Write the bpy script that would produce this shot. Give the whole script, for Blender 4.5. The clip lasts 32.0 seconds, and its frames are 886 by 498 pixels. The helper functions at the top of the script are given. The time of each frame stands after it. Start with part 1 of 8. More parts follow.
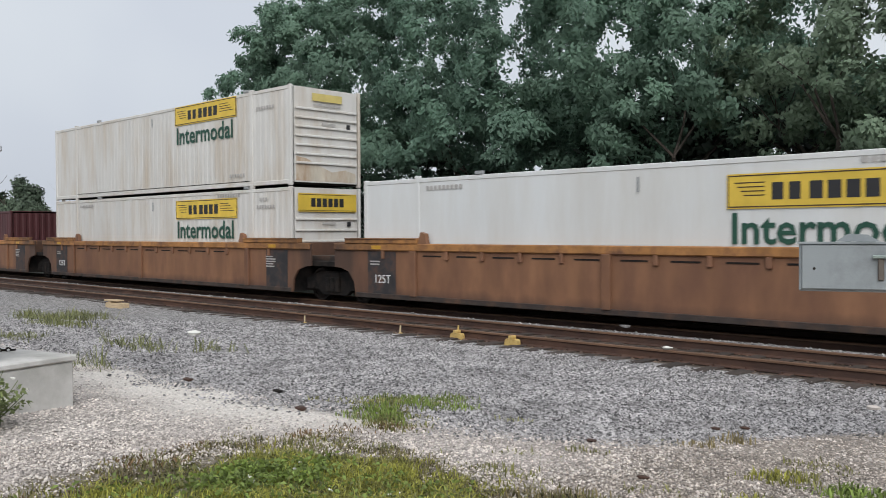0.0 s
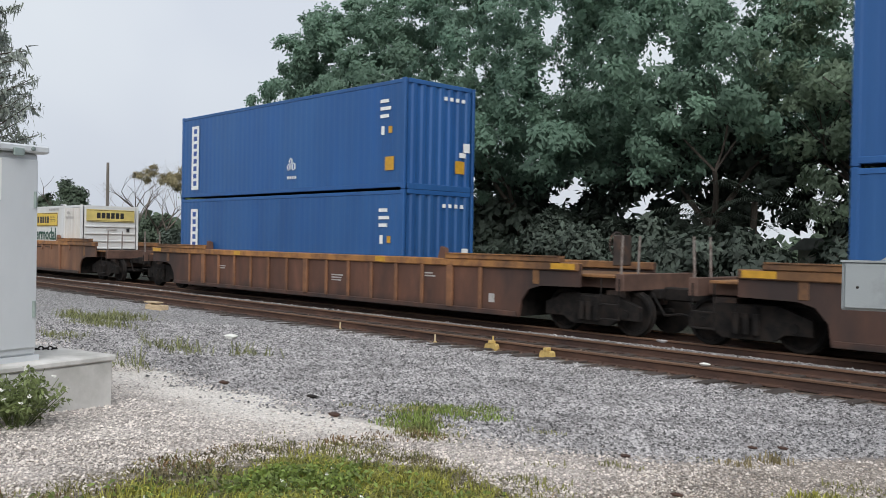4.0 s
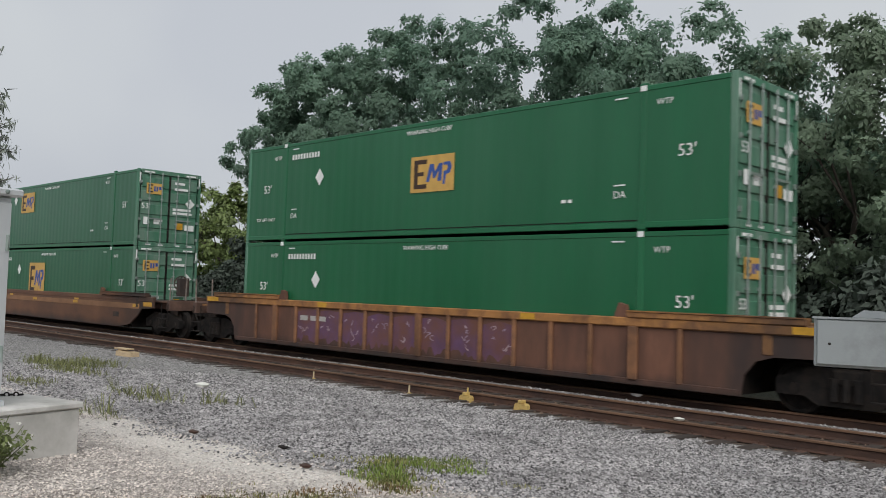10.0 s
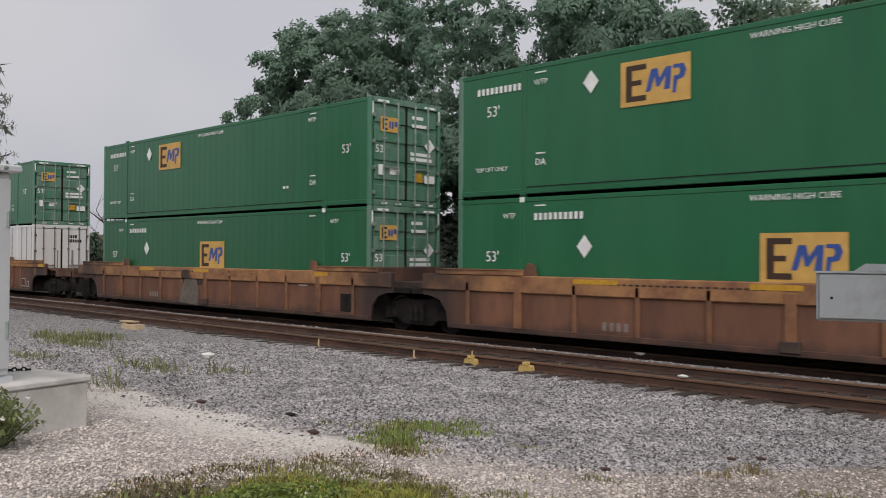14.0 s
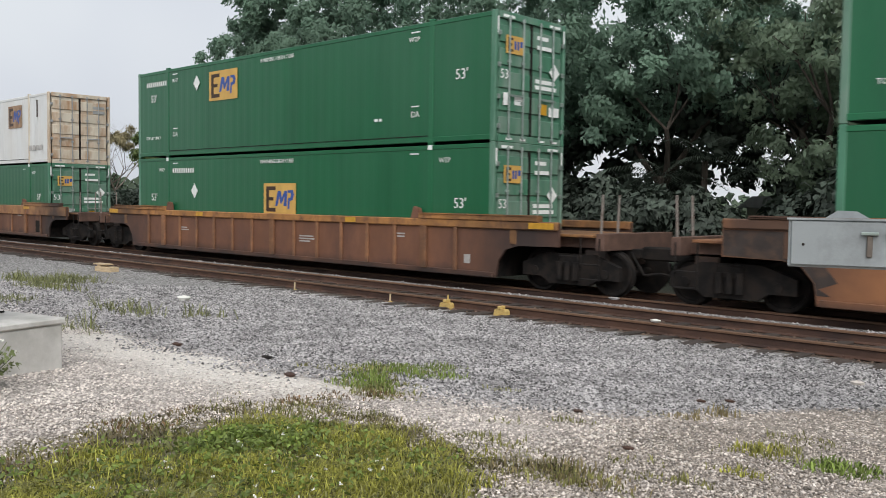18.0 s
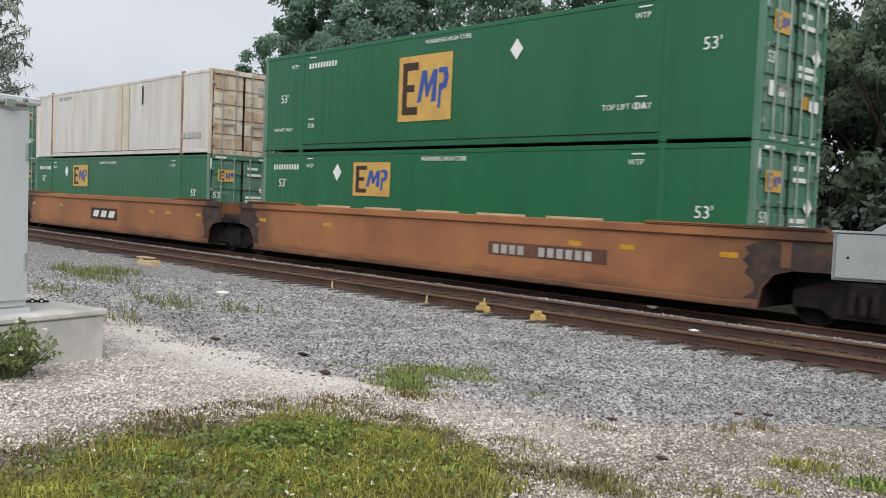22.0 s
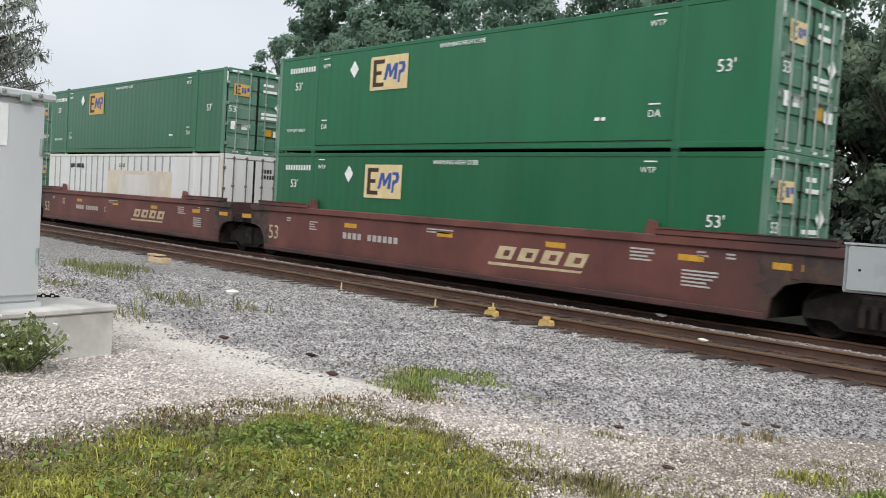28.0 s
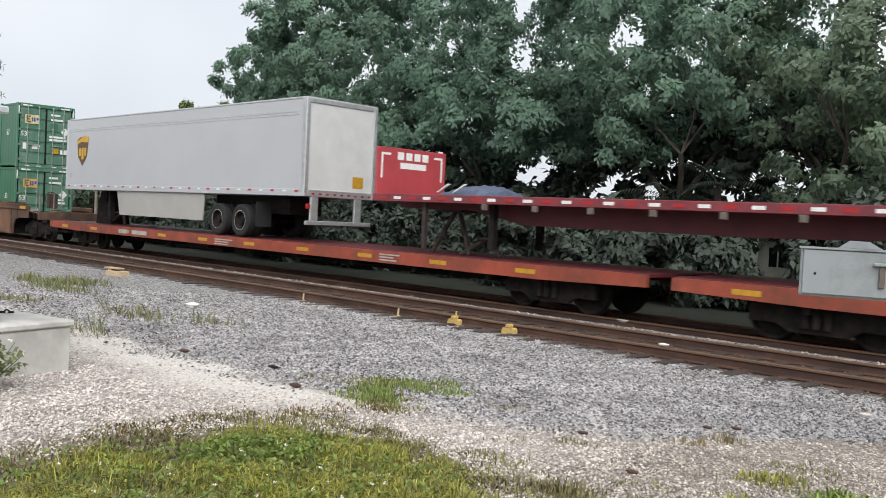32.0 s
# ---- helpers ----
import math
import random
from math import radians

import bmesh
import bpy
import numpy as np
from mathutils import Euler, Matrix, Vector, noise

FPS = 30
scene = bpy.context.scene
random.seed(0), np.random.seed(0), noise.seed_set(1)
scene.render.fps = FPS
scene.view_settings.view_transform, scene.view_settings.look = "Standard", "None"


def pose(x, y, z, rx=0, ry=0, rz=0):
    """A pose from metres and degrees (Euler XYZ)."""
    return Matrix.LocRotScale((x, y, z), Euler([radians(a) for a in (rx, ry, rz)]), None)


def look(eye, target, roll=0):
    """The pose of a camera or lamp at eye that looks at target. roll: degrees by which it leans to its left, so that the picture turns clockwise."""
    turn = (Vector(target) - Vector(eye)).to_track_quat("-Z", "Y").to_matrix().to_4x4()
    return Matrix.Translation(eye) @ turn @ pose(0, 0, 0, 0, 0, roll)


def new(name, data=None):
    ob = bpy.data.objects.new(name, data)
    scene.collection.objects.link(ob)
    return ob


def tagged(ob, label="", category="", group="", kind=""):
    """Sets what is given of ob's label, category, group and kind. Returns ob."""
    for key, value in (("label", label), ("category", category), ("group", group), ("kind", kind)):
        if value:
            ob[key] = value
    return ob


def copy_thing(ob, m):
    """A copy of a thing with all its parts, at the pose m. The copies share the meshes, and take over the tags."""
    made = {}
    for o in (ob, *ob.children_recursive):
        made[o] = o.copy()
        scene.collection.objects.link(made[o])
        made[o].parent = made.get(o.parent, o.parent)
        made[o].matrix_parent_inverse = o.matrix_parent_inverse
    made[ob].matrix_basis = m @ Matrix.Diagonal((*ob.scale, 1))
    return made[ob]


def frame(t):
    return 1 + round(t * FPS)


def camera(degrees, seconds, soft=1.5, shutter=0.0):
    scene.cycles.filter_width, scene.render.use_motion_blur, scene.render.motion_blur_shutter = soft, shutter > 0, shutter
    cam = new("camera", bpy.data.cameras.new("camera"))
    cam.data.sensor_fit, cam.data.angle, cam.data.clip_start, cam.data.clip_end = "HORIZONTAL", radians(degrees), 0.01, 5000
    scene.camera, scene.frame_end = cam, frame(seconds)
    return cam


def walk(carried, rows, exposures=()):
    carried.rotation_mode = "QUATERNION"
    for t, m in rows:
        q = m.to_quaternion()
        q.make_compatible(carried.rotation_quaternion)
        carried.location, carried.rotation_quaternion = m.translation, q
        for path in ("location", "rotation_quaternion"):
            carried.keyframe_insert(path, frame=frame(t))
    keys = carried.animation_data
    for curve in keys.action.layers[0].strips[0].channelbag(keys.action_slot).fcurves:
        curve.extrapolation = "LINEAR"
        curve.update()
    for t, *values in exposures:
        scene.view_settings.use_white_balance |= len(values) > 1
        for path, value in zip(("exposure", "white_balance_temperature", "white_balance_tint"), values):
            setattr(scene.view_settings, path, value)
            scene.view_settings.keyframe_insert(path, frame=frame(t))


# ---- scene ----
import itertools

# Camera: a hand-held phone that stays in one place, 1.9 m above the rail heads.
cam = camera(53.14, 32.0, soft=0.85, shutter=0.12)
EYE = 1.90
ROWS = [
    (0.0, 44.22, -1.09, -0.25),
    (0.5, 44.69, -0.82, 0.23),
    (1.0, 45.62, -1.12, 1.04),
    (1.5, 45.24, -1.54, 1.79),
    (2.0, 45.02, -1.29, 2.30),
    (2.5, 45.52, -0.86, 2.35),
    (3.0, 45.65, -0.41, 2.14),
    (3.5, 46.09, -0.19, 1.62),
    (5.5, 47.30, -2.12, -0.23),
    (6.0, 46.72, -1.90, 0.39),
    (6.5, 46.46, -1.65, 0.52),
    (7.0, 46.22, -1.53, 0.83),
    (7.5, 46.06, -1.58, 0.06),
    (8.0, 45.59, -1.74, -0.43),
    (8.5, 46.66, -1.68, 0.50),
    (9.0, 46.26, -0.63, 2.11),
    (9.5, 45.30, 1.15, 3.61),
    (10.0, 45.14, 2.81, 1.92),
    (10.5, 44.35, 2.80, 1.18),
    (11.0, 44.89, 1.80, 0.81),
    (11.5, 46.93, 1.35, 0.54),
    (12.0, 46.84, 0.59, -0.84),
    (12.5, 45.60, 0.93, -0.43),
    (13.0, 45.47, 1.47, 0.08),
    (13.5, 44.11, 1.23, 0.76),
    (14.0, 45.18, 0.52, 0.39),
    (14.5, 44.90, -0.06, -0.15),
    (16.5, 43.32, -0.95, 0.28),
    (17.0, 43.71, -1.05, 0.01),
    (17.5, 43.17, -2.05, 0.70),
    (18.0, 43.62, -3.06, 0.78),
    (18.5, 44.66, -3.37, 0.60),
    (19.0, 45.07, -3.26, 0.91),
    (19.5, 44.81, -3.33, 1.25),
    (20.0, 44.52, -3.17, 1.91),
    (20.5, 44.96, -3.24, 1.31),
    (21.0, 45.43, -3.05, 1.96),
    (21.5, 45.67, -2.85, 1.10),
    (22.0, 46.07, -2.96, 2.28),
    (22.5, 46.59, -3.32, 2.11),
    (23.0, 46.87, -3.66, 2.46),
    (23.5, 47.18, -3.22, 1.92),
    (24.0, 47.42, -3.30, 2.57),
    (24.5, 47.61, -3.44, 2.42),
    (26.5, 47.44, -2.64, 2.63),
    (27.0, 47.09, -2.72, 2.47),
    (27.5, 46.65, -2.78, 2.77),
    (28.0, 46.72, -2.76, 3.47),
    (28.3, 47.24, -2.93, 2.55),
    (28.5, 47.28, -2.99, 2.69),
    (29.0, 48.12, -3.38, 2.39),
    (29.5, 45.48, -3.05, 3.36),
    (30.0, 44.93, -2.83, 2.73),
    (30.2, 44.47, -2.61, 2.56),
    (30.5, 44.46, -2.71, 2.90),
    (31.0, 44.16, -2.79, 2.48),
    (31.5, 44.51, -2.42, 4.19),
    (32.0, 44.31, -2.05, 2.78),
]
walk(cam, [(t, pose(0, 0, EYE, 0, 0, yaw) @ pose(0, 0, 0, 90 + pitch, 0, 0) @ pose(0, 0, 0, 0, 0, roll)) for t, yaw, pitch, roll in ROWS],
     exposures=[(0.0, 0.16, 6320, 10), (1.0, 0.16, 6320, 10), (3.5, 0.24, 6320, 10), (7.0, 0.35, 6500, 10), (9.0, 0.35, 6500, 10), (10.0, -0.08, 6500, 10), (11.0, -0.3, 6500, 11), (12.0, -0.05, 6700, 16), (13.0, -0.03, 6700, 16), (14.5, -0.16, 6700, 16),
                (17.0, 0.18, 6500, 11), (19.0, 0.38, 6500, 10), (20.0, 0.44, 6500, 10), (21.0, 0.24, 6500, 10), (22.0, 0.27, 6500, 10), (24.0, 0.53, 6500, 10), (28.0, 0.43, 6500, 10), (29.0, 0.41, 6500, 10), (30.0, 0.5, 6500, 10), (31.0, 0.49, 6500, 10), (32.0, 0.51, 6500, 10)])

# How far the train has gone: seconds, metres.
RUN = [(0, 0), (1, 13.9), (2, 27.85), (3, 42.15), (3.5, 49.3), (5.5, 78.06), (6, 85.3), (7, 99.75), (8.5, 121.45), (9, 128.7), (10, 143.1), (12, 172.0),
       (13, 186.2), (14.5, 207.6), (16.5, 236.25), (18, 257.8), (19, 272.1), (20, 286.5), (21, 300.85), (22, 315.15), (23, 329.55), (24, 343.95),
       (26.5, 379.85), (27, 387.0), (28, 401.4), (28.3, 405.7), (30.2, 432.95), (31, 444.5), (31.5, 451.75), (32, 459.0)]
TRACK_Y = 16.3     # centre line of the train's track
SIDING_Y = 13.39   # centre line of the empty siding in front of it
RUN_T, RUN_S = [float(a) for a, b in RUN], [float(b) for a, b in RUN]


def run(t):
    return float(np.interp(t, RUN_T, RUN_S))


# ---- world and light: a bright overcast day ----
world = bpy.data.worlds.new("overcast_sky")
scene.world = world
world.use_nodes = True
wn, wl = world.node_tree.nodes, world.node_tree.links
sky = wn.new("ShaderNodeTexSky")
sky.sky_type, sky.sun_disc, sky.sun_elevation, sky.sun_rotation = "NISHITA", False, radians(43), radians(132)
sky.air_density, sky.dust_density, sky.ozone_density = 1.0, 6.0, 1.0
hsv = wn.new("ShaderNodeHueSaturation")
hsv.inputs["Saturation"].default_value = 0.2
cloud = wn.new("ShaderNodeMix")
cloud.data_type = "RGBA"
cloud.inputs["Factor"].default_value = 0.72
# broad, faint swells in the cloud deck
swell = wn.new("ShaderNodeTexNoise")
swell.inputs["Scale"].default_value, swell.inputs["Detail"].default_value = 2.6, 3
wl.new(wn.new("ShaderNodeTexCoord").outputs["Generated"], swell.inputs["Vector"])
deck = wn.new("ShaderNodeValToRGB")
deck.color_ramp.elements[0].position, deck.color_ramp.elements[1].position = 0.36, 0.64
deck.color_ramp.elements[0].color, deck.color_ramp.elements[1].color = (0.8, 0.85, 0.93, 1), (0.92, 0.97, 1.01, 1)
lift = wn.new("ShaderNodeVectorMath")
lift.operation, lift.inputs["Scale"].default_value = "SCALE", 10.0
wl.new(swell.outputs["Fac"], deck.inputs["Fac"])
wl.new(deck.outputs[0], lift.inputs[0])
wl.new(lift.outputs[0], cloud.inputs["B"])
wl.new(sky.outputs[0], hsv.inputs["Color"])
wl.new(hsv.outputs[0], cloud.inputs["A"])
wl.new(cloud.outputs["Result"], wn["Background"].inputs["Color"])
wn["Background"].inputs["Strength"].default_value = 0.085

sun_data = bpy.data.lights.new("sun", "SUN")
sun_data.energy, sun_data.angle, sun_data.color = 1.6, radians(45), (1.0, 0.985, 0.96)
sun = new("sun", sun_data)
sun.matrix_world = look((18, -8, 22), (0, 8, 0))


# ---- materials ----
def mat(name, color, rough=0.6, metal=0.0, var=0.15, scale=3.0, stretch=(1, 1, 1), bump=0.1, bump_scale=60.0, stain=None, stain_amount=0.5, stain_scale=1.2,
        stain_sharp=0.12, island=False, per_object=0.0, spec=0.5, translucent=0.0, soot=None):
    m = bpy.data.materials.new(name)
    m.use_nodes = True
    n, l = m.node_tree.nodes, m.node_tree.links
    b = n["Principled BSDF"]
    co = n.new("ShaderNodeTexCoord")
    mp = n.new("ShaderNodeMapping")
    mp.inputs["Scale"].default_value = stretch
    info = n.new("ShaderNodeObjectInfo")
    off = n.new("ShaderNodeMath")
    off.operation, off.inputs[1].default_value = "MULTIPLY", 37.0
    l.new(info.outputs["Random"], off.inputs[0])
    l.new(co.outputs["Object"], mp.inputs["Vector"])
    l.new(off.outputs[0], mp.inputs["Location"])
    a = n.new("ShaderNodeTexNoise")
    a.inputs["Scale"].default_value, a.inputs["Detail"].default_value = scale, 6
    l.new(mp.outputs[0], a.inputs["Vector"])
    ramp = n.new("ShaderNodeValToRGB")
    lo, hi = 1 - var, 1 + var
    ramp.color_ramp.elements[0].position, ramp.color_ramp.elements[1].position = 0.3, 0.7
    ramp.color_ramp.elements[0].color = (*[min(c * lo, 1) for c in color], 1)
    ramp.color_ramp.elements[1].color = (*[min(c * hi, 1) for c in color], 1)
    l.new(a.outputs["Fac"], ramp.inputs["Fac"])
    out = ramp.outputs[0]
    if stain:
        s = n.new("ShaderNodeTexNoise")
        s.inputs["Scale"].default_value, s.inputs["Detail"].default_value, s.inputs["Roughness"].default_value = stain_scale, 9, 0.65
        l.new(mp.outputs[0], s.inputs["Vector"])
        sr = n.new("ShaderNodeMapRange")
        mid = 0.72 - 0.35 * stain_amount
        sr.inputs["From Min"].default_value, sr.inputs["From Max"].default_value = mid - stain_sharp, mid + stain_sharp
        l.new(s.outputs["Fac"], sr.inputs["Value"])
        mx = n.new("ShaderNodeMix")
        mx.data_type = "RGBA"
        mx.inputs["B"].default_value = (*stain, 1)
        l.new(sr.outputs[0], mx.inputs["Factor"])
        l.new(out, mx.inputs["A"])
        out = mx.outputs["Result"]
    if soot:
        # road dirt thrown up by the wheels at both ends of a car and along its lower edge
        xyz = n.new("ShaderNodeSeparateXYZ")
        l.new(co.outputs["Object"], xyz.inputs[0])

        def calc(op, p, q):
            k = n.new("ShaderNodeMath")
            k.operation = op
            for i, v in enumerate((p, q)):
                if isinstance(v, (int, float)):
                    k.inputs[i].default_value = v
                else:
                    l.new(v, k.inputs[i])
            return k.outputs[0]
        dn = n.new("ShaderNodeTexNoise")
        dn.inputs["Scale"].default_value, dn.inputs["Detail"].default_value = 1.7, 7
        l.new(mp.outputs[0], dn.inputs["Vector"])
        ends = calc("MINIMUM", calc("ABSOLUTE", calc("ADD", xyz.outputs["X"], 1.0), 0), calc("ABSOLUTE", calc("SUBTRACT", xyz.outputs["X"], 17.15), 0))
        low = calc("MULTIPLY", calc("SUBTRACT", xyz.outputs["Z"], 0.18), 6.5)
        dist = calc("ADD", calc("MINIMUM", ends, low), calc("MULTIPLY", calc("SUBTRACT", dn.outputs["Fac"], 0.5), 3.2))
        sr = n.new("ShaderNodeMapRange")
        sr.inputs["From Min"].default_value, sr.inputs["From Max"].default_value = 0.2, 2.3
        sr.inputs["To Min"].default_value, sr.inputs["To Max"].default_value = soot, 0.0
        l.new(dist, sr.inputs["Value"])
        mx = n.new("ShaderNodeMix")
        mx.data_type = "RGBA"
        mx.inputs["B"].default_value = (0.028, 0.021, 0.02, 1)
        l.new(sr.outputs[0], mx.inputs["Factor"])
        l.new(out, mx.inputs["A"])
        out = mx.outputs["Result"]
    if island or per_object:
        h = n.new("ShaderNodeHueSaturation")
        r = n.new("ShaderNodeMapRange")
        k = 0.55 if island is True else (island or per_object)
        r.inputs["To Min"].default_value, r.inputs["To Max"].default_value = 1 - k, 1 + k
        if island:
            g = n.new("ShaderNodeNewGeometry")
            l.new(g.outputs["Random Per Island"], r.inputs["Value"])
        else:
            l.new(info.outputs["Random"], r.inputs["Value"])
        l.new(r.outputs[0], h.inputs["Value"])
        l.new(out, h.inputs["Color"])
        out = h.outputs[0]
    l.new(out, b.inputs["Base Color"])
    b.inputs["Roughness"].default_value, b.inputs["Metallic"].default_value = rough, metal
    b.inputs["Specular IOR Level"].default_value = spec
    if bump:
        bn = n.new("ShaderNodeTexNoise")
        bn.inputs["Scale"].default_value, bn.inputs["Detail"].default_value = bump_scale, 4
        l.new(co.outputs["Object"], bn.inputs["Vector"])
        bp = n.new("ShaderNodeBump")
        bp.inputs["Strength"].default_value, bp.inputs["Distance"].default_value = bump, 0.02
        l.new(bn.outputs["Fac"], bp.inputs["Height"])
        l.new(bp.outputs[0], b.inputs["Normal"])
    if translucent:
        tr = n.new("ShaderNodeBsdfTranslucent")
        l.new(out, tr.inputs["Color"])
        mixs = n.new("ShaderNodeMixShader")
        mixs.inputs[0].default_value = translucent
        l.new(b.outputs[0], mixs.inputs[1])
        l.new(tr.outputs[0], mixs.inputs[2])
        l.new(mixs.outputs[0], n["Material Output"].inputs["Surface"])
    return m


STREAK = (1, 1, 0.18)
GREEN = mat("green_container_paint", (0.008, 0.112, 0.044), 0.32, spec=0.45, var=0.14, scale=1.1, stretch=STREAK, bump=0.05, stain=(0.026, 0.13, 0.062), stain_amount=0.35, stain_scale=0.8, stain_sharp=0.25, per_object=0.12)
GREEN_DOOR = mat("faded_green_door_paint", (0.06, 0.182, 0.112), 0.5, var=0.2, scale=2.5, stretch=STREAK, bump=0.05, stain=(0.17, 0.25, 0.2), stain_amount=0.5, stain_scale=1.5)
GALV = mat("galvanised_rod", (0.34, 0.4, 0.37), 0.45, 0.6, var=0.25, scale=4, bump=0.05)
BLUE = mat("blue_container_paint", (0.012, 0.075, 0.24), 0.5, var=0.16, scale=1.0, stretch=STREAK, bump=0.05, stain=(0.03, 0.11, 0.28), stain_amount=0.4, stain_scale=0.7, stain_sharp=0.25, per_object=0.1)
WHITE = mat("white_container_paint", (0.67, 0.68, 0.675), 0.45, var=0.05, scale=1.0, stretch=STREAK, bump=0.04, stain=(0.58, 0.56, 0.52), stain_amount=0.35, stain_scale=1.1, stain_sharp=0.2)
WHITE_OLD = mat("weathered_white_paint", (0.64, 0.62, 0.585), 0.55, var=0.07, scale=1.5, stretch=STREAK, bump=0.06, stain=(0.5, 0.42, 0.33), stain_amount=0.3, stain_scale=1.3, stain_sharp=0.15)
CREAM_RUST = mat("rust_streaked_cream_doors", (0.6, 0.54, 0.44), 0.6, var=0.15, scale=2.0, stretch=(1, 1, 0.3), bump=0.08, stain=(0.36, 0.2, 0.1), stain_amount=0.45, stain_scale=1.6)
RUSTY_POST = mat("rust_brown_lift_post", (0.36, 0.22, 0.14), 0.65, var=0.3, scale=2.5, stretch=(1, 1, 0.3), bump=0.08, stain=(0.2, 0.09, 0.05), stain_amount=0.5, stain_scale=2)
GREY_RIB = mat("grey_wall_post", (0.3, 0.31, 0.31), 0.55, var=0.2, scale=3, bump=0.05)
BEIGE = mat("beige_repair_panel", (0.6, 0.53, 0.42), 0.55, var=0.1, scale=2, bump=0.05)
MAROON = mat("maroon_container_paint", (0.07, 0.018, 0.02), 0.55, var=0.2, scale=1.5, stretch=STREAK)
TRAILER = mat("pale_grey_trailer_skin", (0.49, 0.5, 0.525), 0.4, 0.1, var=0.05, scale=0.8, bump=0.02, stain=(0.5, 0.5, 0.51), stain_amount=0.35, stain_scale=0.9, stain_sharp=0.3)
TRAILER_DOOR = mat("off_white_trailer_door", (0.6, 0.605, 0.595), 0.5, var=0.07, scale=2)
SKIRT = mat("beige_grey_skirt", (0.4, 0.39, 0.365), 0.55, var=0.08, scale=1.5, bump=0.03, stain=(0.4, 0.38, 0.35), stain_amount=0.4, stain_scale=1.2)
ALUMINIUM = mat("aluminium_rail", (0.62, 0.63, 0.64), 0.4, 0.7, var=0.1, scale=6, bump=0.03)
RUST_ORANGE = mat("rusty_orange_steel", (0.25, 0.122, 0.062), 0.7, var=0.22, scale=1.6, stretch=(1, 1, 0.35), bump=0.12, stain=(0.14, 0.065, 0.04), stain_amount=0.5, stain_scale=1.3, stain_sharp=0.2, per_object=0.1, soot=0.75)
RUST_BROWN = mat("rusty_brown_steel", (0.155, 0.07, 0.043), 0.72, var=0.25, scale=1.6, stretch=(1, 1, 0.35), bump=0.12, stain=(0.055, 0.03, 0.024), stain_amount=0.5, stain_scale=1.2, stain_sharp=0.2, per_object=0.12, soot=0.9)
SILL_ORANGE = mat("faded_orange_sill", (0.37, 0.17, 0.052), 0.65, var=0.25, scale=2.2, bump=0.1, stain=(0.14, 0.065, 0.035), stain_amount=0.45, stain_scale=2.5, soot=0.6)
RIB_ORANGE = mat("dusty_orange_rib", (0.225, 0.103, 0.048), 0.68, var=0.25, scale=2.2, bump=0.1, stain=(0.14, 0.07, 0.04), stain_amount=0.45, stain_scale=2.5, per_object=0.2, soot=0.7)
PURPLE_BROWN = mat("faded_orange_brown_steel", (0.2, 0.086, 0.044), 0.7, var=0.22, scale=1.4, stretch=(0.7, 0.7, 0.4), bump=0.1, stain=(0.09, 0.045, 0.035), stain_amount=0.5, stain_scale=1.2, stain_sharp=0.22, per_object=0.1, soot=0.9)
PALE_IRON = mat("pale_worn_iron", (0.27, 0.235, 0.21), 0.6, 0.2, var=0.25, scale=5, bump=0.05, stain=(0.13, 0.08, 0.06), stain_amount=0.4, stain_scale=5)
OCHRE_CAR = mat("weathered_ochre_car_paint", (0.185, 0.083, 0.046), 0.7, var=0.25, scale=1.6, stretch=(1, 1, 0.35), bump=0.12, stain=(0.085, 0.04, 0.028), stain_amount=0.5, stain_scale=1.3, stain_sharp=0.2, per_object=0.1, soot=0.9)
OCHRE_SILL = mat("faded_ochre_sill", (0.36, 0.18, 0.075), 0.65, var=0.22, scale=2.2, bump=0.1, stain=(0.18, 0.08, 0.045), stain_amount=0.5, stain_scale=1.6, soot=0.85)
IRON = mat("dusty_iron", (0.15, 0.125, 0.105), 0.7, 0.2, var=0.25, scale=5, bump=0.05)
DECK_RUST = mat("dusty_rust_brown_deck", (0.14, 0.078, 0.056), 0.75, var=0.3, scale=3, bump=0.12, stain=(0.06, 0.035, 0.028), stain_amount=0.5, stain_scale=2.0, stain_sharp=0.2)
SOOT_PANEL = mat("grimy_black_panel", (0.036, 0.034, 0.036), 0.75, var=0.3, scale=3, bump=0.05, stain=(0.09, 0.045, 0.03), stain_amount=0.45, stain_scale=3)
SOOT = mat("sooty_steel", (0.04, 0.03, 0.026), 0.8, var=0.35, scale=3, bump=0.15, stain=(0.1, 0.055, 0.035), stain_amount=0.4, stain_scale=2.5)
YELLOW_CAR = mat("faded_yellow_car_paint", (0.42, 0.22, 0.04), 0.6, var=0.2, scale=1.5, bump=0.1, stain=(0.2, 0.08, 0.03), stain_amount=0.5, stain_scale=1.0)
ORANGE_CAR = mat("weathered_orange_car_paint", (0.41, 0.178, 0.07), 0.62, var=0.14, scale=1.1, stretch=(0.5, 0.5, 0.5), bump=0.08, stain=(0.2, 0.075, 0.04), stain_amount=0.45, stain_scale=0.9, stain_sharp=0.25, soot=0.8)
MAROON_CAR = mat("weathered_maroon_car_paint", (0.165, 0.058, 0.045), 0.62, var=0.18, scale=1.2, stretch=(0.6, 0.6, 0.4), bump=0.08, stain=(0.06, 0.02, 0.02), stain_amount=0.45, stain_scale=1.1, stain_sharp=0.25, soot=0.9)
DULL_ORANGE = mat("dirty_orange_car_paint", (0.175, 0.078, 0.038), 0.68, var=0.25, scale=1.0, stretch=(0.5, 0.5, 0.5), bump=0.1, stain=(0.09, 0.045, 0.03), stain_amount=0.55, stain_scale=0.9, stain_sharp=0.22, soot=0.85)
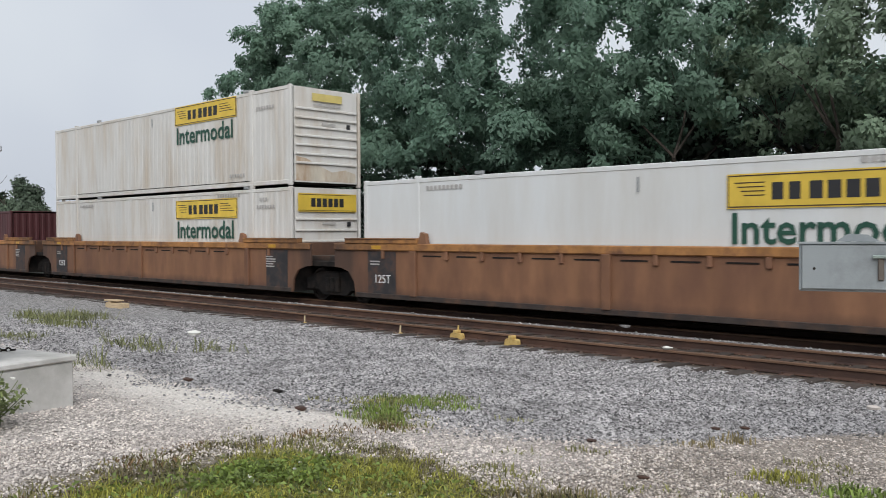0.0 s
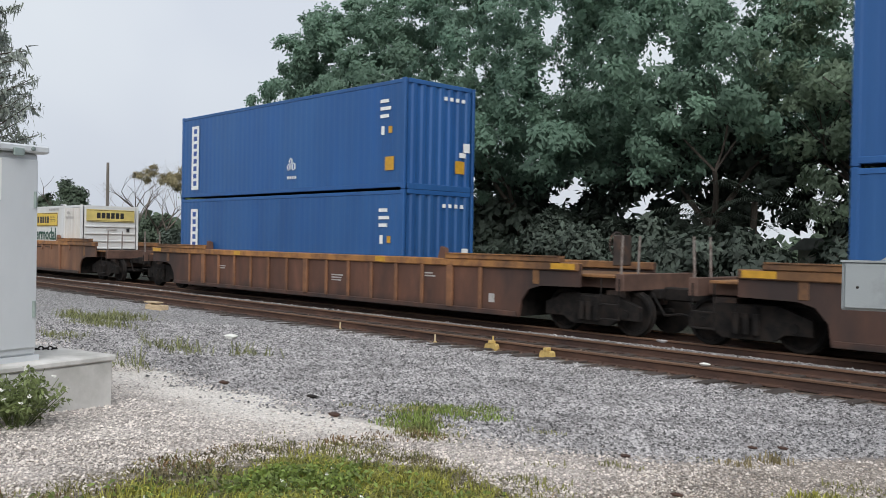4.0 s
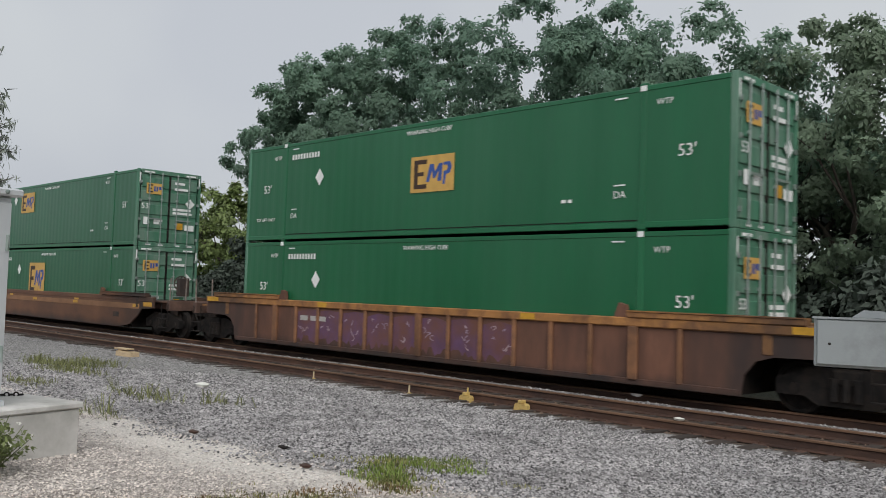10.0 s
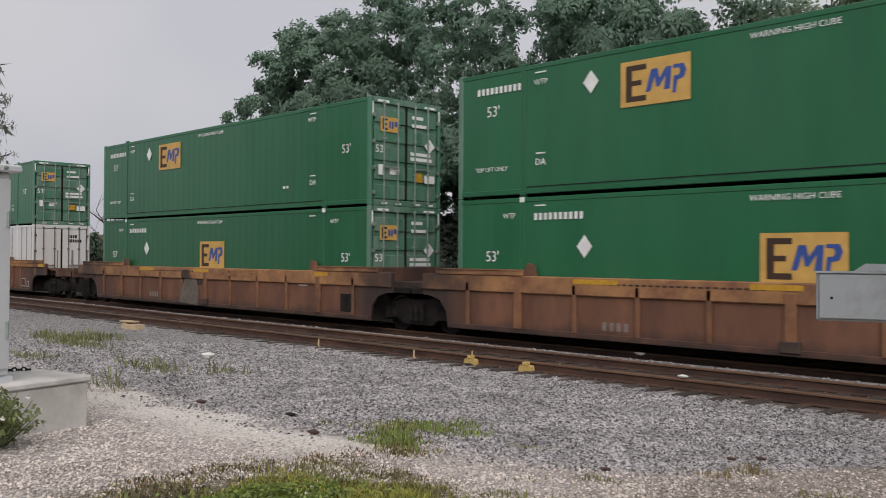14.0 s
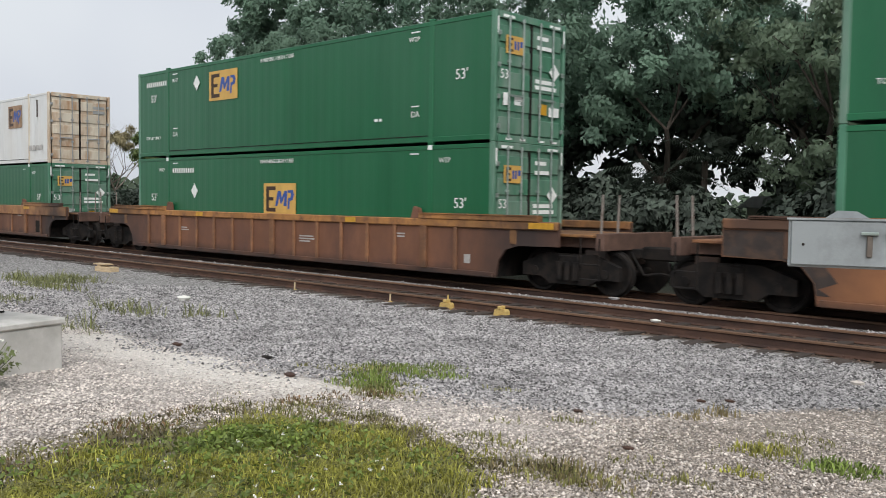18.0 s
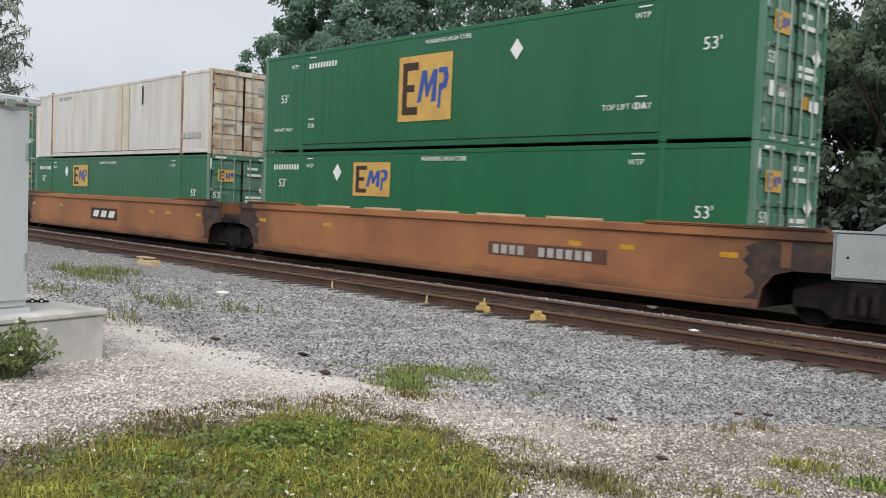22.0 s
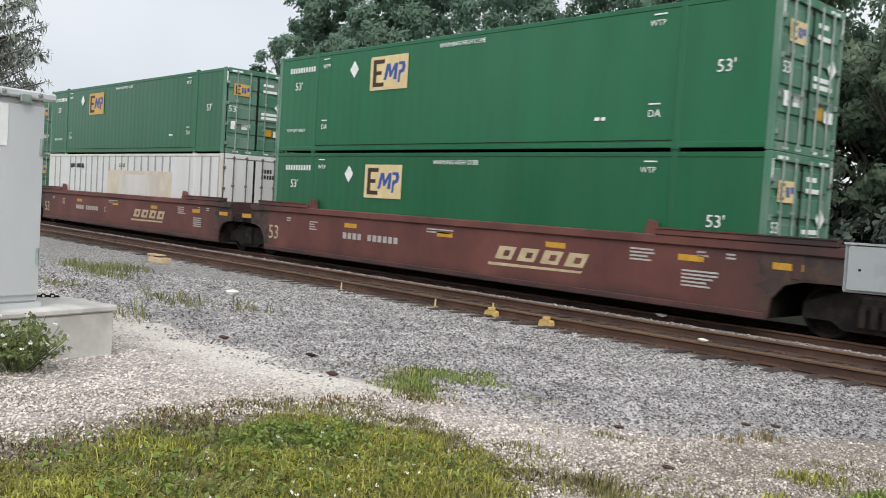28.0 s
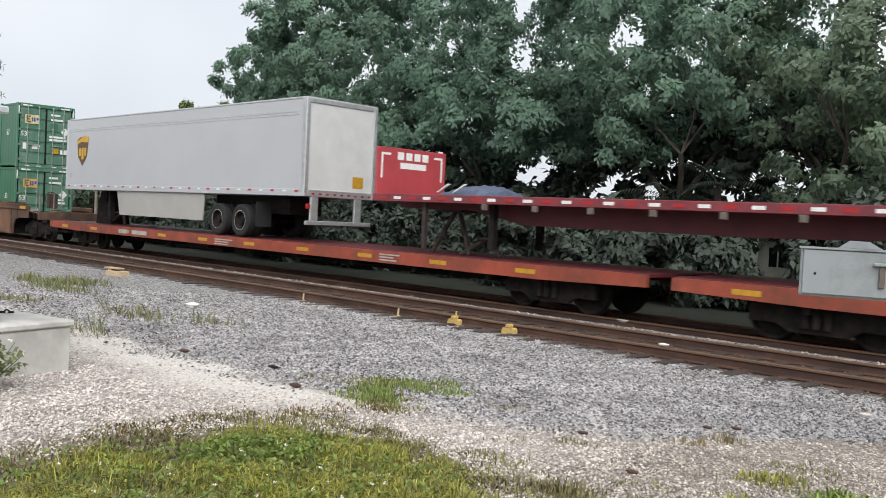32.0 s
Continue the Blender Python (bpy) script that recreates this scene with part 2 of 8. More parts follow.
RED_CAR = mat("weathered_red_flatcar_paint", (0.33, 0.065, 0.035), 0.6, var=0.18, scale=1.6, bump=0.08, stain=(0.17, 0.05, 0.03), stain_amount=0.45, stain_scale=1.5)
RED_TRAILER = mat("red_trailer_paint", (0.42, 0.06, 0.07), 0.5, var=0.12, scale=2, bump=0.05)
RAIL_RED = mat("dusty_red_trailer_rail", (0.23, 0.04, 0.05), 0.55, var=0.2, scale=2.5, bump=0.05, stain=(0.14, 0.035, 0.04), stain_amount=0.4, stain_scale=2)
DARK_RED = mat("dark_red_trailer_frame", (0.1, 0.015, 0.02), 0.6, var=0.2, scale=2, bump=0.05)
GRIME = mat("oily_black_running_gear", (0.015, 0.0135, 0.013), 0.88, var=0.4, scale=4, bump=0.2, bump_scale=30, stain=(0.028, 0.021, 0.017), stain_amount=0.45, stain_scale=4, spec=0.2)
RUBBER = mat("tyre_rubber", (0.018, 0.018, 0.019), 0.85, var=0.2, scale=8)
RAIL_RUST = mat("rusty_rail", (0.084, 0.042, 0.027), 0.75, var=0.3, scale=5, stretch=(0.3, 1, 1), bump=0.15, stain=(0.035, 0.018, 0.014), stain_amount=0.5, stain_scale=3)
RAIL_HEAD = mat("dull_rail_head", (0.15, 0.083, 0.05), 0.6, 0.2, var=0.25, scale=4, stretch=(0.2, 1, 1), bump=0.05)
TIE = mat("weathered_timber_tie", (0.05, 0.037, 0.03), 0.9, var=0.35, scale=6, stretch=(6, 0.6, 1), bump=0.3, bump_scale=40, per_object=0.35)
CONCRETE = mat("stained_concrete", (0.6, 0.58, 0.55), 0.9, var=0.12, scale=2.5, bump=0.15, bump_scale=90, stain=(0.34, 0.33, 0.3), stain_amount=0.45, stain_scale=2.2, stain_sharp=0.2)
CABINET = mat("grey_cabinet_metal", (0.62, 0.64, 0.65), 0.45, 0.15, var=0.08, scale=0.9, stretch=(1, 1, 0.4), bump=0.03, stain=(0.48, 0.5, 0.52), stain_amount=0.4, stain_scale=0.8, stain_sharp=0.3)
BOX_GREY = mat("blue_grey_box_paint", (0.31, 0.335, 0.345), 0.5, 0.1, var=0.08, scale=1.5, bump=0.05, stain=(0.2, 0.215, 0.22), stain_amount=0.4, stain_scale=2)
WHITE_PRINT = mat("white_lettering", (0.78, 0.79, 0.77), 0.55, var=0.08, scale=6, bump=0)
GREY_PRINT = mat("faded_lettering", (0.42, 0.4, 0.38), 0.6, var=0.15, scale=6, bump=0)
BLACK_PRINT = mat("black_lettering", (0.02, 0.02, 0.022), 0.6, var=0.1, scale=6, bump=0)
GREEN_PRINT = mat("dark_green_lettering", (0.014, 0.07, 0.045), 0.55, var=0.1, scale=6, bump=0)
BRIGHT_YELLOW = mat("bright_yellow_panel", (0.68, 0.47, 0.06), 0.5, var=0.1, scale=3, bump=0, per_object=0.12)
SUN_YELLOW = mat("sun_faded_yellow_panel", (0.62, 0.5, 0.17), 0.5, var=0.12, scale=3, bump=0)
YELLOW_PRINT = mat("yellow_panel", (0.62, 0.37, 0.03), 0.5, var=0.1, scale=3, bump=0, per_object=0.15)
GOLD_PRINT = mat("mustard_logo_panel", (0.58, 0.35, 0.09), 0.55, var=0.12, scale=3, bump=0)
PALE_LOGO = mat("pale_yellow_logo_panel", (0.66, 0.53, 0.28), 0.55, var=0.12, scale=3, bump=0)
FADED_LOGO = mat("faded_brown_logo_panel", (0.27, 0.16, 0.09), 0.65, var=0.25, scale=3, bump=0, stain=(0.4, 0.3, 0.2), stain_amount=0.4, stain_scale=3)
BROWN_PRINT = mat("dark_brown_logo_shape", (0.045, 0.022, 0.012), 0.55, var=0.1, scale=4, bump=0)
SHIELD_BROWN = mat("brown_emblem", (0.11, 0.05, 0.018), 0.5, var=0.1, scale=3, bump=0)
BLUE_PRINT = mat("blue_logo_shape", (0.03, 0.08, 0.3), 0.55, var=0.1, scale=4, bump=0)
CREAM_PRINT = mat("faded_cream_lettering", (0.5, 0.4, 0.25), 0.6, var=0.15, scale=4, bump=0)
YELLOW_MARK = mat("yellow_reflector", (0.52, 0.28, 0.025), 0.45, var=0.15, scale=8, bump=0)
RED_MARK = mat("red_reflector", (0.4, 0.02, 0.02), 0.4, var=0.1, scale=8, bump=0)
SPRAY_PURPLE = mat("purple_spray_paint", (0.17, 0.1, 0.3), 0.6, var=0.3, scale=3, bump=0, stain=(0.3, 0.28, 0.4), stain_amount=0.5, stain_scale=3)
PURPLE_RUST = mat("faded_purple_spray_paint", (0.1, 0.055, 0.15), 0.65, var=0.3, scale=3, bump=0, stain=(0.16, 0.066, 0.042), stain_amount=0.62, stain_scale=1.1, stain_sharp=0.22)
SPRAY_SILVER = mat("silver_spray_paint", (0.45, 0.44, 0.43), 0.5, 0.1, var=0.15, scale=3, bump=0)
SPRAY_PINK = mat("salmon_spray_paint", (0.43, 0.25, 0.2), 0.6, var=0.18, scale=2.5, bump=0)
SPRAY_LILAC = mat("lilac_spray_paint", (0.33, 0.25, 0.34), 0.6, var=0.25, scale=2.0, bump=0, stain=(0.42, 0.3, 0.26), stain_amount=0.5, stain_scale=2)
SPRAY_WHITE = mat("chalky_white_spray_paint", (0.58, 0.57, 0.53), 0.6, var=0.15, scale=3, bump=0, stain=(0.4, 0.38, 0.36), stain_amount=0.4, stain_scale=3)
SPRAY_ORANGE = mat("rusty_orange_spray_paint", (0.34, 0.125, 0.035), 0.6, var=0.25, scale=2.2, bump=0, stain=(0.2, 0.075, 0.03), stain_amount=0.45, stain_scale=1.6)
TAN_BAND = mat("paler_tan_band", (0.27, 0.14, 0.07), 0.66, var=0.22, scale=1.4, stretch=(0.4, 1, 1), bump=0.06, stain=(0.17, 0.08, 0.04), stain_amount=0.45, stain_scale=1.2)
SPRAY_TAN = mat("tan_spray_paint", (0.42, 0.25, 0.17), 0.6, var=0.2, scale=2.5, bump=0)
YELLOW_IRON = mat("yellow_painted_iron", (0.6, 0.43, 0.15), 0.6, var=0.25, scale=14, bump=0.1, stain=(0.3, 0.17, 0.05), stain_amount=0.4, stain_scale=14)
BLOCK = mat("pale_weathered_timber", (0.5, 0.38, 0.24), 0.85, var=0.2, scale=6, stretch=(1, 5, 5), bump=0.2)
TARP = mat("blue_grey_tarpaulin", (0.075, 0.095, 0.15), 0.6, var=0.2, scale=3, bump=0.3, bump_scale=12)
LIMB = mat("grey_brown_bark", (0.075, 0.06, 0.048), 0.9, var=0.3, scale=6, stretch=(1, 1, 0.3), bump=0.4, bump_scale=25)
LEAF = mat("dark_matt_leaf", (0.19, 0.293, 0.218), 0.65, spec=0.32, var=0.22, scale=0.3, bump=0, island=0.12, translucent=0.52)
LEAF_MID = mat("mid_green_leaf", (0.203, 0.305, 0.224), 0.65, spec=0.32, var=0.24, scale=0.3, bump=0, island=0.13, translucent=0.52)
LEAF_OLIVE = mat("olive_green_leaf", (0.242, 0.316, 0.218), 0.65, spec=0.32, var=0.28, scale=0.35, bump=0, island=0.16, translucent=0.5)
# a darker leaf: the shade under the crowns is put into its colour
LEAF_SHADE = mat("shaded_leaf", (0.074, 0.096, 0.074), 0.7, var=0.4, scale=0.5, bump=0, island=0.4, translucent=0.3)
BUSH_LEAF = mat("pale_green_bush_leaf", (0.19, 0.23, 0.09), 0.65, var=0.3, scale=3.0, bump=0, island=0.45, translucent=0.35)
LEAF_LIGHT = mat("light_green_leaf", (0.19, 0.25, 0.085), 0.55, var=0.3, scale=0.5, bump=0, island=0.45, translucent=0.3)
TWIG = mat("pale_bare_twig", (0.2, 0.17, 0.14), 0.9, var=0.2, scale=3, bump=0)
LEAF_FAR = mat("hazy_far_leaf", (0.075, 0.105, 0.065), 0.7, var=0.3, scale=0.4, bump=0, island=0.45, translucent=0.2)
LEAF_DRY = mat("dry_tan_leaf", (0.29, 0.25, 0.14), 0.7, var=0.25, scale=0.6, bump=0, island=0.4, translucent=0.2)
NEEDLE = mat("grey_green_needle", (0.25, 0.28, 0.24), 0.8, var=0.3, scale=1, bump=0, island=0.4, translucent=0.2)
GRASS = mat("yellow_green_grass", (0.36, 0.35, 0.07), 0.6, var=0.4, scale=1.8, bump=0, island=0.5, translucent=0.35)
GRASS_DRY = mat("dry_brownish_grass", (0.27, 0.22, 0.11), 0.75, var=0.3, scale=2.5, bump=0, island=0.45, translucent=0.3)
MATTED = mat("matted_olive_brown_grass", (0.15, 0.125, 0.07), 0.75, var=0.35, scale=3, bump=0, island=0.45, translucent=0.3)
RUSSET_WEED = mat("russet_weed", (0.2, 0.125, 0.06), 0.75, var=0.35, scale=2.5, bump=0, island=0.5, translucent=0.3)
WEED = mat("dull_green_weed", (0.2, 0.21, 0.085), 0.65, var=0.35, scale=2.0, bump=0, island=0.5, translucent=0.3)
GRASS_OLIVE = mat("olive_grass", (0.22, 0.215, 0.075), 0.65, var=0.35, scale=2.2, bump=0, island=0.55, translucent=0.3)
BROADLEAF = mat("green_broadleaf", (0.18, 0.24, 0.055), 0.6, var=0.3, scale=3, bump=0, island=0.5, translucent=0.3)
PETAL = mat("white_petal", (0.75, 0.74, 0.68), 0.6, var=0.05, scale=3, bump=0)
BALLAST = mat("grey_ballast_stone", (0.285, 0.27, 0.266), 0.85, var=0.3, scale=1.3, bump=0.2, bump_scale=120, island=0.9)
DIRTY_STONE = mat("oily_brown_ballast_stone", (0.12, 0.082, 0.06), 0.9, var=0.3, scale=9, bump=0.2, bump_scale=120, island=0.6)
LIME = mat("crushed_limestone", (0.53, 0.475, 0.43), 0.9, var=0.25, scale=4, bump=0.2, bump_scale=120, island=0.55)
DUSTY_LIME = mat("soil_stained_limestone", (0.4, 0.35, 0.305), 0.92, var=0.25, scale=4, bump=0.2, bump_scale=120, island=0.6)
WALL_PALE = mat("pale_rendered_wall", (0.8, 0.77, 0.69), 0.85, var=0.1, scale=2)
DARK_OPENING = mat("dark_window_glass", (0.02, 0.022, 0.025), 0.15, var=0.1, scale=2, bump=0)
POLE_WOOD = mat("grey_pole_timber", (0.16, 0.14, 0.12), 0.9, var=0.2, scale=4, stretch=(1, 1, 0.2))


def ground_material():
    m = bpy.data.materials.new("gravel_ground")
    m.use_nodes = True
    n, l = m.node_tree.nodes, m.node_tree.links
    b = n["Principled BSDF"]
    co = n.new("ShaderNodeTexCoord")
    sep = n.new("ShaderNodeSeparateXYZ")
    l.new(co.outputs["Object"], sep.inputs[0])

    def math_node(op, a, c):
        k = n.new("ShaderNodeMath")
        k.operation = op
        for i, v in enumerate((a, c)):
            if isinstance(v, (int, float)):
                k.inputs[i].default_value = v
            else:
                l.new(v, k.inputs[i])
        return k.outputs[0]

    def ramp(v, lo, hi):
        r = n.new("ShaderNodeMapRange")
        r.inputs["From Min"].default_value, r.inputs["From Max"].default_value = lo, hi
        l.new(v, r.inputs["Value"])
        return r.outputs[0]

    def mix(f, a, c):
        x = n.new("ShaderNodeMix")
        x.data_type = "RGBA"
        for key, v in (("A", a), ("B", c)):
            if isinstance(v, tuple):
                x.inputs[key].default_value = (*v, 1)
            else:
                l.new(v, x.inputs[key])
        l.new(f, x.inputs["Factor"])
        return x.outputs["Result"]

    def noise_tex(scale, detail=5):
        t = n.new("ShaderNodeTexNoise")
        t.inputs["Scale"].default_value, t.inputs["Detail"].default_value = scale, detail
        l.new(co.outputs["Object"], t.inputs["Vector"])
        return t.outputs["Fac"]

    vor = n.new("ShaderNodeTexVoronoi")
    vor.inputs["Scale"].default_value = 24
    l.new(co.outputs["Object"], vor.inputs["Vector"])
    vor2 = n.new("ShaderNodeTexVoronoi")
    vor2.inputs["Scale"].default_value = 55
    l.new(co.outputs["Object"], vor2.inputs["Vector"])
    bw = n.new("ShaderNodeSeparateColor")
    l.new(vor.outputs["Color"], bw.inputs[0])
    bw2 = n.new("ShaderNodeSeparateColor")
    l.new(vor2.outputs["Color"], bw2.inputs[0])
    grey = mix(bw.outputs[0], (0.055, 0.052, 0.05), (0.49, 0.468, 0.455))
    lime = mix(bw2.outputs[0], (0.21, 0.18, 0.16), (0.67, 0.6, 0.55))
    # soil worked into the limestone east of the lawn
    soil = math_node("ADD", sep.outputs["X"], math_node("MULTIPLY", math_node("SUBTRACT", noise_tex(0.8), 0.5), 1.6))
    lime = mix(ramp(soil, -4.9, -3.4), lime, mix(bw2.outputs[0], (0.12, 0.098, 0.08), (0.45, 0.385, 0.33)))
    # the limestone apron ends along a line that swings away from the track
    edge = math_node("MAXIMUM", math_node("MAXIMUM", math_node("ADD", 5.53, math_node("MULTIPLY", sep.outputs["X"], 0.03)), math_node("ADD", 8.55, math_node("MULTIPLY", sep.outputs["X"], 0.5))),
                     math_node("ADD", 14.2, math_node("MULTIPLY", sep.outputs["X"], 1.95)))
    wob = math_node("MULTIPLY", math_node("SUBTRACT", noise_tex(1.1), 0.5), 0.9)
    d = math_node("ADD", math_node("SUBTRACT", sep.outputs["Y"], edge), wob)
    col = mix(ramp(d, -0.25, 0.3), lime, grey)
    dirt = mix(ramp(noise_tex(0.9, 8), 0.56, 1.0), col, (0.25, 0.225, 0.18))
    # a trodden pale path just inside the edge of the limestone
    band = math_node("MULTIPLY", ramp(d, -1.5, -0.7), math_node("SUBTRACT", 1.0, ramp(d, -0.1, 0.08)))
    dirt = mix(math_node("MULTIPLY", band, ramp(math_node("MULTIPLY", sep.outputs["X"], -1.0), 5.7, 6.5)), dirt, mix(bw2.outputs[0], (0.58, 0.53, 0.475), (0.82, 0.76, 0.7)))
    oily = mix(bw.outputs[0], (0.045, 0.033, 0.025), (0.12, 0.085, 0.062))
    bed = math_node("MULTIPLY", ramp(sep.outputs["Y"], 12.2, 12.5), math_node("SUBTRACT", 1.0, ramp(sep.outputs["Y"], 14.35, 14.5)))
    dirt = mix(bed, dirt, oily)
    # under the train the oily brown also carries the train's shadow as colour
    dirt = mix(ramp(sep.outputs["Y"], 15.05, 15.25), dirt, oily)
    # beyond the track, shade of wood and train is painted as near-black green
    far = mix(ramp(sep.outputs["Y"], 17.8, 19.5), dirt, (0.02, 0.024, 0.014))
    far2 = mix(ramp(math_node("MULTIPLY", sep.outputs["Y"], -1.0), 0.5, 3.0), far, (0.12, 0.13, 0.06))
    # brown soil under the lawn
    lawn = math_node("ADD", math_node("POWER", math_node("ABSOLUTE", math_node("DIVIDE", math_node("ADD", sep.outputs["X"], 4.55), 1.4), 0), 2.0),
                     math_node("POWER", math_node("ABSOLUTE", math_node("DIVIDE", math_node("SUBTRACT", sep.outputs["Y"], 3.0), 1.6), 0), 2.0))
    lawn = math_node("ADD", lawn, math_node("MULTIPLY", math_node("SUBTRACT", noise_tex(2.6, 6), 0.5), 2.2))
    far2 = mix(math_node("SUBTRACT", 1.0, ramp(lawn, 0.95, 1.6)), far2, mix(bw2.outputs[0], (0.08, 0.066, 0.045), (0.3, 0.255, 0.19)))
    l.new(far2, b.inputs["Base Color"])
    b.inputs["Roughness"].default_value = 0.92
    bp = n.new("ShaderNodeBump")
    bp.inputs["Strength"].default_value, bp.inputs["Distance"].default_value = 0.8, 0.03
    hgt = math_node("ADD", vor.outputs["Distance"], math_node("MULTIPLY", vor2.outputs["Distance"], 0.5))
    l.new(hgt, bp.inputs["Height"])
    l.new(bp.outputs[0], b.inputs["Normal"])
    return m


GROUND = ground_material()


# ---- mesh helpers ----
class Shape:
    """Collects vertices and faces of one mesh."""

    def __init__(self):
        self.v, self.f = [], []

    def add(self, verts, faces):
        k = len(self.v)
        self.v.extend(verts)
        self.f.extend([tuple(i + k for i in f) for f in faces])
        return self

    def box(self, x0, x1, y0, y1, z0, z1, c=0.0):
        if c <= 0:
            return self.add([(x, y, z) for x in (x0, x1) for y in (y0, y1) for z in (z0, z1)],
                            [(0, 1, 3, 2), (4, 6, 7, 5), (0, 4, 5, 1), (2, 3, 7, 6), (0, 2, 6, 4), (1, 5, 7, 3)])
        lo, hi = (x0, y0, z0), (x1, y1, z1)
        verts, index = [], {}
        for s in itertools.product((0, 1), repeat=3):
            for a in range(3):
                p = [(hi[i] if s[i] else lo[i]) if i == a else ((hi[i] - c) if s[i] else (lo[i] + c)) for i in range(3)]
                index[s, a] = len(verts)
                verts.append(tuple(p))
        faces = []
        for a in range(3):
            b, d = (a + 1) % 3, (a + 2) % 3
            for s in (0, 1):
                ring = []
                for u, w in ((0, 0), (1, 0), (1, 1), (0, 1)):
                    k = [0, 0, 0]
                    k[a], k[b], k[d] = s, u, w
                    ring.append(index[tuple(k), a])
                faces.append(tuple(ring if s else ring[::-1]))
        for a in range(3):
            b, d = (a + 1) % 3, (a + 2) % 3
            for u in (0, 1):
                for w in (0, 1):
                    k0, k1 = [0, 0, 0], [0, 0, 0]
                    k0[b] = k1[b] = u
                    k0[d] = k1[d] = w
                    k1[a] = 1
                    q = (index[tuple(k0), b], index[tuple(k1), b], index[tuple(k1), d], index[tuple(k0), d])
                    faces.append(q if u == w else q[::-1])
        for s in itertools.product((0, 1), repeat=3):
            t = (index[s, 0], index[s, 1], index[s, 2])
            faces.append(t if sum(s) % 2 else t[::-1])
        return self.add(verts, faces)

    def prism(self, pts, y0, y1):
        """An outline in x and z, drawn along y."""
        n = len(pts)
        verts = [(x, y0, z) for x, z in pts] + [(x, y1, z) for x, z in pts]
        faces = [tuple(range(n)), tuple(range(2 * n - 1, n - 1, -1))]
        faces += [(i, i + n, (i + 1) % n + n, (i + 1) % n) for i in range(n)]
        return self.add(verts, faces)

    def rod(self, p0, p1, r0, r1=None, seg=8):
        p0, p1 = Vector(p0), Vector(p1)
        r1 = r0 if r1 is None else r1
        d = (p1 - p0).normalized()
        a = d.orthogonal().normalized()
        b = d.cross(a)
        ring = [(math.cos(2 * math.pi * i / seg), math.sin(2 * math.pi * i / seg)) for i in range(seg)]
        verts = [tuple(p0 + (a * c + b * s) * r0) for c, s in ring] + [tuple(p1 + (a * c + b * s) * r1) for c, s in ring]
        faces = [tuple(range(seg))[::-1], tuple(range(seg, 2 * seg))]
        faces += [(i, (i + 1) % seg, (i + 1) % seg + seg, i + seg) for i in range(seg)]
        return self.add(verts, faces)

    def lathe(self, profile, axis="y", at=(0, 0, 0), seg=24):
        """A profile of (along, radius) turned round an axis."""
        verts, n = [], len(profile)
        for i in range(seg):
            c, s = math.cos(2 * math.pi * i / seg), math.sin(2 * math.pi * i / seg)
            for t, r in profile:
                p = {"y": (r * c, t, r * s), "z": (r * c, r * s, t), "x": (t, r * c, r * s)}[axis]
                verts.append((p[0] + at[0], p[1] + at[1], p[2] + at[2]))
        faces = [(i * n + j, ((i + 1) % seg) * n + j, ((i + 1) % seg) * n + j + 1, i * n + j + 1) for i in range(seg) for j in range(n - 1)]
        return self.add(verts, faces)

    def mesh(self, name):
        me = bpy.data.meshes.new(name)
        me.from_pydata(self.v, [], self.f)
        bm = bmesh.new()
        bm.from_mesh(me)
        bmesh.ops.recalc_face_normals(bm, faces=bm.faces)
        bm.to_mesh(me)
        bm.free()
        return me


def part(name, shape, material, parent=None, label=""):
    me = shape.mesh(name) if isinstance(shape, Shape) else shape
    if not me.materials:
        me.materials.append(material)
    ob = new(name, me)
    if parent:
        ob.parent = parent
    if label:
        tagged(ob, label)
    return ob


def thing(name, label, category, group="", kind="", m=None):
    ob = new(name)
    tagged(ob, label, category, group, kind)
    if m:
        ob.matrix_basis = m
    return ob


def cloud_mesh(name, verts, faces, material, normals=None):
    """One mesh out of numpy arrays: vertices (n, 3), faces (m, 3 or 4), and a shading normal for each vertex."""
    me = bpy.data.meshes.new(name)
    k = faces.shape[1]
    me.vertices.add(len(verts))
    me.vertices.foreach_set("co", np.ascontiguousarray(verts, dtype=np.float32).ravel())
    me.loops.add(faces.size)
    me.loops.foreach_set("vertex_index", np.ascontiguousarray(faces, dtype=np.int32).ravel())
    me.polygons.add(len(faces))
    me.polygons.foreach_set("loop_start", np.arange(0, faces.size, k, dtype=np.int32))
    me.update(calc_edges=True)
    me.validate()
    if normals is not None:
        me.attributes.new("custom_normal", "FLOAT_VECTOR", "POINT").data.foreach_set("vector", np.ascontiguousarray(normals, dtype=np.float32).ravel())
    me.materials.append(material)
    return me


TEXTS = {}


def text_mesh(words, size, material, shear=0.0, bold=0.0):
    """Lettering in the built-in font, standing upright and facing -y, its middle at the origin."""
    key = (words, size, material.name, shear)
    if key not in TEXTS:
        cu = bpy.data.curves.new("lettering", "FONT")
        cu.body, cu.size, cu.align_x, cu.align_y, cu.extrude, cu.shear, cu.offset = words, size, "CENTER", "CENTER", 0.002, shear, bold
        cu.resolution_u = 2
        ob = bpy.data.objects.new("lettering", cu)
        scene.collection.objects.link(ob)
        me = bpy.data.meshes.new_from_object(ob.evaluated_get(bpy.context.evaluated_depsgraph_get()))
        bpy.data.objects.remove(ob)
        me.transform(pose(0, 0, 0, 90, 0, 0))
        me.materials.clear()
        me.materials.append(material)
        TEXTS[key] = me
    return TEXTS[key]


def print_side(parent, name, x, z, y, me):
    """Lettering on a side wall."""
    ob = new(name, me)
    ob.parent, ob.location = parent, (x, y, z)
    return ob


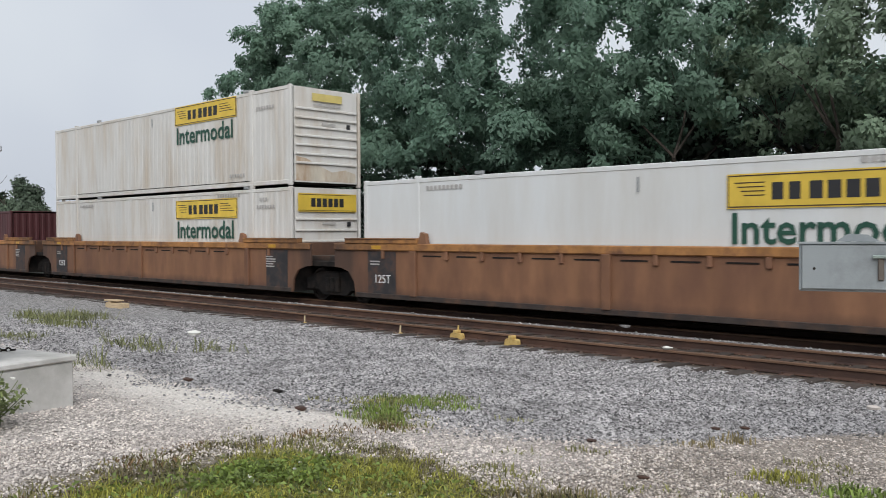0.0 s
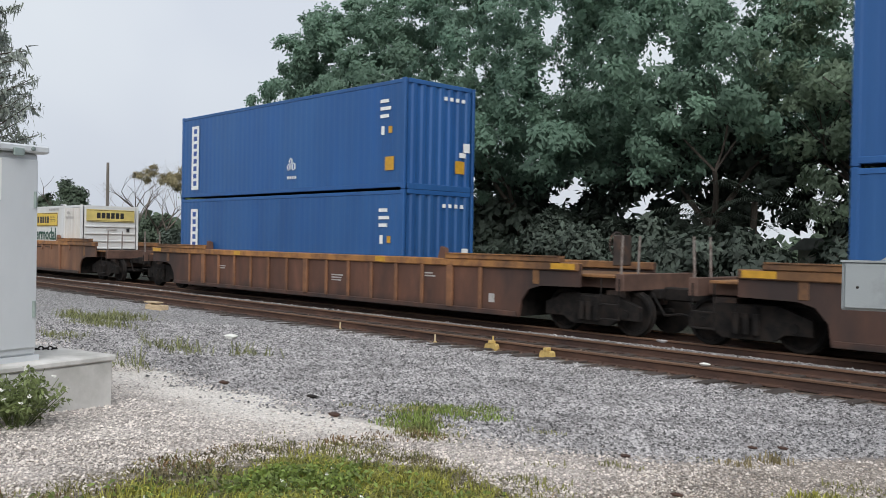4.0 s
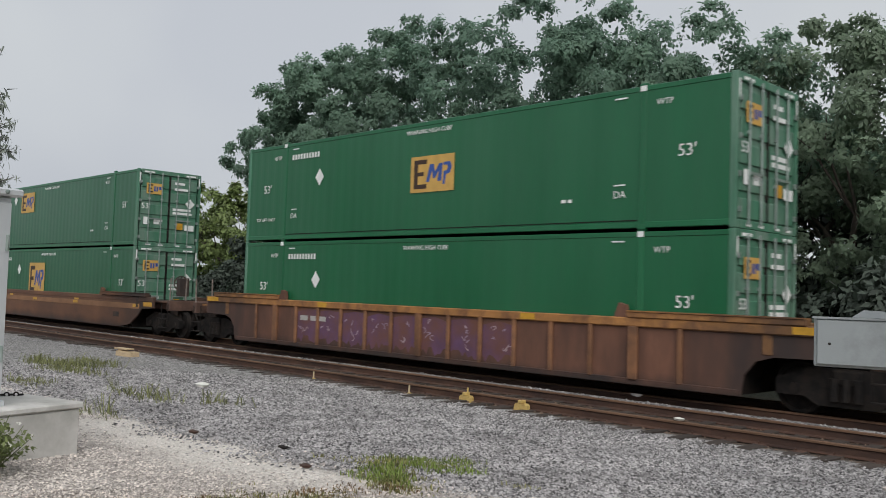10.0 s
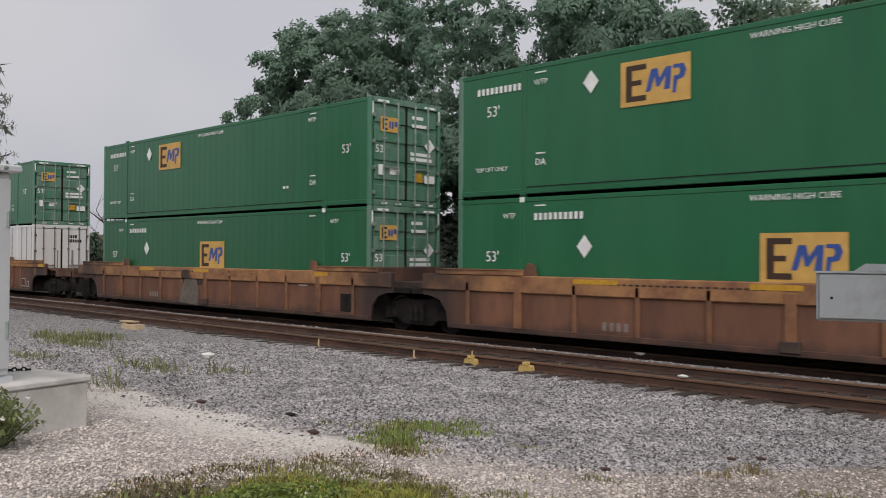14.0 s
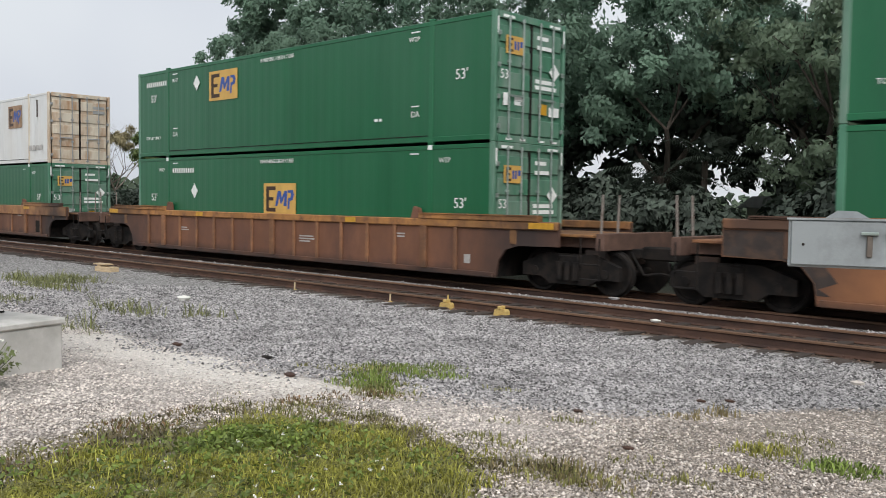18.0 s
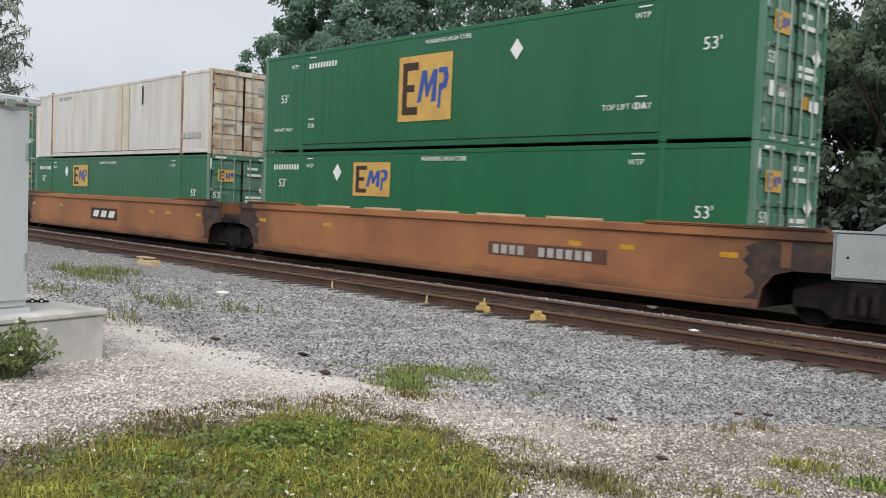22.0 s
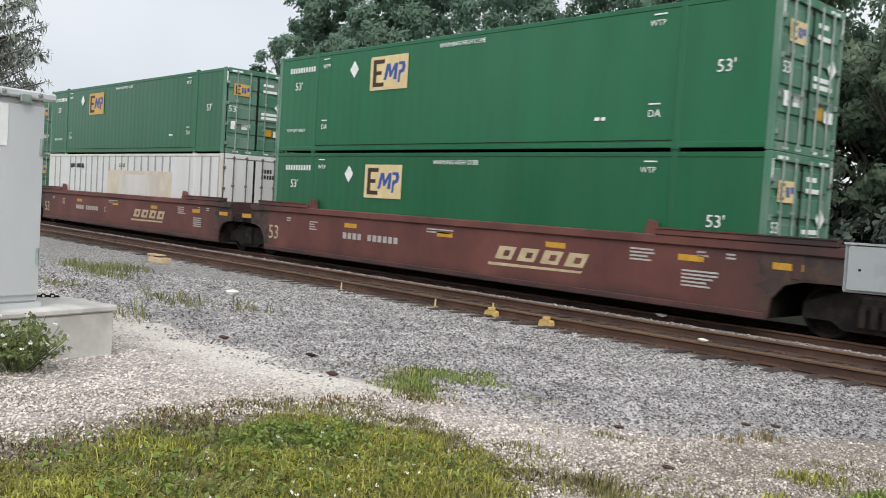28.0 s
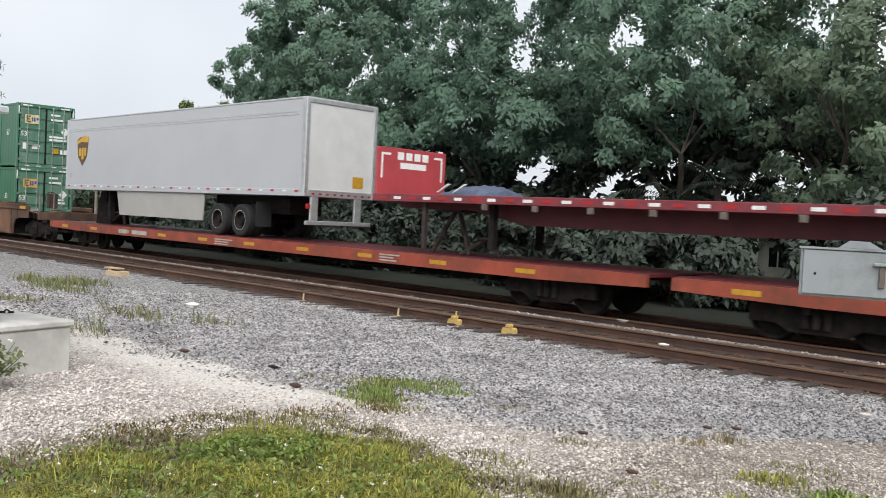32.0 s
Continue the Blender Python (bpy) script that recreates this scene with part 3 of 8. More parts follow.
def print_end(parent, name, x, y, z, me):
    """Lettering on the end wall that faces +x."""
    ob = new(name, me)
    ob.parent = parent
    ob.matrix_basis = pose(x, y, z, 0, 0, 90)
    return ob


def plate_side(parent, name, x0, x1, z0, z1, y, material, t=0.004, label=""):
    return part(name, Shape().box(x0, x1, y - t, y, z0, z1), material, parent, label)


def plate_end(parent, name, y0, y1, z0, z1, x, material, t=0.004, label=""):
    return part(name, Shape().box(x, x + t, y0, y1, z0, z1), material, parent, label)


# ---- ground ----
G_Y = [-900, -5, 2, 9.5, 11.0, 12.2, 12.45, 14.45, 14.75, 15.0, 15.25, 18.6, 900]
G_Z = [0.32, 0.32, 0.32, -0.035, -0.165, -0.172, -0.185, -0.185, -0.075, -0.08, -0.2, -0.2, -0.2]


def ground_z(x, y):
    return np.interp(y, G_Y, G_Z)


def lime_edge(x):
    x = np.asarray(x)
    return np.maximum(np.maximum(5.53 + 0.03 * x, 8.55 + 0.5 * x), 14.2 + 1.95 * x)


def build_ground():
    far = [60, 90, 150, 260, 450, 900]
    xs = np.concatenate([[-v for v in far[::-1]], np.arange(-45, 12.01, 0.3), [20, 35] + far])
    ys = np.concatenate([[-v for v in far[::-1]], [-30, -12, -5], np.arange(0, 20.01, 0.2), [22, 25, 30, 40] + far])
    X, Y = np.meshgrid(xs, ys, indexing="ij")
    Z = ground_z(X, Y)
    rng = np.random.default_rng(3)
    near = (X > -44) & (X < 11) & (Y > 0.5) & (Y < 19)
    Z = Z + np.where(near, rng.normal(0, 0.004, X.shape) + 0.004 * np.sin(X * 1.7 + 0.6 * Y) * np.sin(Y * 1.3 + 1), 0) * np.where(Y > 11.5, 0.3, 1)
    n, m = X.shape
    i = np.arange((n - 1) * m).reshape(n - 1, m)[:, :-1].ravel()
    me = cloud_mesh("ground", np.stack([X.ravel(), Y.ravel(), Z.ravel()], 1), np.stack([i, i + m, i + m + 1, i + 1], 1), GROUND)
    tagged(new("ground", me), "gravel ground with grey ballast and pale crushed limestone", "ground", kind="structure")


build_ground()


def stones(name, label, material, n, keep, size, seed, spread=(4.2, 30.0), angles=(12, 76)):
    """Loose angular stones lying on the ground, denser towards the standing place."""
    rng = np.random.default_rng(seed)
    r = spread[0] * (spread[1] / spread[0]) ** rng.random(n)
    a = np.radians(rng.uniform(angles[0], angles[1], n))
    x, y = -r * np.sin(a), r * np.cos(a)
    ok = keep(x, y, rng)
    x, y, r = x[ok], y[ok], r[ok]
    k = len(x)
    s = size * rng.uniform(0.5, 1.45, k) * (1 + 0.035 * np.maximum(r - 4, 0))
    base = np.array([(1, 0, 0), (-1, 0, 0), (0, 1, 0), (0, -1, 0), (0, 0, 1), (0, 0, -1)], float)
    p = base[None] * rng.uniform(0.55, 1.15, (k, 6, 1)) + rng.normal(0, 0.16, (k, 6, 3))
    p *= s[:, None, None] * np.array([1, 1, 0.72])
    t = rng.uniform(0, 2 * np.pi, k)
    c, q = np.cos(t)[:, None], np.sin(t)[:, None]
    px, py = p[..., 0] * c - p[..., 1] * q, p[..., 0] * q + p[..., 1] * c
    off = r > 7.5   # stones farther off are half sunk and have no underside
    z = ground_z(x, y) + np.where(off, 0.22, 0.35) * s
    v = np.stack([px + x[:, None], py + y[:, None], p[..., 2] + z[:, None]], -1).reshape(-1, 3)
    f = np.array([(0, 2, 4), (2, 1, 4), (1, 3, 4), (3, 0, 4), (2, 0, 5), (1, 2, 5), (3, 1, 5), (0, 3, 5)])
    o = (np.arange(k) * 6)[:, None, None]
    f = np.concatenate([(f[None, :4] + o).reshape(-1, 3), (f[None, 4:] + o[~off]).reshape(-1, 3)])
    tagged(new(name, cloud_mesh(name, v, f, material)), label, "gravel", kind="stuff")


def wobble(x, y):
    return 0.14 * np.sin(1.3 * x + 0.7 * y) + 0.12 * np.sin(3.1 * x - 1.9 * y)


def lawn_field(x, y):
    """Under about 1 inside the lawn."""
    return ((x + 4.5) / 1.35) ** 2 + ((y - 2.8) / 1.65) ** 2 + 1.2 * wobble(2 * x, 2 * y)


def bare_tie_end(x, y):
    """Where the end of a tie of the siding sticks out of the ballast."""
    k = np.round((x + 159.8) / 0.54)
    reach = 11.86 + 0.3 * (np.sin(12.9898 * k) * 437.58 % 1)
    return (np.abs(x + 159.8 - 0.54 * k) < 0.135) & (y > reach)


stones("ballast_stones", "loose angular grey and white ballast stones beside the track", BALLAST, 250000,
       lambda x, y, g: (y > lime_edge(x) + wobble(x, y) + g.normal(0, 0.22, len(x))) & ~bare_tie_end(x, y) & (y < 12.13 + 0.08 * np.sin(9 * x) + 0.06 * np.sin(23 * x + 1) + g.normal(0, 0.05, len(x))), 0.0155, 5, (4.8, 21.0))
stones("berm_stones", "pale ballast stones heaped between the two tracks", BALLAST, 60000,
       lambda x, y, g: (y > 14.55) & (y < 14.92), 0.02, 6, (14.5, 60))
stones("siding_stones", "oily brown ballast stones between the ties of the siding", DIRTY_STONE, 24000,
       lambda x, y, g: (y > 12.3) & (y < 14.5), 0.02, 8, (12.3, 50))


def dusty(x, y):
    """The share of soil-stained stones, which grows east of the lawn."""
    return 0.85 * np.clip((x + wobble(0.6 * x, 0.6 * y) * 2 + 4.8) / 1.4, 0, 1)


def on_limestone(x, y, g):
    d = y - lime_edge(x) - wobble(x, y)
    thin = (x > -5.9) & (x < -3.7) & (d > -0.75) & (d < -0.1) & (g.random(len(x)) < 0.5)
    trodden = thin | (x < -6.0) & (x > -10.8) & (d < -0.05) & (g.random(len(x)) < np.clip((d + 1.45 + 0.12 * np.sin(4 * x)) / 0.8, 0, 0.88))
    return (d + g.normal(0, 0.18, len(x)) < 0) & (y > 1.0) & (g.random(len(x)) > dusty(x, y)) & ~trodden & (g.random(len(x)) < np.clip((lawn_field(x, y) - 0.7) / 0.75, 0.08, 1))


stones("limestone_stones", "crushed pale pinkish limestone lying on the ground", LIME, 155000, on_limestone, 0.0126, 7, (4.0, 16))
stones("dusty_stones", "soil-stained limestone chips on the trodden ground", DUSTY_LIME, 76000,
       lambda x, y, g: (y - lime_edge(x) - wobble(x, y) + g.normal(0, 0.18, len(x)) < 0) & (y > 1.0) & (g.random(len(x)) < dusty(x, y)) & (lawn_field(x, y) > 0.8), 0.0102, 9, (4.0, 12), (8, 52))


# ---- the tracks ----
def rail_shapes(x0, x1, y):
    """A rail's web and foot, and its head, along x."""
    web = [(-0.075, -0.172), (0.075, -0.172), (0.075, -0.16), (0.012, -0.14), (0.009, -0.05), (0.034, -0.036), (-0.034, -0.036), (-0.009, -0.05), (-0.012, -0.14), (-0.075, -0.16)]
    head = [(-0.036, -0.036), (0.036, -0.036), (0.036, -0.01), (0.026, 0.0), (-0.026, 0.0), (-0.036, -0.01)]
    out = []
    for pts in (web, head):
        s = Shape()
        n = len(pts)
        xs = np.linspace(x0, x1, 40)
        verts = [(x, y + py, pz + 0.006 * math.sin(x * 0.9 + y)) for x in xs for py, pz in pts]
        faces = [(i * n + j, (i + 1) * n + j, (i + 1) * n + (j + 1) % n, i * n + (j + 1) % n) for i in range(len(xs) - 1) for j in range(n)]
        s.add(verts, faces)
        out.append(s)
    return out


def tie_mesh(seed):
    rng = random.Random(seed)
    s = Shape().box(-0.11, 0.11, -1.46, 1.36, -0.36, -0.166, 0.012)
    s.v = [(x + rng.uniform(-0.008, 0.008), y + rng.uniform(-0.05, 0.05), z + rng.uniform(-0.008, 0.005)) for x, y, z in s.v]
    return s.mesh("tie")


TIES = [tie_mesh(i) for i in range(6)]
for t in TIES:
    t.materials.append(TIE)
PLATE = Shape().box(-0.09, 0.09, -0.17, 0.17, -0.178, -0.162, 0.004).box(-0.05, -0.03, -0.11, -0.08, -0.165, -0.135).box(0.03, 0.05, 0.08, 0.11, -0.165, -0.135).mesh("tie_plate")
PLATE.materials.append(RAIL_RUST)


def track(name, label, y, x0, x1, seed):
    rng = random.Random(seed)
    ob = thing(name, label, "railway track", kind="structure", m=pose(0, y, 0))
    for dy in (-0.7535, 0.7535):
        web, head = rail_shapes(x0, x1, dy)
        rail = part("rail", web, RAIL_RUST, ob, "rust-brown steel rail")
        part("rail_head", head, RAIL_HEAD, rail, "dull worn rail head")
    x = x0 + 0.2
    while x < min(x1, 4) and len(ob.children) < 260:
        if x > -62:
            t = part("tie", TIES[rng.randrange(6)], TIE, ob)
            t.matrix_basis = pose(x + rng.uniform(-0.04, 0.04), rng.uniform(-0.09, 0.09), rng.uniform(-0.004, 0.018), 0, 0, rng.uniform(-1.2, 1.2))
            if x > -30:
                pl = part("tie_plate", PLATE, RAIL_RUST, t)
                pl.location = (0, -0.7535, 0)
        x += 0.54
    return ob


track("siding_track", "empty siding track with rusty rails on timber ties", SIDING_Y, -160, 30, 1)
track("main_track", "main track under the train with steel rails", TRACK_Y, -160, 30, 2)


# ---- small things at the siding ----
def rail_clamp(x, y, tall):
    ob = thing("rail_clamp", "yellow painted iron clamp at the foot of the rail", "rail clamp", "yellow clamps on the siding", m=pose(x, y, 0))
    part("foot", Shape().prism([(-0.15, -0.2), (0.15, -0.2), (0.14, -0.09), (0.11, -0.06), (-0.1, -0.06), (-0.13, -0.09)], -0.06, 0.06), YELLOW_IRON, ob)
    part("lug", Shape().box(-0.04, 0.04, -0.08, 0.07, -0.06, 0.0, 0.01), YELLOW_IRON, ob)
    if tall:
        part("bolt", Shape().rod((0.03, 0, -0.02), (0.035, 0, 0.09), 0.018), YELLOW_IRON, ob, "rusty bolt end")
    return ob


rail_clamp(-11.79, 12.5, True)
rail_clamp(-10.4, 12.5, False)
for px in (-13.37, -16.62):
    pin = thing("rail_pin", "short pale iron pin standing beside the rail", "pin", "pins beside the siding", m=pose(px, 12.46, 0))
    part("shaft", Shape().rod((0, 0, -0.22), (0.01, 0, -0.02), 0.022, 0.018), CREAM_PRINT, pin)
    part("collar", Shape().rod((0, 0, -0.21), (0, 0, -0.17), 0.06, 0.05), YELLOW_IRON, pin)

blk = thing("timber_block", "pale weathered timber block with a loose slat on top", "timber block", m=pose(-23.8, 11.35, -0.2, 0, 0, 8))
part("block", Shape().box(-0.32, 0.42, -0.14, 0.14, 0, 0.17, 0.015), BLOCK, blk)
part("slat", Shape().box(-0.4, 0.22, -0.13, 0.1, 0.215, 0.25, 0.004), BLOCK, blk, "loose slat")
part("spacer", Shape().box(-0.25, -0.1, -0.1, 0.1, 0.17, 0.216), BLOCK, blk)


def litter(x, y, z, s, seed, name, label, material):
    rng = random.Random(seed)
    sh = Shape()
    sh.lathe([(-0.3, 0.001), (-0.25, 0.7), (0.15, 0.9), (0.3, 0.5), (0.38, 0.001)], "z", seg=9)
    sh.v = [((a + rng.uniform(-0.15, 0.15)) * s, (b + rng.uniform(-0.15, 0.15)) * s * 0.6, c * s * rng.uniform(0.5, 0.8)) for a, b, c in sh.v]
    ob = part(name, sh, material)
    ob.location = (x, y, z)
    tagged(ob, label, name.replace("_", " "))


litter(-7.3, 12.64, 0.03, 0.11, 1, "plastic_scrap", "crumpled white plastic scrap lying on the rail", PETAL)
litter(-14.7, 8.5, 0.05, 0.2, 2, "paper_scrap", "crumpled white paper lying on the ballast", PETAL)
litter(-3.33, 10.1, -0.02, 0.1, 3, "white_rock", "white rock on the ballast", LIME)
litter(-9.6, 15.0, 0.03, 0.14, 4, "grey_rock", "grey rock on the ballast between the tracks", BALLAST)
for i, (x, y) in enumerate(((-8.05, 5.67), (-9.4, 5.35), (-7.0, 5.2), (-4.29, 6.19), (-3.89, 7.6), (-3.72, 7.85), (-3.3, 5.39))):
    litter(x, y, float(ground_z(x, y)) + 0.02, 0.09 if i < 3 else 0.055, 10 + i, "dark_rock", "dark flat rock at the edge of the limestone", GRIME if i == 0 else RAIL_RUST)
litter(-3.53, 4.41, 0.2, 0.1, 20, "limestone_slab", "flat grey limestone slab on the gravel", CONCRETE)


# ---- equipment cabinet on its concrete plinth ----
def cabinet():
    m = pose(-8.47, 3.61, 0.24, 0, 0, 15)
    plinth = thing("concrete_plinth", "stained concrete plinth under the signal cabinet", "plinth", m=m)
    part("slab", Shape().box(-2.2, 0, -3.4, 0.0, -0.3, 0.44, 0.02), CONCRETE, plinth)
    part("cap", Shape().box(-2.22, 0.02, -3.42, 0.02, 0.442, 0.5, 0.012), CONCRETE, plinth, "paler concrete cap")
    c = thing("signal_cabinet", "grey metal trackside signal cabinet standing on concrete", "cabinet", m=m @ pose(0, 0, 0.5))
    x0, x1, y0, y1 = -1.85, -0.22, -3.0, -0.68
    part("base_frame", Shape().box(x0 - 0.02, x1 + 0.02, y0 - 0.02, y1 + 0.02, 0.0, 0.05), CABINET, c, "pale base frame")
    part("body", Shape().box(x0, x1, y0, y1, 0.05, 1.9, 0.02), CABINET, c)
    part("roof", Shape().box(x0 - 0.07, x1 + 0.07, y0 - 0.07, y1 + 0.07, 1.9, 1.97, 0.015).prism([(x0 - 0.05, 1.97), (x1 + 0.05, 1.97), ((x0 + x1) / 2, 2.05)], y0 - 0.05, y1 + 0.05), CABINET, c)
    dw = (y1 - y0) / 2
    for i in range(2):
        d = part("door", Shape().box(x1 + 0.003, x1 + 0.03, y0 + i * dw + 0.04, y0 + (i + 1) * dw - 0.02, 0.12, 1.84, 0.008), CABINET, c)
        for hz in (0.4, 1.4):
            part("hinge", Shape().rod((x1 + 0.035, y0 + 0.05 + i * (2 * dw - 0.1), hz), (x1 + 0.035, y0 + 0.05 + i * (2 * dw - 0.1), hz + 0.15), 0.015), GALV, d)
    sg = part("sign", Shape().box(x1 + 0.034, x1 + 0.038, y1 - 0.95, y1 - 0.38, 1.46, 1.83), WHITE_PRINT, c, "white location sign")
    for k, w in enumerate((0.4, 0.24, 0.12)):
        part("sign_line", Shape().box(x1 + 0.04, x1 + 0.042, y1 - 0.46 - w, y1 - 0.46, 1.725 - 0.11 * k, 1.785 - 0.11 * k), GREY_RIB, sg)
    part("clasp", Shape().box(x1 + 0.07, x1 + 0.1, y1 - 0.3, y1 - 0.2, 1.86, 1.93, 0.005), GALV, c)
    for k in range(5):
        part("bolt", Shape().lathe([(0, 0.022), (0.012, 0.02), (0.016, 0.001)], "x", (x1 + 0.07, y1 - 0.1 - 0.35 * k, 1.935), 8), GALV, c)
    part("conduit", Shape().rod((x1 + 0.02, y0 + 0.1, 0.0), (x1 + 0.02, y0 + 0.1, 0.12), 0.04), GALV, c)


cabinet()


def chain():
    """A slack iron chain lying along the top of the plinth."""
    ob = thing("chain", "dark iron chain lying on the concrete plinth", "chain", m=pose(-9.16, 3.3, 0.742, 0, 0, 67))
    link = Shape().lathe([(-0.008, 0.022), (0.0, 0.03), (0.008, 0.022), (0.0, 0.014), (-0.008, 0.022)], "z", seg=10).mesh("link")
    link.materials.append(GRIME)
    for k in range(26):
        part("link", link, GRIME, ob).matrix_basis = pose(-0.042 * k, 0.012 * math.sin(0.9 * k), 0.012, 65 if k % 2 else 0, 0, 8 * math.sin(0.7 * k))
    return ob


chain()


def relay_box():
    """A grey box on a short post, its door with T-handle latches."""
    m = pose(-3.04, 7.40, 1.395, 0, 0, 19)
    b = thing("trackside_box", "grey steel trackside box on a post with latched door", "control box", m=m)
    part("case", Shape().box(0, 1.5, 0.0, 0.45, 0.0, 0.405, 0.012), BOX_GREY, b)
    part("door", Shape().box(0.025, 1.475, -0.022, -0.003, 0.02, 0.385, 0.006), BOX_GREY, b)
    part("drip_edge", Shape().box(-0.01, 1.51, -0.03, 0.0, 0.395, 0.412), BOX_GREY, b)
    for x in (0.62, 0.8, 1.3):
        latch = part("latch", Shape().box(x - 0.022, x + 0.022, -0.045, -0.02, 0.1, 0.275, 0.006), IRON, b, "dark iron latch")
        part("latch_handle", Shape().box(x - 0.065, x + 0.065, -0.06, -0.03, 0.277, 0.305, 0.006), GALV, latch)
    part("rivet", Shape().lathe([(0, 0.012), (-0.01, 0.001)], "y", (0.12, -0.022, 0.19), 8), GRIME, b)
    part("lifting_eye", Shape().prism([(0.28, 0.412), (0.62, 0.412), (0.52, 0.47), (0.37, 0.475)], 0.12, 0.2), BOX_GREY, b)
    part("post", Shape().rod((1.2, 0.22, -1.42), (1.2, 0.22, 0.01), 0.07, 0.07, 14), GALV, b)
    part("post_flange", Shape().box(1.02, 1.38, 0.04, 0.4, -0.03, -0.001), GALV, b)
    part("foot_plate", Shape().box(1.0, 1.4, 0.02, 0.42, -1.45, -1.4), GALV, b)


relay_box()


# ---- plants ----
def blades(name, label, material, spots, per_m2, height, seed, width=0.006, lean=0.5, category="grass"):
    """Grass blades in ragged oval patches: (x, y, rx, ry, turn)."""
    rng = np.random.default_rng(seed)
    xs, ys = [], []
    for x, y, rx, ry, turn in spots:
        k = int(per_m2 * math.pi * rx * ry)
        r, a = np.sqrt(rng.random(k)) * (0.72 + 0.38 * rng.random(k)), rng.uniform(0, 2 * np.pi, k)
        r = r * (1 + 0.22 * np.sin(3 * a + x) + 0.15 * np.sin(7 * a + y))
        u, w = rx * r * np.cos(a), ry * r * np.sin(a)
        c, s = math.cos(radians(turn)), math.sin(radians(turn))
        px, py = x + u * c - w * s, y + u * s + w * c
        ok = (np.sin(px * 5.1 + 1.3 * seed) * np.sin(py * 6.3) + np.sin(px * 13) * np.sin(py * 11 + 2) * 0.6 + rng.normal(0, 0.5, k)) > -0.75
        xs.append(px[ok])
        ys.append(py[ok])
    x, y = np.concatenate(xs), np.concatenate(ys)
    k = len(x)
    h = height * rng.uniform(0.35, 1.25, k) * (1 + 0.35 * np.sin(4.3 * x + seed) * np.sin(5.2 * y - seed) + 0.25 * np.sin(11 * x) * np.sin(12.7 * y))
    a, b = rng.uniform(0, 2 * np.pi, k), rng.uniform(0, 2 * np.pi, k)
    l = lean * h * rng.uniform(0.2, 1.2, k)
    w = width * rng.uniform(0.6, 1.5, k)
    z = ground_z(x, y) - 0.01
    dx, dy, wx, wy = l * np.cos(a), l * np.sin(a), w * np.cos(b), w * np.sin(b)
    v = np.stack([np.stack(q, -1) for q in ((x - wx, y - wy, z), (x + wx, y + wy, z), (x + 0.35 * dx + 0.7 * wx, y + 0.35 * dy + 0.7 * wy, z + 0.65 * h),
                                            (x + 0.35 * dx - 0.7 * wx, y + 0.35 * dy - 0.7 * wy, z + 0.65 * h), (x + dx, y + dy, z + h * (1 - 0.3 * lean)))], 1).reshape(-1, 3)
    f = np.array([(0, 1, 2), (0, 2, 3), (3, 2, 4)])
    f = (f[None] + (np.arange(k) * 5)[:, None, None]).reshape(-1, 3)
    tagged(new(name, cloud_mesh(name, v, f, material)), label, category, kind="stuff")


BIG = [(-4.45, 2.85, 1.0, 1.3, 0), (-5.15, 3.6, 0.5, 0.5, 10), (-3.95, 3.75, 0.7, 0.62, -10), (-4.8, 1.7, 0.38, 0.45, 0), (-4.6, 4.0, 0.7, 0.35, 0), (-4.5, 1.7, 0.5, 0.6, 0), (-3.7, 2.9, 0.6, 0.9, 0)]
EDGE = [(-5.55, 2.6, 0.42, 0.9, 25), (-5.75, 3.75, 0.5, 0.75, 25), (-5.3, 4.45, 0.75, 0.35, 0), (-4.2, 4.5, 0.8, 0.3, 0), (-5.5, 1.85, 0.25, 0.5, 0), (-3.35, 4.4, 0.55, 0.3, 10), (-5.6, 4.55, 0.5, 0.3, 0)]
blades("lawn_grass", "yellow-green grass growing over the limestone gravel", GRASS, BIG, 3300, 0.08, 11, 0.0045, 0.9)
blades("lawn_olive_grass", "olive grass between the brighter grass of the lawn", GRASS_OLIVE, BIG, 1500, 0.075, 21, 0.005, 1.0)
FRINGE = [(-5.3, 1.85, 0.32, 0.2, 30), (-5.12, 2.15, 0.3, 0.2, 40), (-5.3, 2.5, 0.3, 0.24, 60), (-5.5, 2.8, 0.3, 0.24, 60), (-5.75, 3.25, 0.28, 0.34, 20), (-5.98, 3.85, 0.22, 0.3, 0), (-5.65, 4.5, 0.34, 0.26, 0), (-5.2, 4.6, 0.34, 0.2, 0),
          (-4.55, 4.4, 0.45, 0.18, 0), (-4.05, 4.3, 0.4, 0.18, -10), (-3.55, 4.2, 0.4, 0.2, -10), (-3.25, 4.45, 0.3, 0.15, 0)]
blades("matted_grass", "dark matted olive-brown grass round the rim of the lawn", MATTED, FRINGE, 2100, 0.05, 41, 0.006, 1.2)
blades("lawn_stalks", "tall thin yellow-green stalks standing out of the lawn", GRASS, [(-4.95, 2.05, 0.3, 0.3, 0), (-4.6, 2.6, 0.7, 0.5, 0), (-4.2, 3.0, 0.7, 0.8, 0), (-3.8, 3.7, 0.5, 0.3, 0), (-5.4, 3.7, 0.35, 0.3, 0)], 130, 0.17, 22, 0.0026, 0.9)
blades("lawn_weeds", "low green weeds among the grass", WEED, [(-4.9, 3.2, 0.8, 0.6, 0), (-4.3, 2.4, 0.8, 0.6, 0), (-3.6, 3.75, 0.4, 0.35, 0), (-4.75, 1.6, 0.3, 0.3, 0), (-5.0, 3.8, 0.6, 0.4, 0)], 1300, 0.065, 12, 0.01, 0.9)
blades("dry_grass", "dry brownish grass at the ragged edge of the lawn", GRASS_DRY, EDGE + BIG[:3], 700, 0.045, 13, 0.005, 1.1)
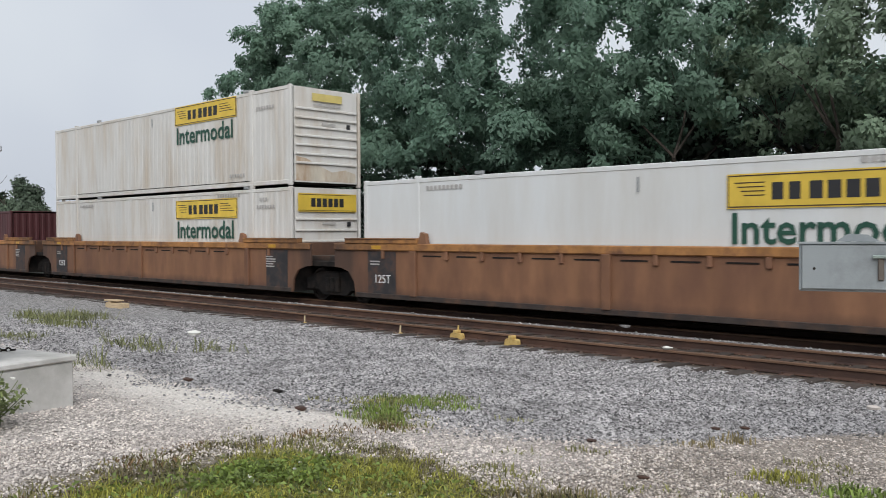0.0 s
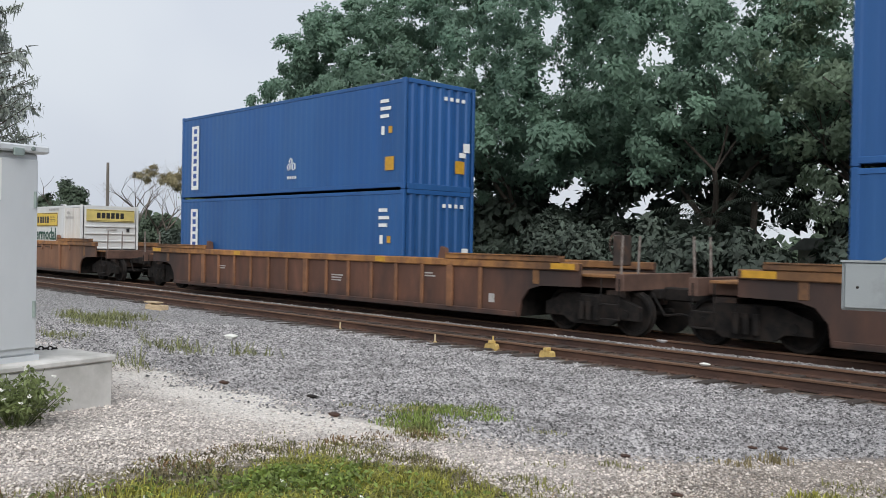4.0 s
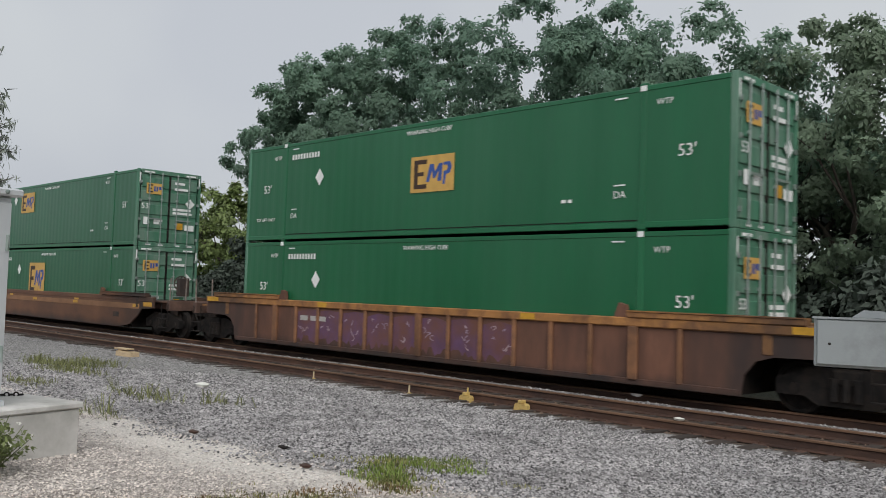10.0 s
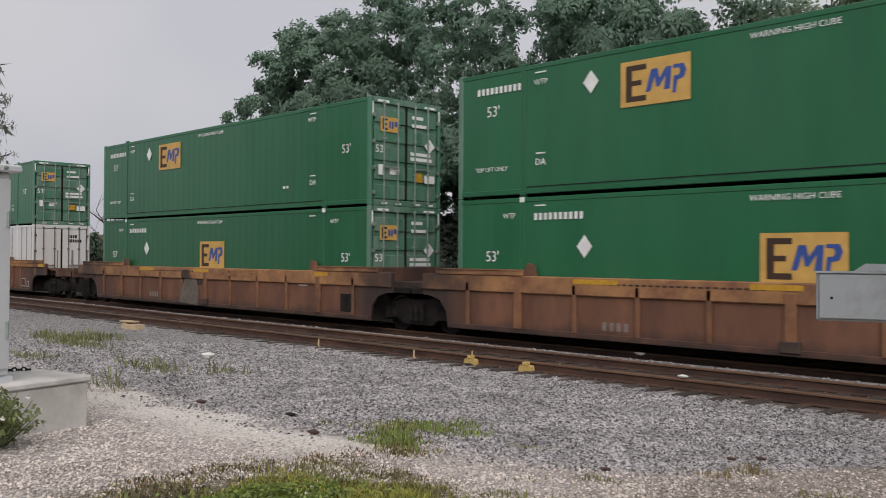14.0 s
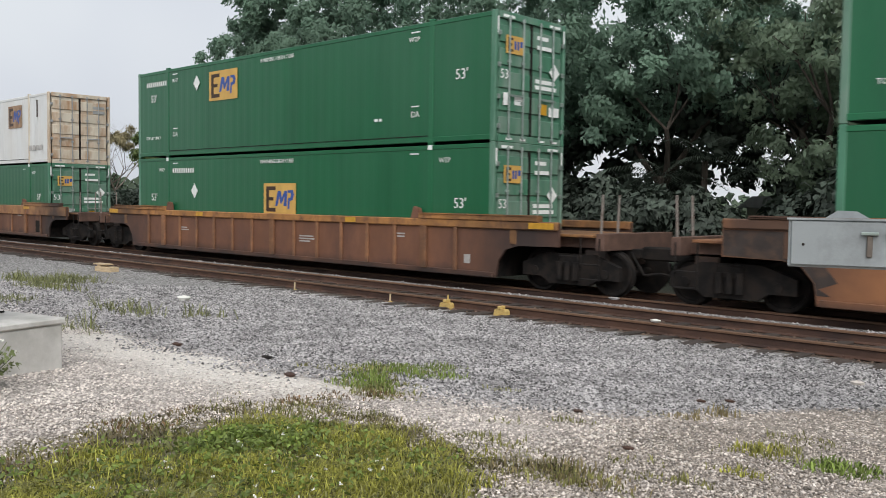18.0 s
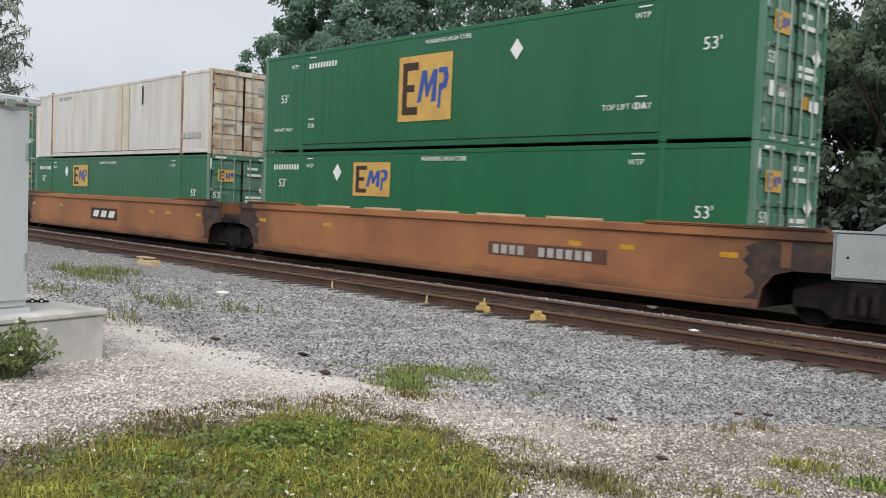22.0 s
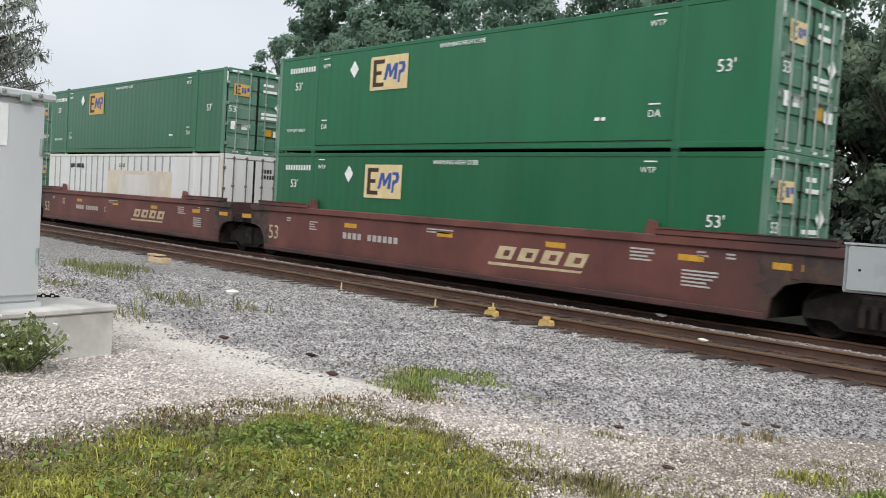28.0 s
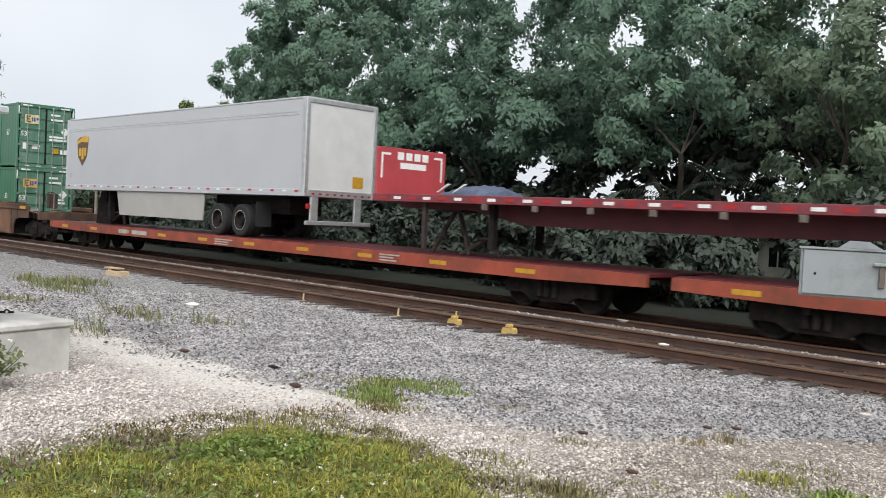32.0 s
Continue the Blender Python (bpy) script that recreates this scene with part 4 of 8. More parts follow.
blades("edge_grass", "thin olive grass at the ragged edge of the lawn", GRASS_OLIVE, EDGE, 420, 0.07, 23, 0.0045, 1.0)
blades("verge_grass", "thin green grass strip beside the ballast", BROADLEAF, [(-6.72, 6.55, 0.55, 0.28, 50), (-6.3, 6.35, 0.4, 0.2, 30), (-6.35, 5.6, 0.5, 0.3, -30)], 1500, 0.085, 14)
blades("verge_weeds", "olive weeds beside the ballast", GRASS_OLIVE, [(-6.75, 6.3, 0.8, 0.45, 55), (-6.3, 5.7, 0.75, 0.4, -30), (-5.9, 5.3, 0.4, 0.2, -20)], 900, 0.065, 24, 0.006, 0.9, "weeds")
blades("russet_weeds", "russet-brown weeds between the lawn and the verge", RUSSET_WEED, [(-5.9, 4.95, 0.32, 0.26, 30), (-5.75, 5.3, 0.25, 0.16, 40), (-5.95, 4.55, 0.25, 0.22, 0), (-5.5, 1.8, 0.3, 0.16, 40), (-5.2, 2.1, 0.35, 0.16, 40), (-5.35, 2.5, 0.28, 0.2, 60), (-5.85, 3.0, 0.3, 0.2, 60), (-6.05, 3.5, 0.25, 0.3, 0), (-5.0, 1.6, 0.25, 0.16, 20)], 800, 0.05, 33, 0.006, 0.9, "weeds")
blades("corner_weeds", "dark green weeds on the gravel", BROADLEAF, [(-2.07, 6.1, 0.3, 0.22, 20)], 1500, 0.09, 34, 0.008, 0.9, "weeds")
blades("tuft_grass", "thin olive grass tufts on the gravel", GRASS_OLIVE, [(-2.65, 6.2, 0.3, 0.3, 10), (-2.6, 6.8, 0.3, 0.2, 0), (-2.5, 5.5, 0.25, 0.16, 0), (-3.89, 6.72, 0.12, 0.09, 0), (-3.08, 5.14, 0.25, 0.12, 20), (-2.72, 4.91, 0.3, 0.12, 20), (-4.33, 5.38, 0.28, 0.08, 30), (-4.1, 5.83, 0.22, 0.07, 30), (-5.32, 6.42, 0.22, 0.1, 40), (-4.0, 4.8, 0.4, 0.15, 0), (-3.15, 4.45, 0.4, 0.25, 10)], 900, 0.06, 15)
blades("bright_tuft_grass", "yellow-green tufts among the olive grass", GRASS, [(-2.68, 6.15, 0.2, 0.2, 10), (-2.48, 5.48, 0.15, 0.12, 0)], 1100, 0.075, 25)
blades("tan_grass", "dry tan grass at the edge of the ballast", GRASS_DRY, [(-3.62, 6.78, 0.2, 0.12, 30), (-3.5, 7.2, 0.2, 0.14, 30), (-3.2, 4.45, 0.5, 0.25, 20)], 900, 0.08, 26)
blades("ballast_weeds", "sparse weeds growing through the ballast", WEED, [(-19.6, 8.0, 1.3, 0.8, 20), (-17.6, 7.4, 1.0, 0.4, 10), (-12.6, 6.6, 0.5, 0.35, 0), (-12.0, 7.3, 0.5, 0.3, 20), (-11.3, 5.0, 0.6, 0.25, 0), (-13.6, 6.6, 0.7, 0.3, 0)], 170, 0.25, 16, 0.006, 1.1, "weeds")
blades("low_ballast_weeds", "low green weeds on the ballast", WEED, [(-19.6, 8.0, 1.1, 0.7, 20), (-18.2, 7.4, 0.9, 0.5, 10), (-15.6, 5.7, 0.9, 0.4, 0), (-20.5, 9.0, 0.9, 0.4, 0)], 230, 0.15, 17, 0.006, 1.1, "weeds")


def rosettes(centres, rng, leaf, width, count, droop=0.25):
    """Sprays of leaves round twig ends."""
    n = len(centres)
    d = rng.normal(0, 1, (n, count, 3))
    d[..., 2] = d[..., 2] * 0.7 + 0.1
    d /= np.linalg.norm(d, axis=-1, keepdims=True)
    s = rng.normal(0, 1, (n, count, 3))
    s -= (s * d).sum(-1, keepdims=True) * d
    s /= np.linalg.norm(s, axis=-1, keepdims=True) + 1e-6
    L = leaf * rng.uniform(0.6, 1.25, (n, count, 1))
    o = centres[:, None, :] + d * L * 0.15
    tip = o + d * L
    tip[..., 2] -= droop * L[..., 0]
    mid = o + d * L * 0.5
    W = width * rng.uniform(0.7, 1.2, (n, count, 1))
    v = np.stack([o, mid - s * W, tip, mid + s * W], 2).reshape(-1, 3)
    return v, np.arange(len(v)).reshape(-1, 4)


def foliage(centres, out, rng, leaf, width, count):
    """Leaves that lie like shingles on the rounded masses of a crown; out: the way each mass faces."""
    n = len(centres)
    nrm = out[:, None] + rng.normal(0, 0.5, (n, count, 3))
    nrm /= np.linalg.norm(nrm, axis=-1, keepdims=True)
    d = rng.normal(0, 1, (n, count, 3)) - np.array([0, 0, 0.5])
    d -= (d * nrm).sum(-1, keepdims=True) * nrm
    d /= np.linalg.norm(d, axis=-1, keepdims=True) + 1e-6
    s = np.cross(nrm, d)
    L = leaf * rng.uniform(0.6, 1.25, (n, count, 1))
    W = width * rng.uniform(0.7, 1.2, (n, count, 1))
    o = centres[:, None] + rng.normal(0, 0.42, (n, count, 3)) * leaf
    v = np.stack([o, o + d * L * 0.45 - s * W, o + d * L - nrm * L * 0.12, o + d * L * 0.45 + s * W], 2).reshape(-1, 3)
    soft = out[:, None] + 0.45 * nrm
    soft /= np.linalg.norm(soft, axis=-1, keepdims=True)
    return v, np.arange(len(v)).reshape(-1, 4), np.repeat(soft.reshape(-1, 3), 4, 0)


# openings in the crowns of the wood, where the sky shows through: x and z at y = 25, radius; each runs on, rising and spreading, to the back
OPENINGS = [(-13.55, 3.3, 0.07), (-13.1, 3.8, 0.1), (-13.05, 4.75, 0.09), (-12.5, 4.15, 0.06), (-15.53, 6.32, 0.24), (-21.1, 9.4, 0.32), (-20.3, 8.9, 0.22), (-12.75, 4.8, 0.05), (-10.9, 3.55, 0.1),
            (-11.85, 3.35, 0.07), (-11.05, 1.0, 0.55), (-15.9, 5.4, 0.12), (-14.6, 5.5, 0.13), (-16.4, 7.2, 0.12), (-24.5, 8.6, 0.15), (-33.9, 8.1, 0.13), (-35.5, 7.3, 0.1),
            (-11.2, 4.37, 0.12), (-10.5, 4.1, 0.1), (-11.6, 4.65, 0.08), (-10.1, 4.5, 0.08), (-9.9, 3.9, 0.12), (-9.5, 4.7, 0.08), (-10.3, 3.3, 0.1), (-12.1, 5.3, 0.08)]

PIN = random.Random(77)
OPENINGS += [(PIN.uniform(-36, -5), PIN.uniform(3.2, 12.5), PIN.uniform(0.0, 0.05)) for _ in range(80)]
OPENINGS += [(PIN.uniform(-19, -4), PIN.uniform(3.5, 11), PIN.uniform(0.0, 0.06)) for _ in range(70)]


def off_openings(p, rng, leaf=0.25):
    """Which points lie clear of the openings."""
    k = 25.0 / np.maximum(p[:, 1], 5.0)
    x, z = p[:, 0] * k, EYE + (p[:, 2] - EYE) * k
    ok = np.ones(len(p), bool)
    for ox, oz, r in OPENINGS:
        ok &= np.hypot(x - ox, z - oz) > r * rng.uniform(0.75, 1.35, len(p)) + 0.6 * leaf * k
    return ok


def limb_tree(trunk_h, height, spread, seed, girth):
    """A tapered trunk with forking limbs; returns its shape and the twig ends."""
    rng = random.Random(seed)
    s = Shape()
    ends = []

    def grow(p, d, length, r, level):
        steps = 3
        for i in range(steps):
            q = p + d * (length / steps)
            r2 = r * 0.86
            s.rod(p, q, r, r2, 7 if level < 2 else 5)
            p, r = q, r2
            d = (d + Vector((rng.uniform(-0.18, 0.18), rng.uniform(-0.18, 0.18), rng.uniform(-0.05, 0.12)))).normalized()
        if level >= 3:
            ends.append(tuple(p))
            return
        for k in range(3 if level < 2 else 2):
            a = rng.uniform(0, 2 * math.pi)
            out = Vector((math.cos(a), math.sin(a), rng.uniform(0.1, 0.9))) * spread
            grow(p, (d * 0.7 + out).normalized(), length * rng.uniform(0.62, 0.85), r * 0.66, level + 1)

    grow(Vector((0, 0, -0.3)), Vector((rng.uniform(-0.06, 0.06), rng.uniform(-0.06, 0.06), 1)), trunk_h, girth, 0)
    return s, ends


def tree(name, label, x, y, z, lobes, seed, leaf_mat, leaf=0.2, width=0.052, dense=12.5, trunk_h=3.0, girth=0.28, category="tree", per=12, under=0.2):
    """A tree whose crown is a heap of ragged lobes (dx, dy, dz, radius, flatness). under: how high the crown hangs above the ground."""
    rng = np.random.default_rng(seed)
    ob = thing(name, label, category, m=pose(x, y, z))
    s, ends = limb_tree(trunk_h, 8, 0.9, seed, girth)
    part("trunk", s, LIMB, ob, "grey-brown trunk and limbs")
    for dx, dy, dz, r, flat in lobes:
        m = max(6, int(dense * 0.4 * r * r))
        d = rng.normal(0, 1, (m, 3))
        d /= np.linalg.norm(d, axis=1, keepdims=True)
        rr = r * rng.uniform(0.66, 1.0, m) * (1 + 0.13 * np.sin(5 * d[:, 0] + 3 * d[:, 2] + seed))
        clump = d * rr[:, None] * np.array([1, 1, flat]) + np.array([dx, dy, dz])
        size = rng.uniform(0.13, 0.26, m) * min(r, 3.0)
        k = 22
        e = rng.normal(0, 1, (m, k, 3)) + 0.9 * d[:, None] + np.array([0, 0, 0.45])
        e /= np.linalg.norm(e, axis=-1, keepdims=True)
        c = clump[:, None] + e * size[:, None, None] * rng.uniform(0.75, 1.1, (m, k, 1)) * np.array([1, 1, 0.75])
        out = (e + 0.5 * d[:, None] + np.array([0, 0, 0.25])).reshape(-1, 3)
        out /= np.linalg.norm(out, axis=-1, keepdims=True)
        c = c.reshape(-1, 3)
        ok = (c[:, 2] > under + 0.4 * np.sin(1.9 * c[:, 0] + seed) + 0.25 * np.sin(4.7 * c[:, 0])) & off_openings(c + np.array([x, y, z]), rng, leaf)
        v, f, soft = foliage(c[ok], out[ok], rng, leaf, width, per)
        part("crown", cloud_mesh("crown", v, f, leaf_mat, soft), leaf_mat, ob)
    return ob


FULL = "large dense dark green broadleaf tree behind the tracks"
tree("broadleaf_tree", FULL, -31.5, 25.5, -0.2,
     [(0, 0, 8.6, 4.4, 0.95), (-3.9, 0, 7.4, 2.4, 0.9), (-1.7, -1, 9.8, 2.6, 0.9), (3.4, 0, 8.6, 3.9, 1.0), (1.4, -1.5, 4.4, 3.6, 0.9), (5, -1, 4.2, 3.4, 0.9), (-2.0, 0, 5.4, 2.4, 0.9),
      (-7.9, -0.5, 8.5, 1.5, 0.85), (-5.6, -0.5, 9.2, 1.9, 0.9), (-2.8, -0.5, 10.3, 2.0, 0.9), (-5.0, -0.5, 6.6, 1.8, 0.9), (-4.4, 0, 4.7, 2.2, 0.9), (-0.6, 0, 11.1, 2.3, 0.9), (2.6, 0, 11.8, 2.2, 0.9), (4.8, 0, 11.7, 1.8, 0.9), (-2.3, -0.5, 11.4, 1.8, 0.9)], 21, LEAF_MID, under=4.3)
tree("broadleaf_tree", FULL, -23, 26, -0.2,
     [(0, 0, 9.3, 4.6, 1.0), (4, 0, 8.2, 3.8, 1.0), (-3, -1, 5.0, 3.6, 0.9), (2, -1.5, 4.4, 3.4, 0.9), (5.4, -1, 4.2, 2.8, 0.9), (2.5, 0, 1.8, 2.6, 0.8), (4.5, 0, 10.6, 2.0, 0.9)], 22, LEAF, under=4.5)
tree("broadleaf_tree", FULL, -15.2, 26, -0.2,
     [(0, 0, 8.4, 3.4, 0.9), (-0.8, 0, 9.6, 1.4, 0.9), (-2.6, -0.5, 5.2, 2.9, 0.9), (2.6, 0, 7.6, 2.9, 0.85), (-3.4, 0, 8.4, 3.0, 1.0), (0.2, -1, 5.8, 2.2, 0.8), (-1.6, 0, 2.4, 2.2, 0.9)], 23, LEAF_MID, under=4.6)
tree("broadleaf_tree", FULL, -9.4, 26, -0.2,
     [(0, 0, 7.7, 2.9, 0.9), (2.6, -1, 6.0, 2.9, 0.95), (-2.2, 0.5, 6.0, 2.0, 0.8), (3.6, 0, 8.0, 2.4, 0.9), (0.6, -1, 4.4, 2.2, 0.9), (1.9, -1, 2.6, 2.0, 0.9), (4.4, -0.5, 10.2, 2.4, 0.9), (-1.0, -0.5, 8.8, 2.0, 0.9)], 24, LEAF_OLIVE, dense=10.5)
tree("broadleaf_tree", "light green broadleaf tree behind the tracks", -3.2, 25, -0.2,
     [(0, 0, 6.2, 3.2, 1.0), (-1.8, -1, 3.4, 2.4, 0.9), (2.5, 0, 7.5, 3.0, 0.9), (1.5, -1, 3.2, 2.6, 0.9)], 25, LEAF_LIGHT)
tree("broadleaf_tree", FULL, 3.5, 26, -0.2, [(0, 0, 6.2, 3.6, 1.0), (-1, -1, 3.0, 2.8, 0.9), (3, 0, 5.5, 3.2, 1.0)], 35, LEAF)
tree("background_tree", "dark green tree standing deeper in the wood", -18.5, 32, -0.2, [(3.2, 0, 3.0, 2.2, 0.8), (0, 0, 5.2, 3.6, 0.9), (4.6, 0, 6.6, 3.0, 0.8), (-4.5, 0, 5.0, 3.4, 0.9)], 36, LEAF, leaf=0.4, width=0.11, under=5.4)
tree("background_tree", "dark green tree standing deeper in the wood", -7.5, 32, -0.2, [(0, 0, 5.4, 3.6, 0.9), (4.0, 0, 4.6, 3.4, 0.9), (-2.2, 0, 6.6, 2.6, 0.8)], 37, LEAF_MID, leaf=0.3, width=0.07, dense=8)
tree("round_tree", "light green tree beyond the railway", -52, 32, -0.2,
     [(0, 0, 5.2, 3.0, 0.85), (-3.0, 0, 4.2, 2.2, 0.8), (3.2, 0, 4.6, 2.8, 0.85), (6, -1, 3.6, 2.6, 0.9), (-3.4, 0, 7.2, 2.2, 0.8), (-6.0, 0, 5.2, 2.0, 0.8), (0.5, 0, 7.0, 2.0, 0.8)], 26, LEAF_LIGHT, leaf=0.28, width=0.085, dense=8)
tree("round_tree", "low dark green tree far beyond the railway", -74, 34, -0.2, [(0, 0, 2.6, 2.0, 0.8), (2.6, 0, 2.2, 1.8, 0.8), (-3, 0, 2.4, 2.0, 0.8)], 27, LEAF_FAR, leaf=0.4, width=0.1, dense=9)
tree("round_tree", "round dark green tree far beyond the railway", -81.5, 30, -0.2, [(0, 0, 4.7, 2.3, 0.85), (2.4, 0, 3.7, 2.0, 0.8), (-2.2, 0, 3.6, 2.0, 0.8)], 38, LEAF_FAR, leaf=0.35, width=0.1, dense=12)


def bare_tree(x, y, z, seed, h):
    """A leafless tree: forking limbs that end in fans of fine twigs."""
    rng = random.Random(seed)
    ob = thing("bare_tree", "bare grey-tan tree with fine spreading twigs", "tree", m=pose(x, y, z))
    limb, twig = Shape(), Shape()

    def grow(p, d, length, r, level):
        for _ in range(2):
            q = p + d * (length / 2)
            (limb if level < 3 else twig).rod(p, q, r, r * 0.8, 6 if level < 2 else 3)
            p, r = q, r * 0.8
            d = (d + Vector((rng.uniform(-0.22, 0.22), rng.uniform(-0.22, 0.22), rng.uniform(-0.08, 0.12)))).normalized()
        if level < 5:
            for _ in range(3):
                a = rng.uniform(0, 2 * math.pi)
                out = Vector((math.cos(a), math.sin(a), rng.uniform(0.0, 0.9)))
                grow(p, (d * 0.75 + out * 0.75).normalized(), length * rng.uniform(0.6, 0.82), r * 0.6, level + 1)

    grow(Vector((0, 0, -0.3)), Vector((0.05, 0, 1)), h * 0.36, 0.16, 0)
    part("trunk", limb, TWIG, ob, "grey-tan trunk and limbs")
    tagged(part("twig", twig, TWIG, ob, "fine bare twigs"), kind="stuff")


bare_tree(-66.8, 30, -0.2, 3, 8.2)
bare_tree(-63.0, 30.5, -0.2, 8, 8.0)
tree("dry_tree", "half-bare tree with a thin tan crown beyond the railway", -64.0, 31, -0.2, [(-1.9, 0, 6.6, 1.5, 0.35), (0.4, 0, 6.8, 1.7, 0.32), (2.2, 0, 6.2, 1.2, 0.4)], 28, LEAF_DRY, leaf=0.2, width=0.035, dense=5.0, trunk_h=3.0, girth=0.14)


def shrub_row():
    rng = random.Random(5)
    for i, x in enumerate(np.arange(-44, 4, 2.6)):
        gap = -11.5 < x < -9.0
        h = 0.3 if gap else rng.uniform(1.3, 2.0)
        # shrub leaves are coloured dark to stand for the shade of the trees
        tree("shrub", "dense shrub under the trees, shade put into its dark green leaves", x, 22.6 + rng.uniform(-0.5, 0.6) + (0.5 if gap else 0), -0.2,
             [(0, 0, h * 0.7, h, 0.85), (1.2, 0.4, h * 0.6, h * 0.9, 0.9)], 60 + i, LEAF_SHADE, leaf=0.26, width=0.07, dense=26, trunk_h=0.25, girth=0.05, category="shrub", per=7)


    # added backdrop: dark leaves fill the shaded space below the crowns
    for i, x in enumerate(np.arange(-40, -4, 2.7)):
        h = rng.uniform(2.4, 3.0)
        tree("undergrowth", "tall undergrowth added under the trees, their shade put into its dark green leaves", x, 27.5 + rng.uniform(-0.6, 0.6), -0.2,
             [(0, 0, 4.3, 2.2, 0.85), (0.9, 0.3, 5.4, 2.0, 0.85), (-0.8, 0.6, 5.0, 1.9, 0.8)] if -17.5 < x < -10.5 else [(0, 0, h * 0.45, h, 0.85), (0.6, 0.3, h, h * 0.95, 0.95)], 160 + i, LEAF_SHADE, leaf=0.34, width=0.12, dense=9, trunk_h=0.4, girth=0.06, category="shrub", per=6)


shrub_row()


def palm(x, y, z, seed, h=2.6):
    rng = np.random.default_rng(seed)
    ob = thing("palm", "slender palm with feathery arching fronds", "palm tree", m=pose(x, y, z))
    part("trunk", Shape().rod((0, 0, -0.2), (0.1, 0, h), 0.14, 0.1, 10), LIMB, ob)
    for k in range(11):
        a = 2 * math.pi * k / 11 + rng.uniform(-0.2, 0.2)
        up, L = rng.uniform(0.1, 1.1), rng.uniform(1.9, 2.6)
        t = np.linspace(0, 1, 26)
        r = L * t * math.cos(up * 0.6)
        zz = h + L * (math.sin(up) * t - 0.62 * t * t)
        cx, cy = 0.1 + r * math.cos(a), r * math.sin(a)
        sx, sy = -math.sin(a), math.cos(a)
        vs, fs = [], []
        for i in range(2, 26):
            wl = 0.55 * math.sin(math.pi * (0.12 + 0.84 * t[i]))
            for sgn in (-1, 1):
                b = len(vs)
                ex, ey = cx[i] + sgn * sx * wl + 0.22 * math.cos(a), cy[i] + sgn * sy * wl + 0.22 * math.sin(a)
                vs += [(cx[i], cy[i], zz[i]), (cx[i] + 0.045 * math.cos(a), cy[i] + 0.045 * math.sin(a), zz[i]), (ex, ey, zz[i] - 0.4 * wl)]
                fs.append((b, b + 1, b + 2))
        # fronds take the same darkened leaf, as if shaded
        part("frond", cloud_mesh("frond", np.array(vs), np.array(fs), LEAF_SHADE), LEAF_SHADE, ob)


palm(-14.6, 25.2, -0.2, 1, 3.0)
palm(-13.5, 26.0, -0.2, 2, 3.5)
palm(-10.9, 26.2, -0.2, 3, 3.2)


def feather_tree(x, y, z, h, seed):
    """A tall needle-leaved tree with drooping, feathery branches."""
    rng = np.random.default_rng(seed)
    ob = thing("needle_tree", "tall feathery grey-green needle tree", "tree", m=pose(x, y, z))
    part("trunk", Shape().rod((0, 0, -0.3), (0.2, 0.1, h), 0.22, 0.04, 9), LIMB, ob)
    br, vs, fs = Shape(), [], []
    for k in range(120):
        t = rng.uniform(0.45, 1.0)
        a = rng.uniform(0, 2 * math.pi)
        L = rng.uniform(0.8, 2.1) * (1.45 - t)
        p = np.array([0.2 * t, 0.1 * t, h * t])
        q = p + np.array([math.cos(a) * L, math.sin(a) * L, L * rng.uniform(0.1, 0.6)])
        br.rod(p, q, 0.03, 0.008, 5)
        for j in range(60):
            c = p + (q - p) * rng.uniform(0.25, 1.05) + rng.normal(0, 0.07, 3)
            e = c + np.array([rng.normal(0, 0.1), rng.normal(0, 0.1), rng.uniform(-0.35, 0.12)])
            w = rng.normal(0, 0.022, 3)
            b = len(vs)
            vs += [c - w, c + w, e]
            fs.append((b, b + 1, b + 2))
    part("branch", br, LIMB, ob)
    part("needles", cloud_mesh("needles", np.array(vs), np.array(fs), NEEDLE), NEEDLE, ob)


feather_tree(-28.4, 8.0, 0.05, 8.4, 4)


def flower_bush(x, y, seed, h=0.5):
    rng = np.random.default_rng(seed)
    ob = thing("wildflower_bush", "low weedy bush with small white flowers beside the plinth", "bush", m=pose(x, y, float(ground_z(x, y))))
    st = Shape()
    tips = []
    for k in range(46):
        a, r = rng.uniform(0, 2 * math.pi), rng.uniform(0.08, 0.62)
        e = (r * math.cos(a), 0.8 * r * math.sin(a), h * rng.uniform(0.35, 1.1) * (1.1 - 0.5 * r))
        st.rod((0.25 * e[0], 0.25 * e[1], -0.02), e, 0.005, 0.003, 4)
        tips.append(e)
    part("stem", st, BUSH_LEAF, ob)
    c = np.array(tips)
    c = np.concatenate([c * rng.uniform(0.4, 1.0, (len(c), 1)) for _ in range(5)]) + rng.normal(0, 0.04, (5 * len(tips), 3))
    c[:, 2] = np.abs(c[:, 2])
    v, f = rosettes(c, rng, 0.06, 0.014, 7)
    part("leaves", cloud_mesh("leaves", v, f, BUSH_LEAF), BUSH_LEAF, ob)
    fl = np.array(tips)[::2] + rng.normal(0, 0.03, (len(tips[::2]), 3))
    v, f = rosettes(fl, rng, 0.022, 0.009, 8, 0)
    tagged(part("blossom", cloud_mesh("blossom", v, f, PETAL), PETAL, ob, "small white flowers"), kind="stuff")


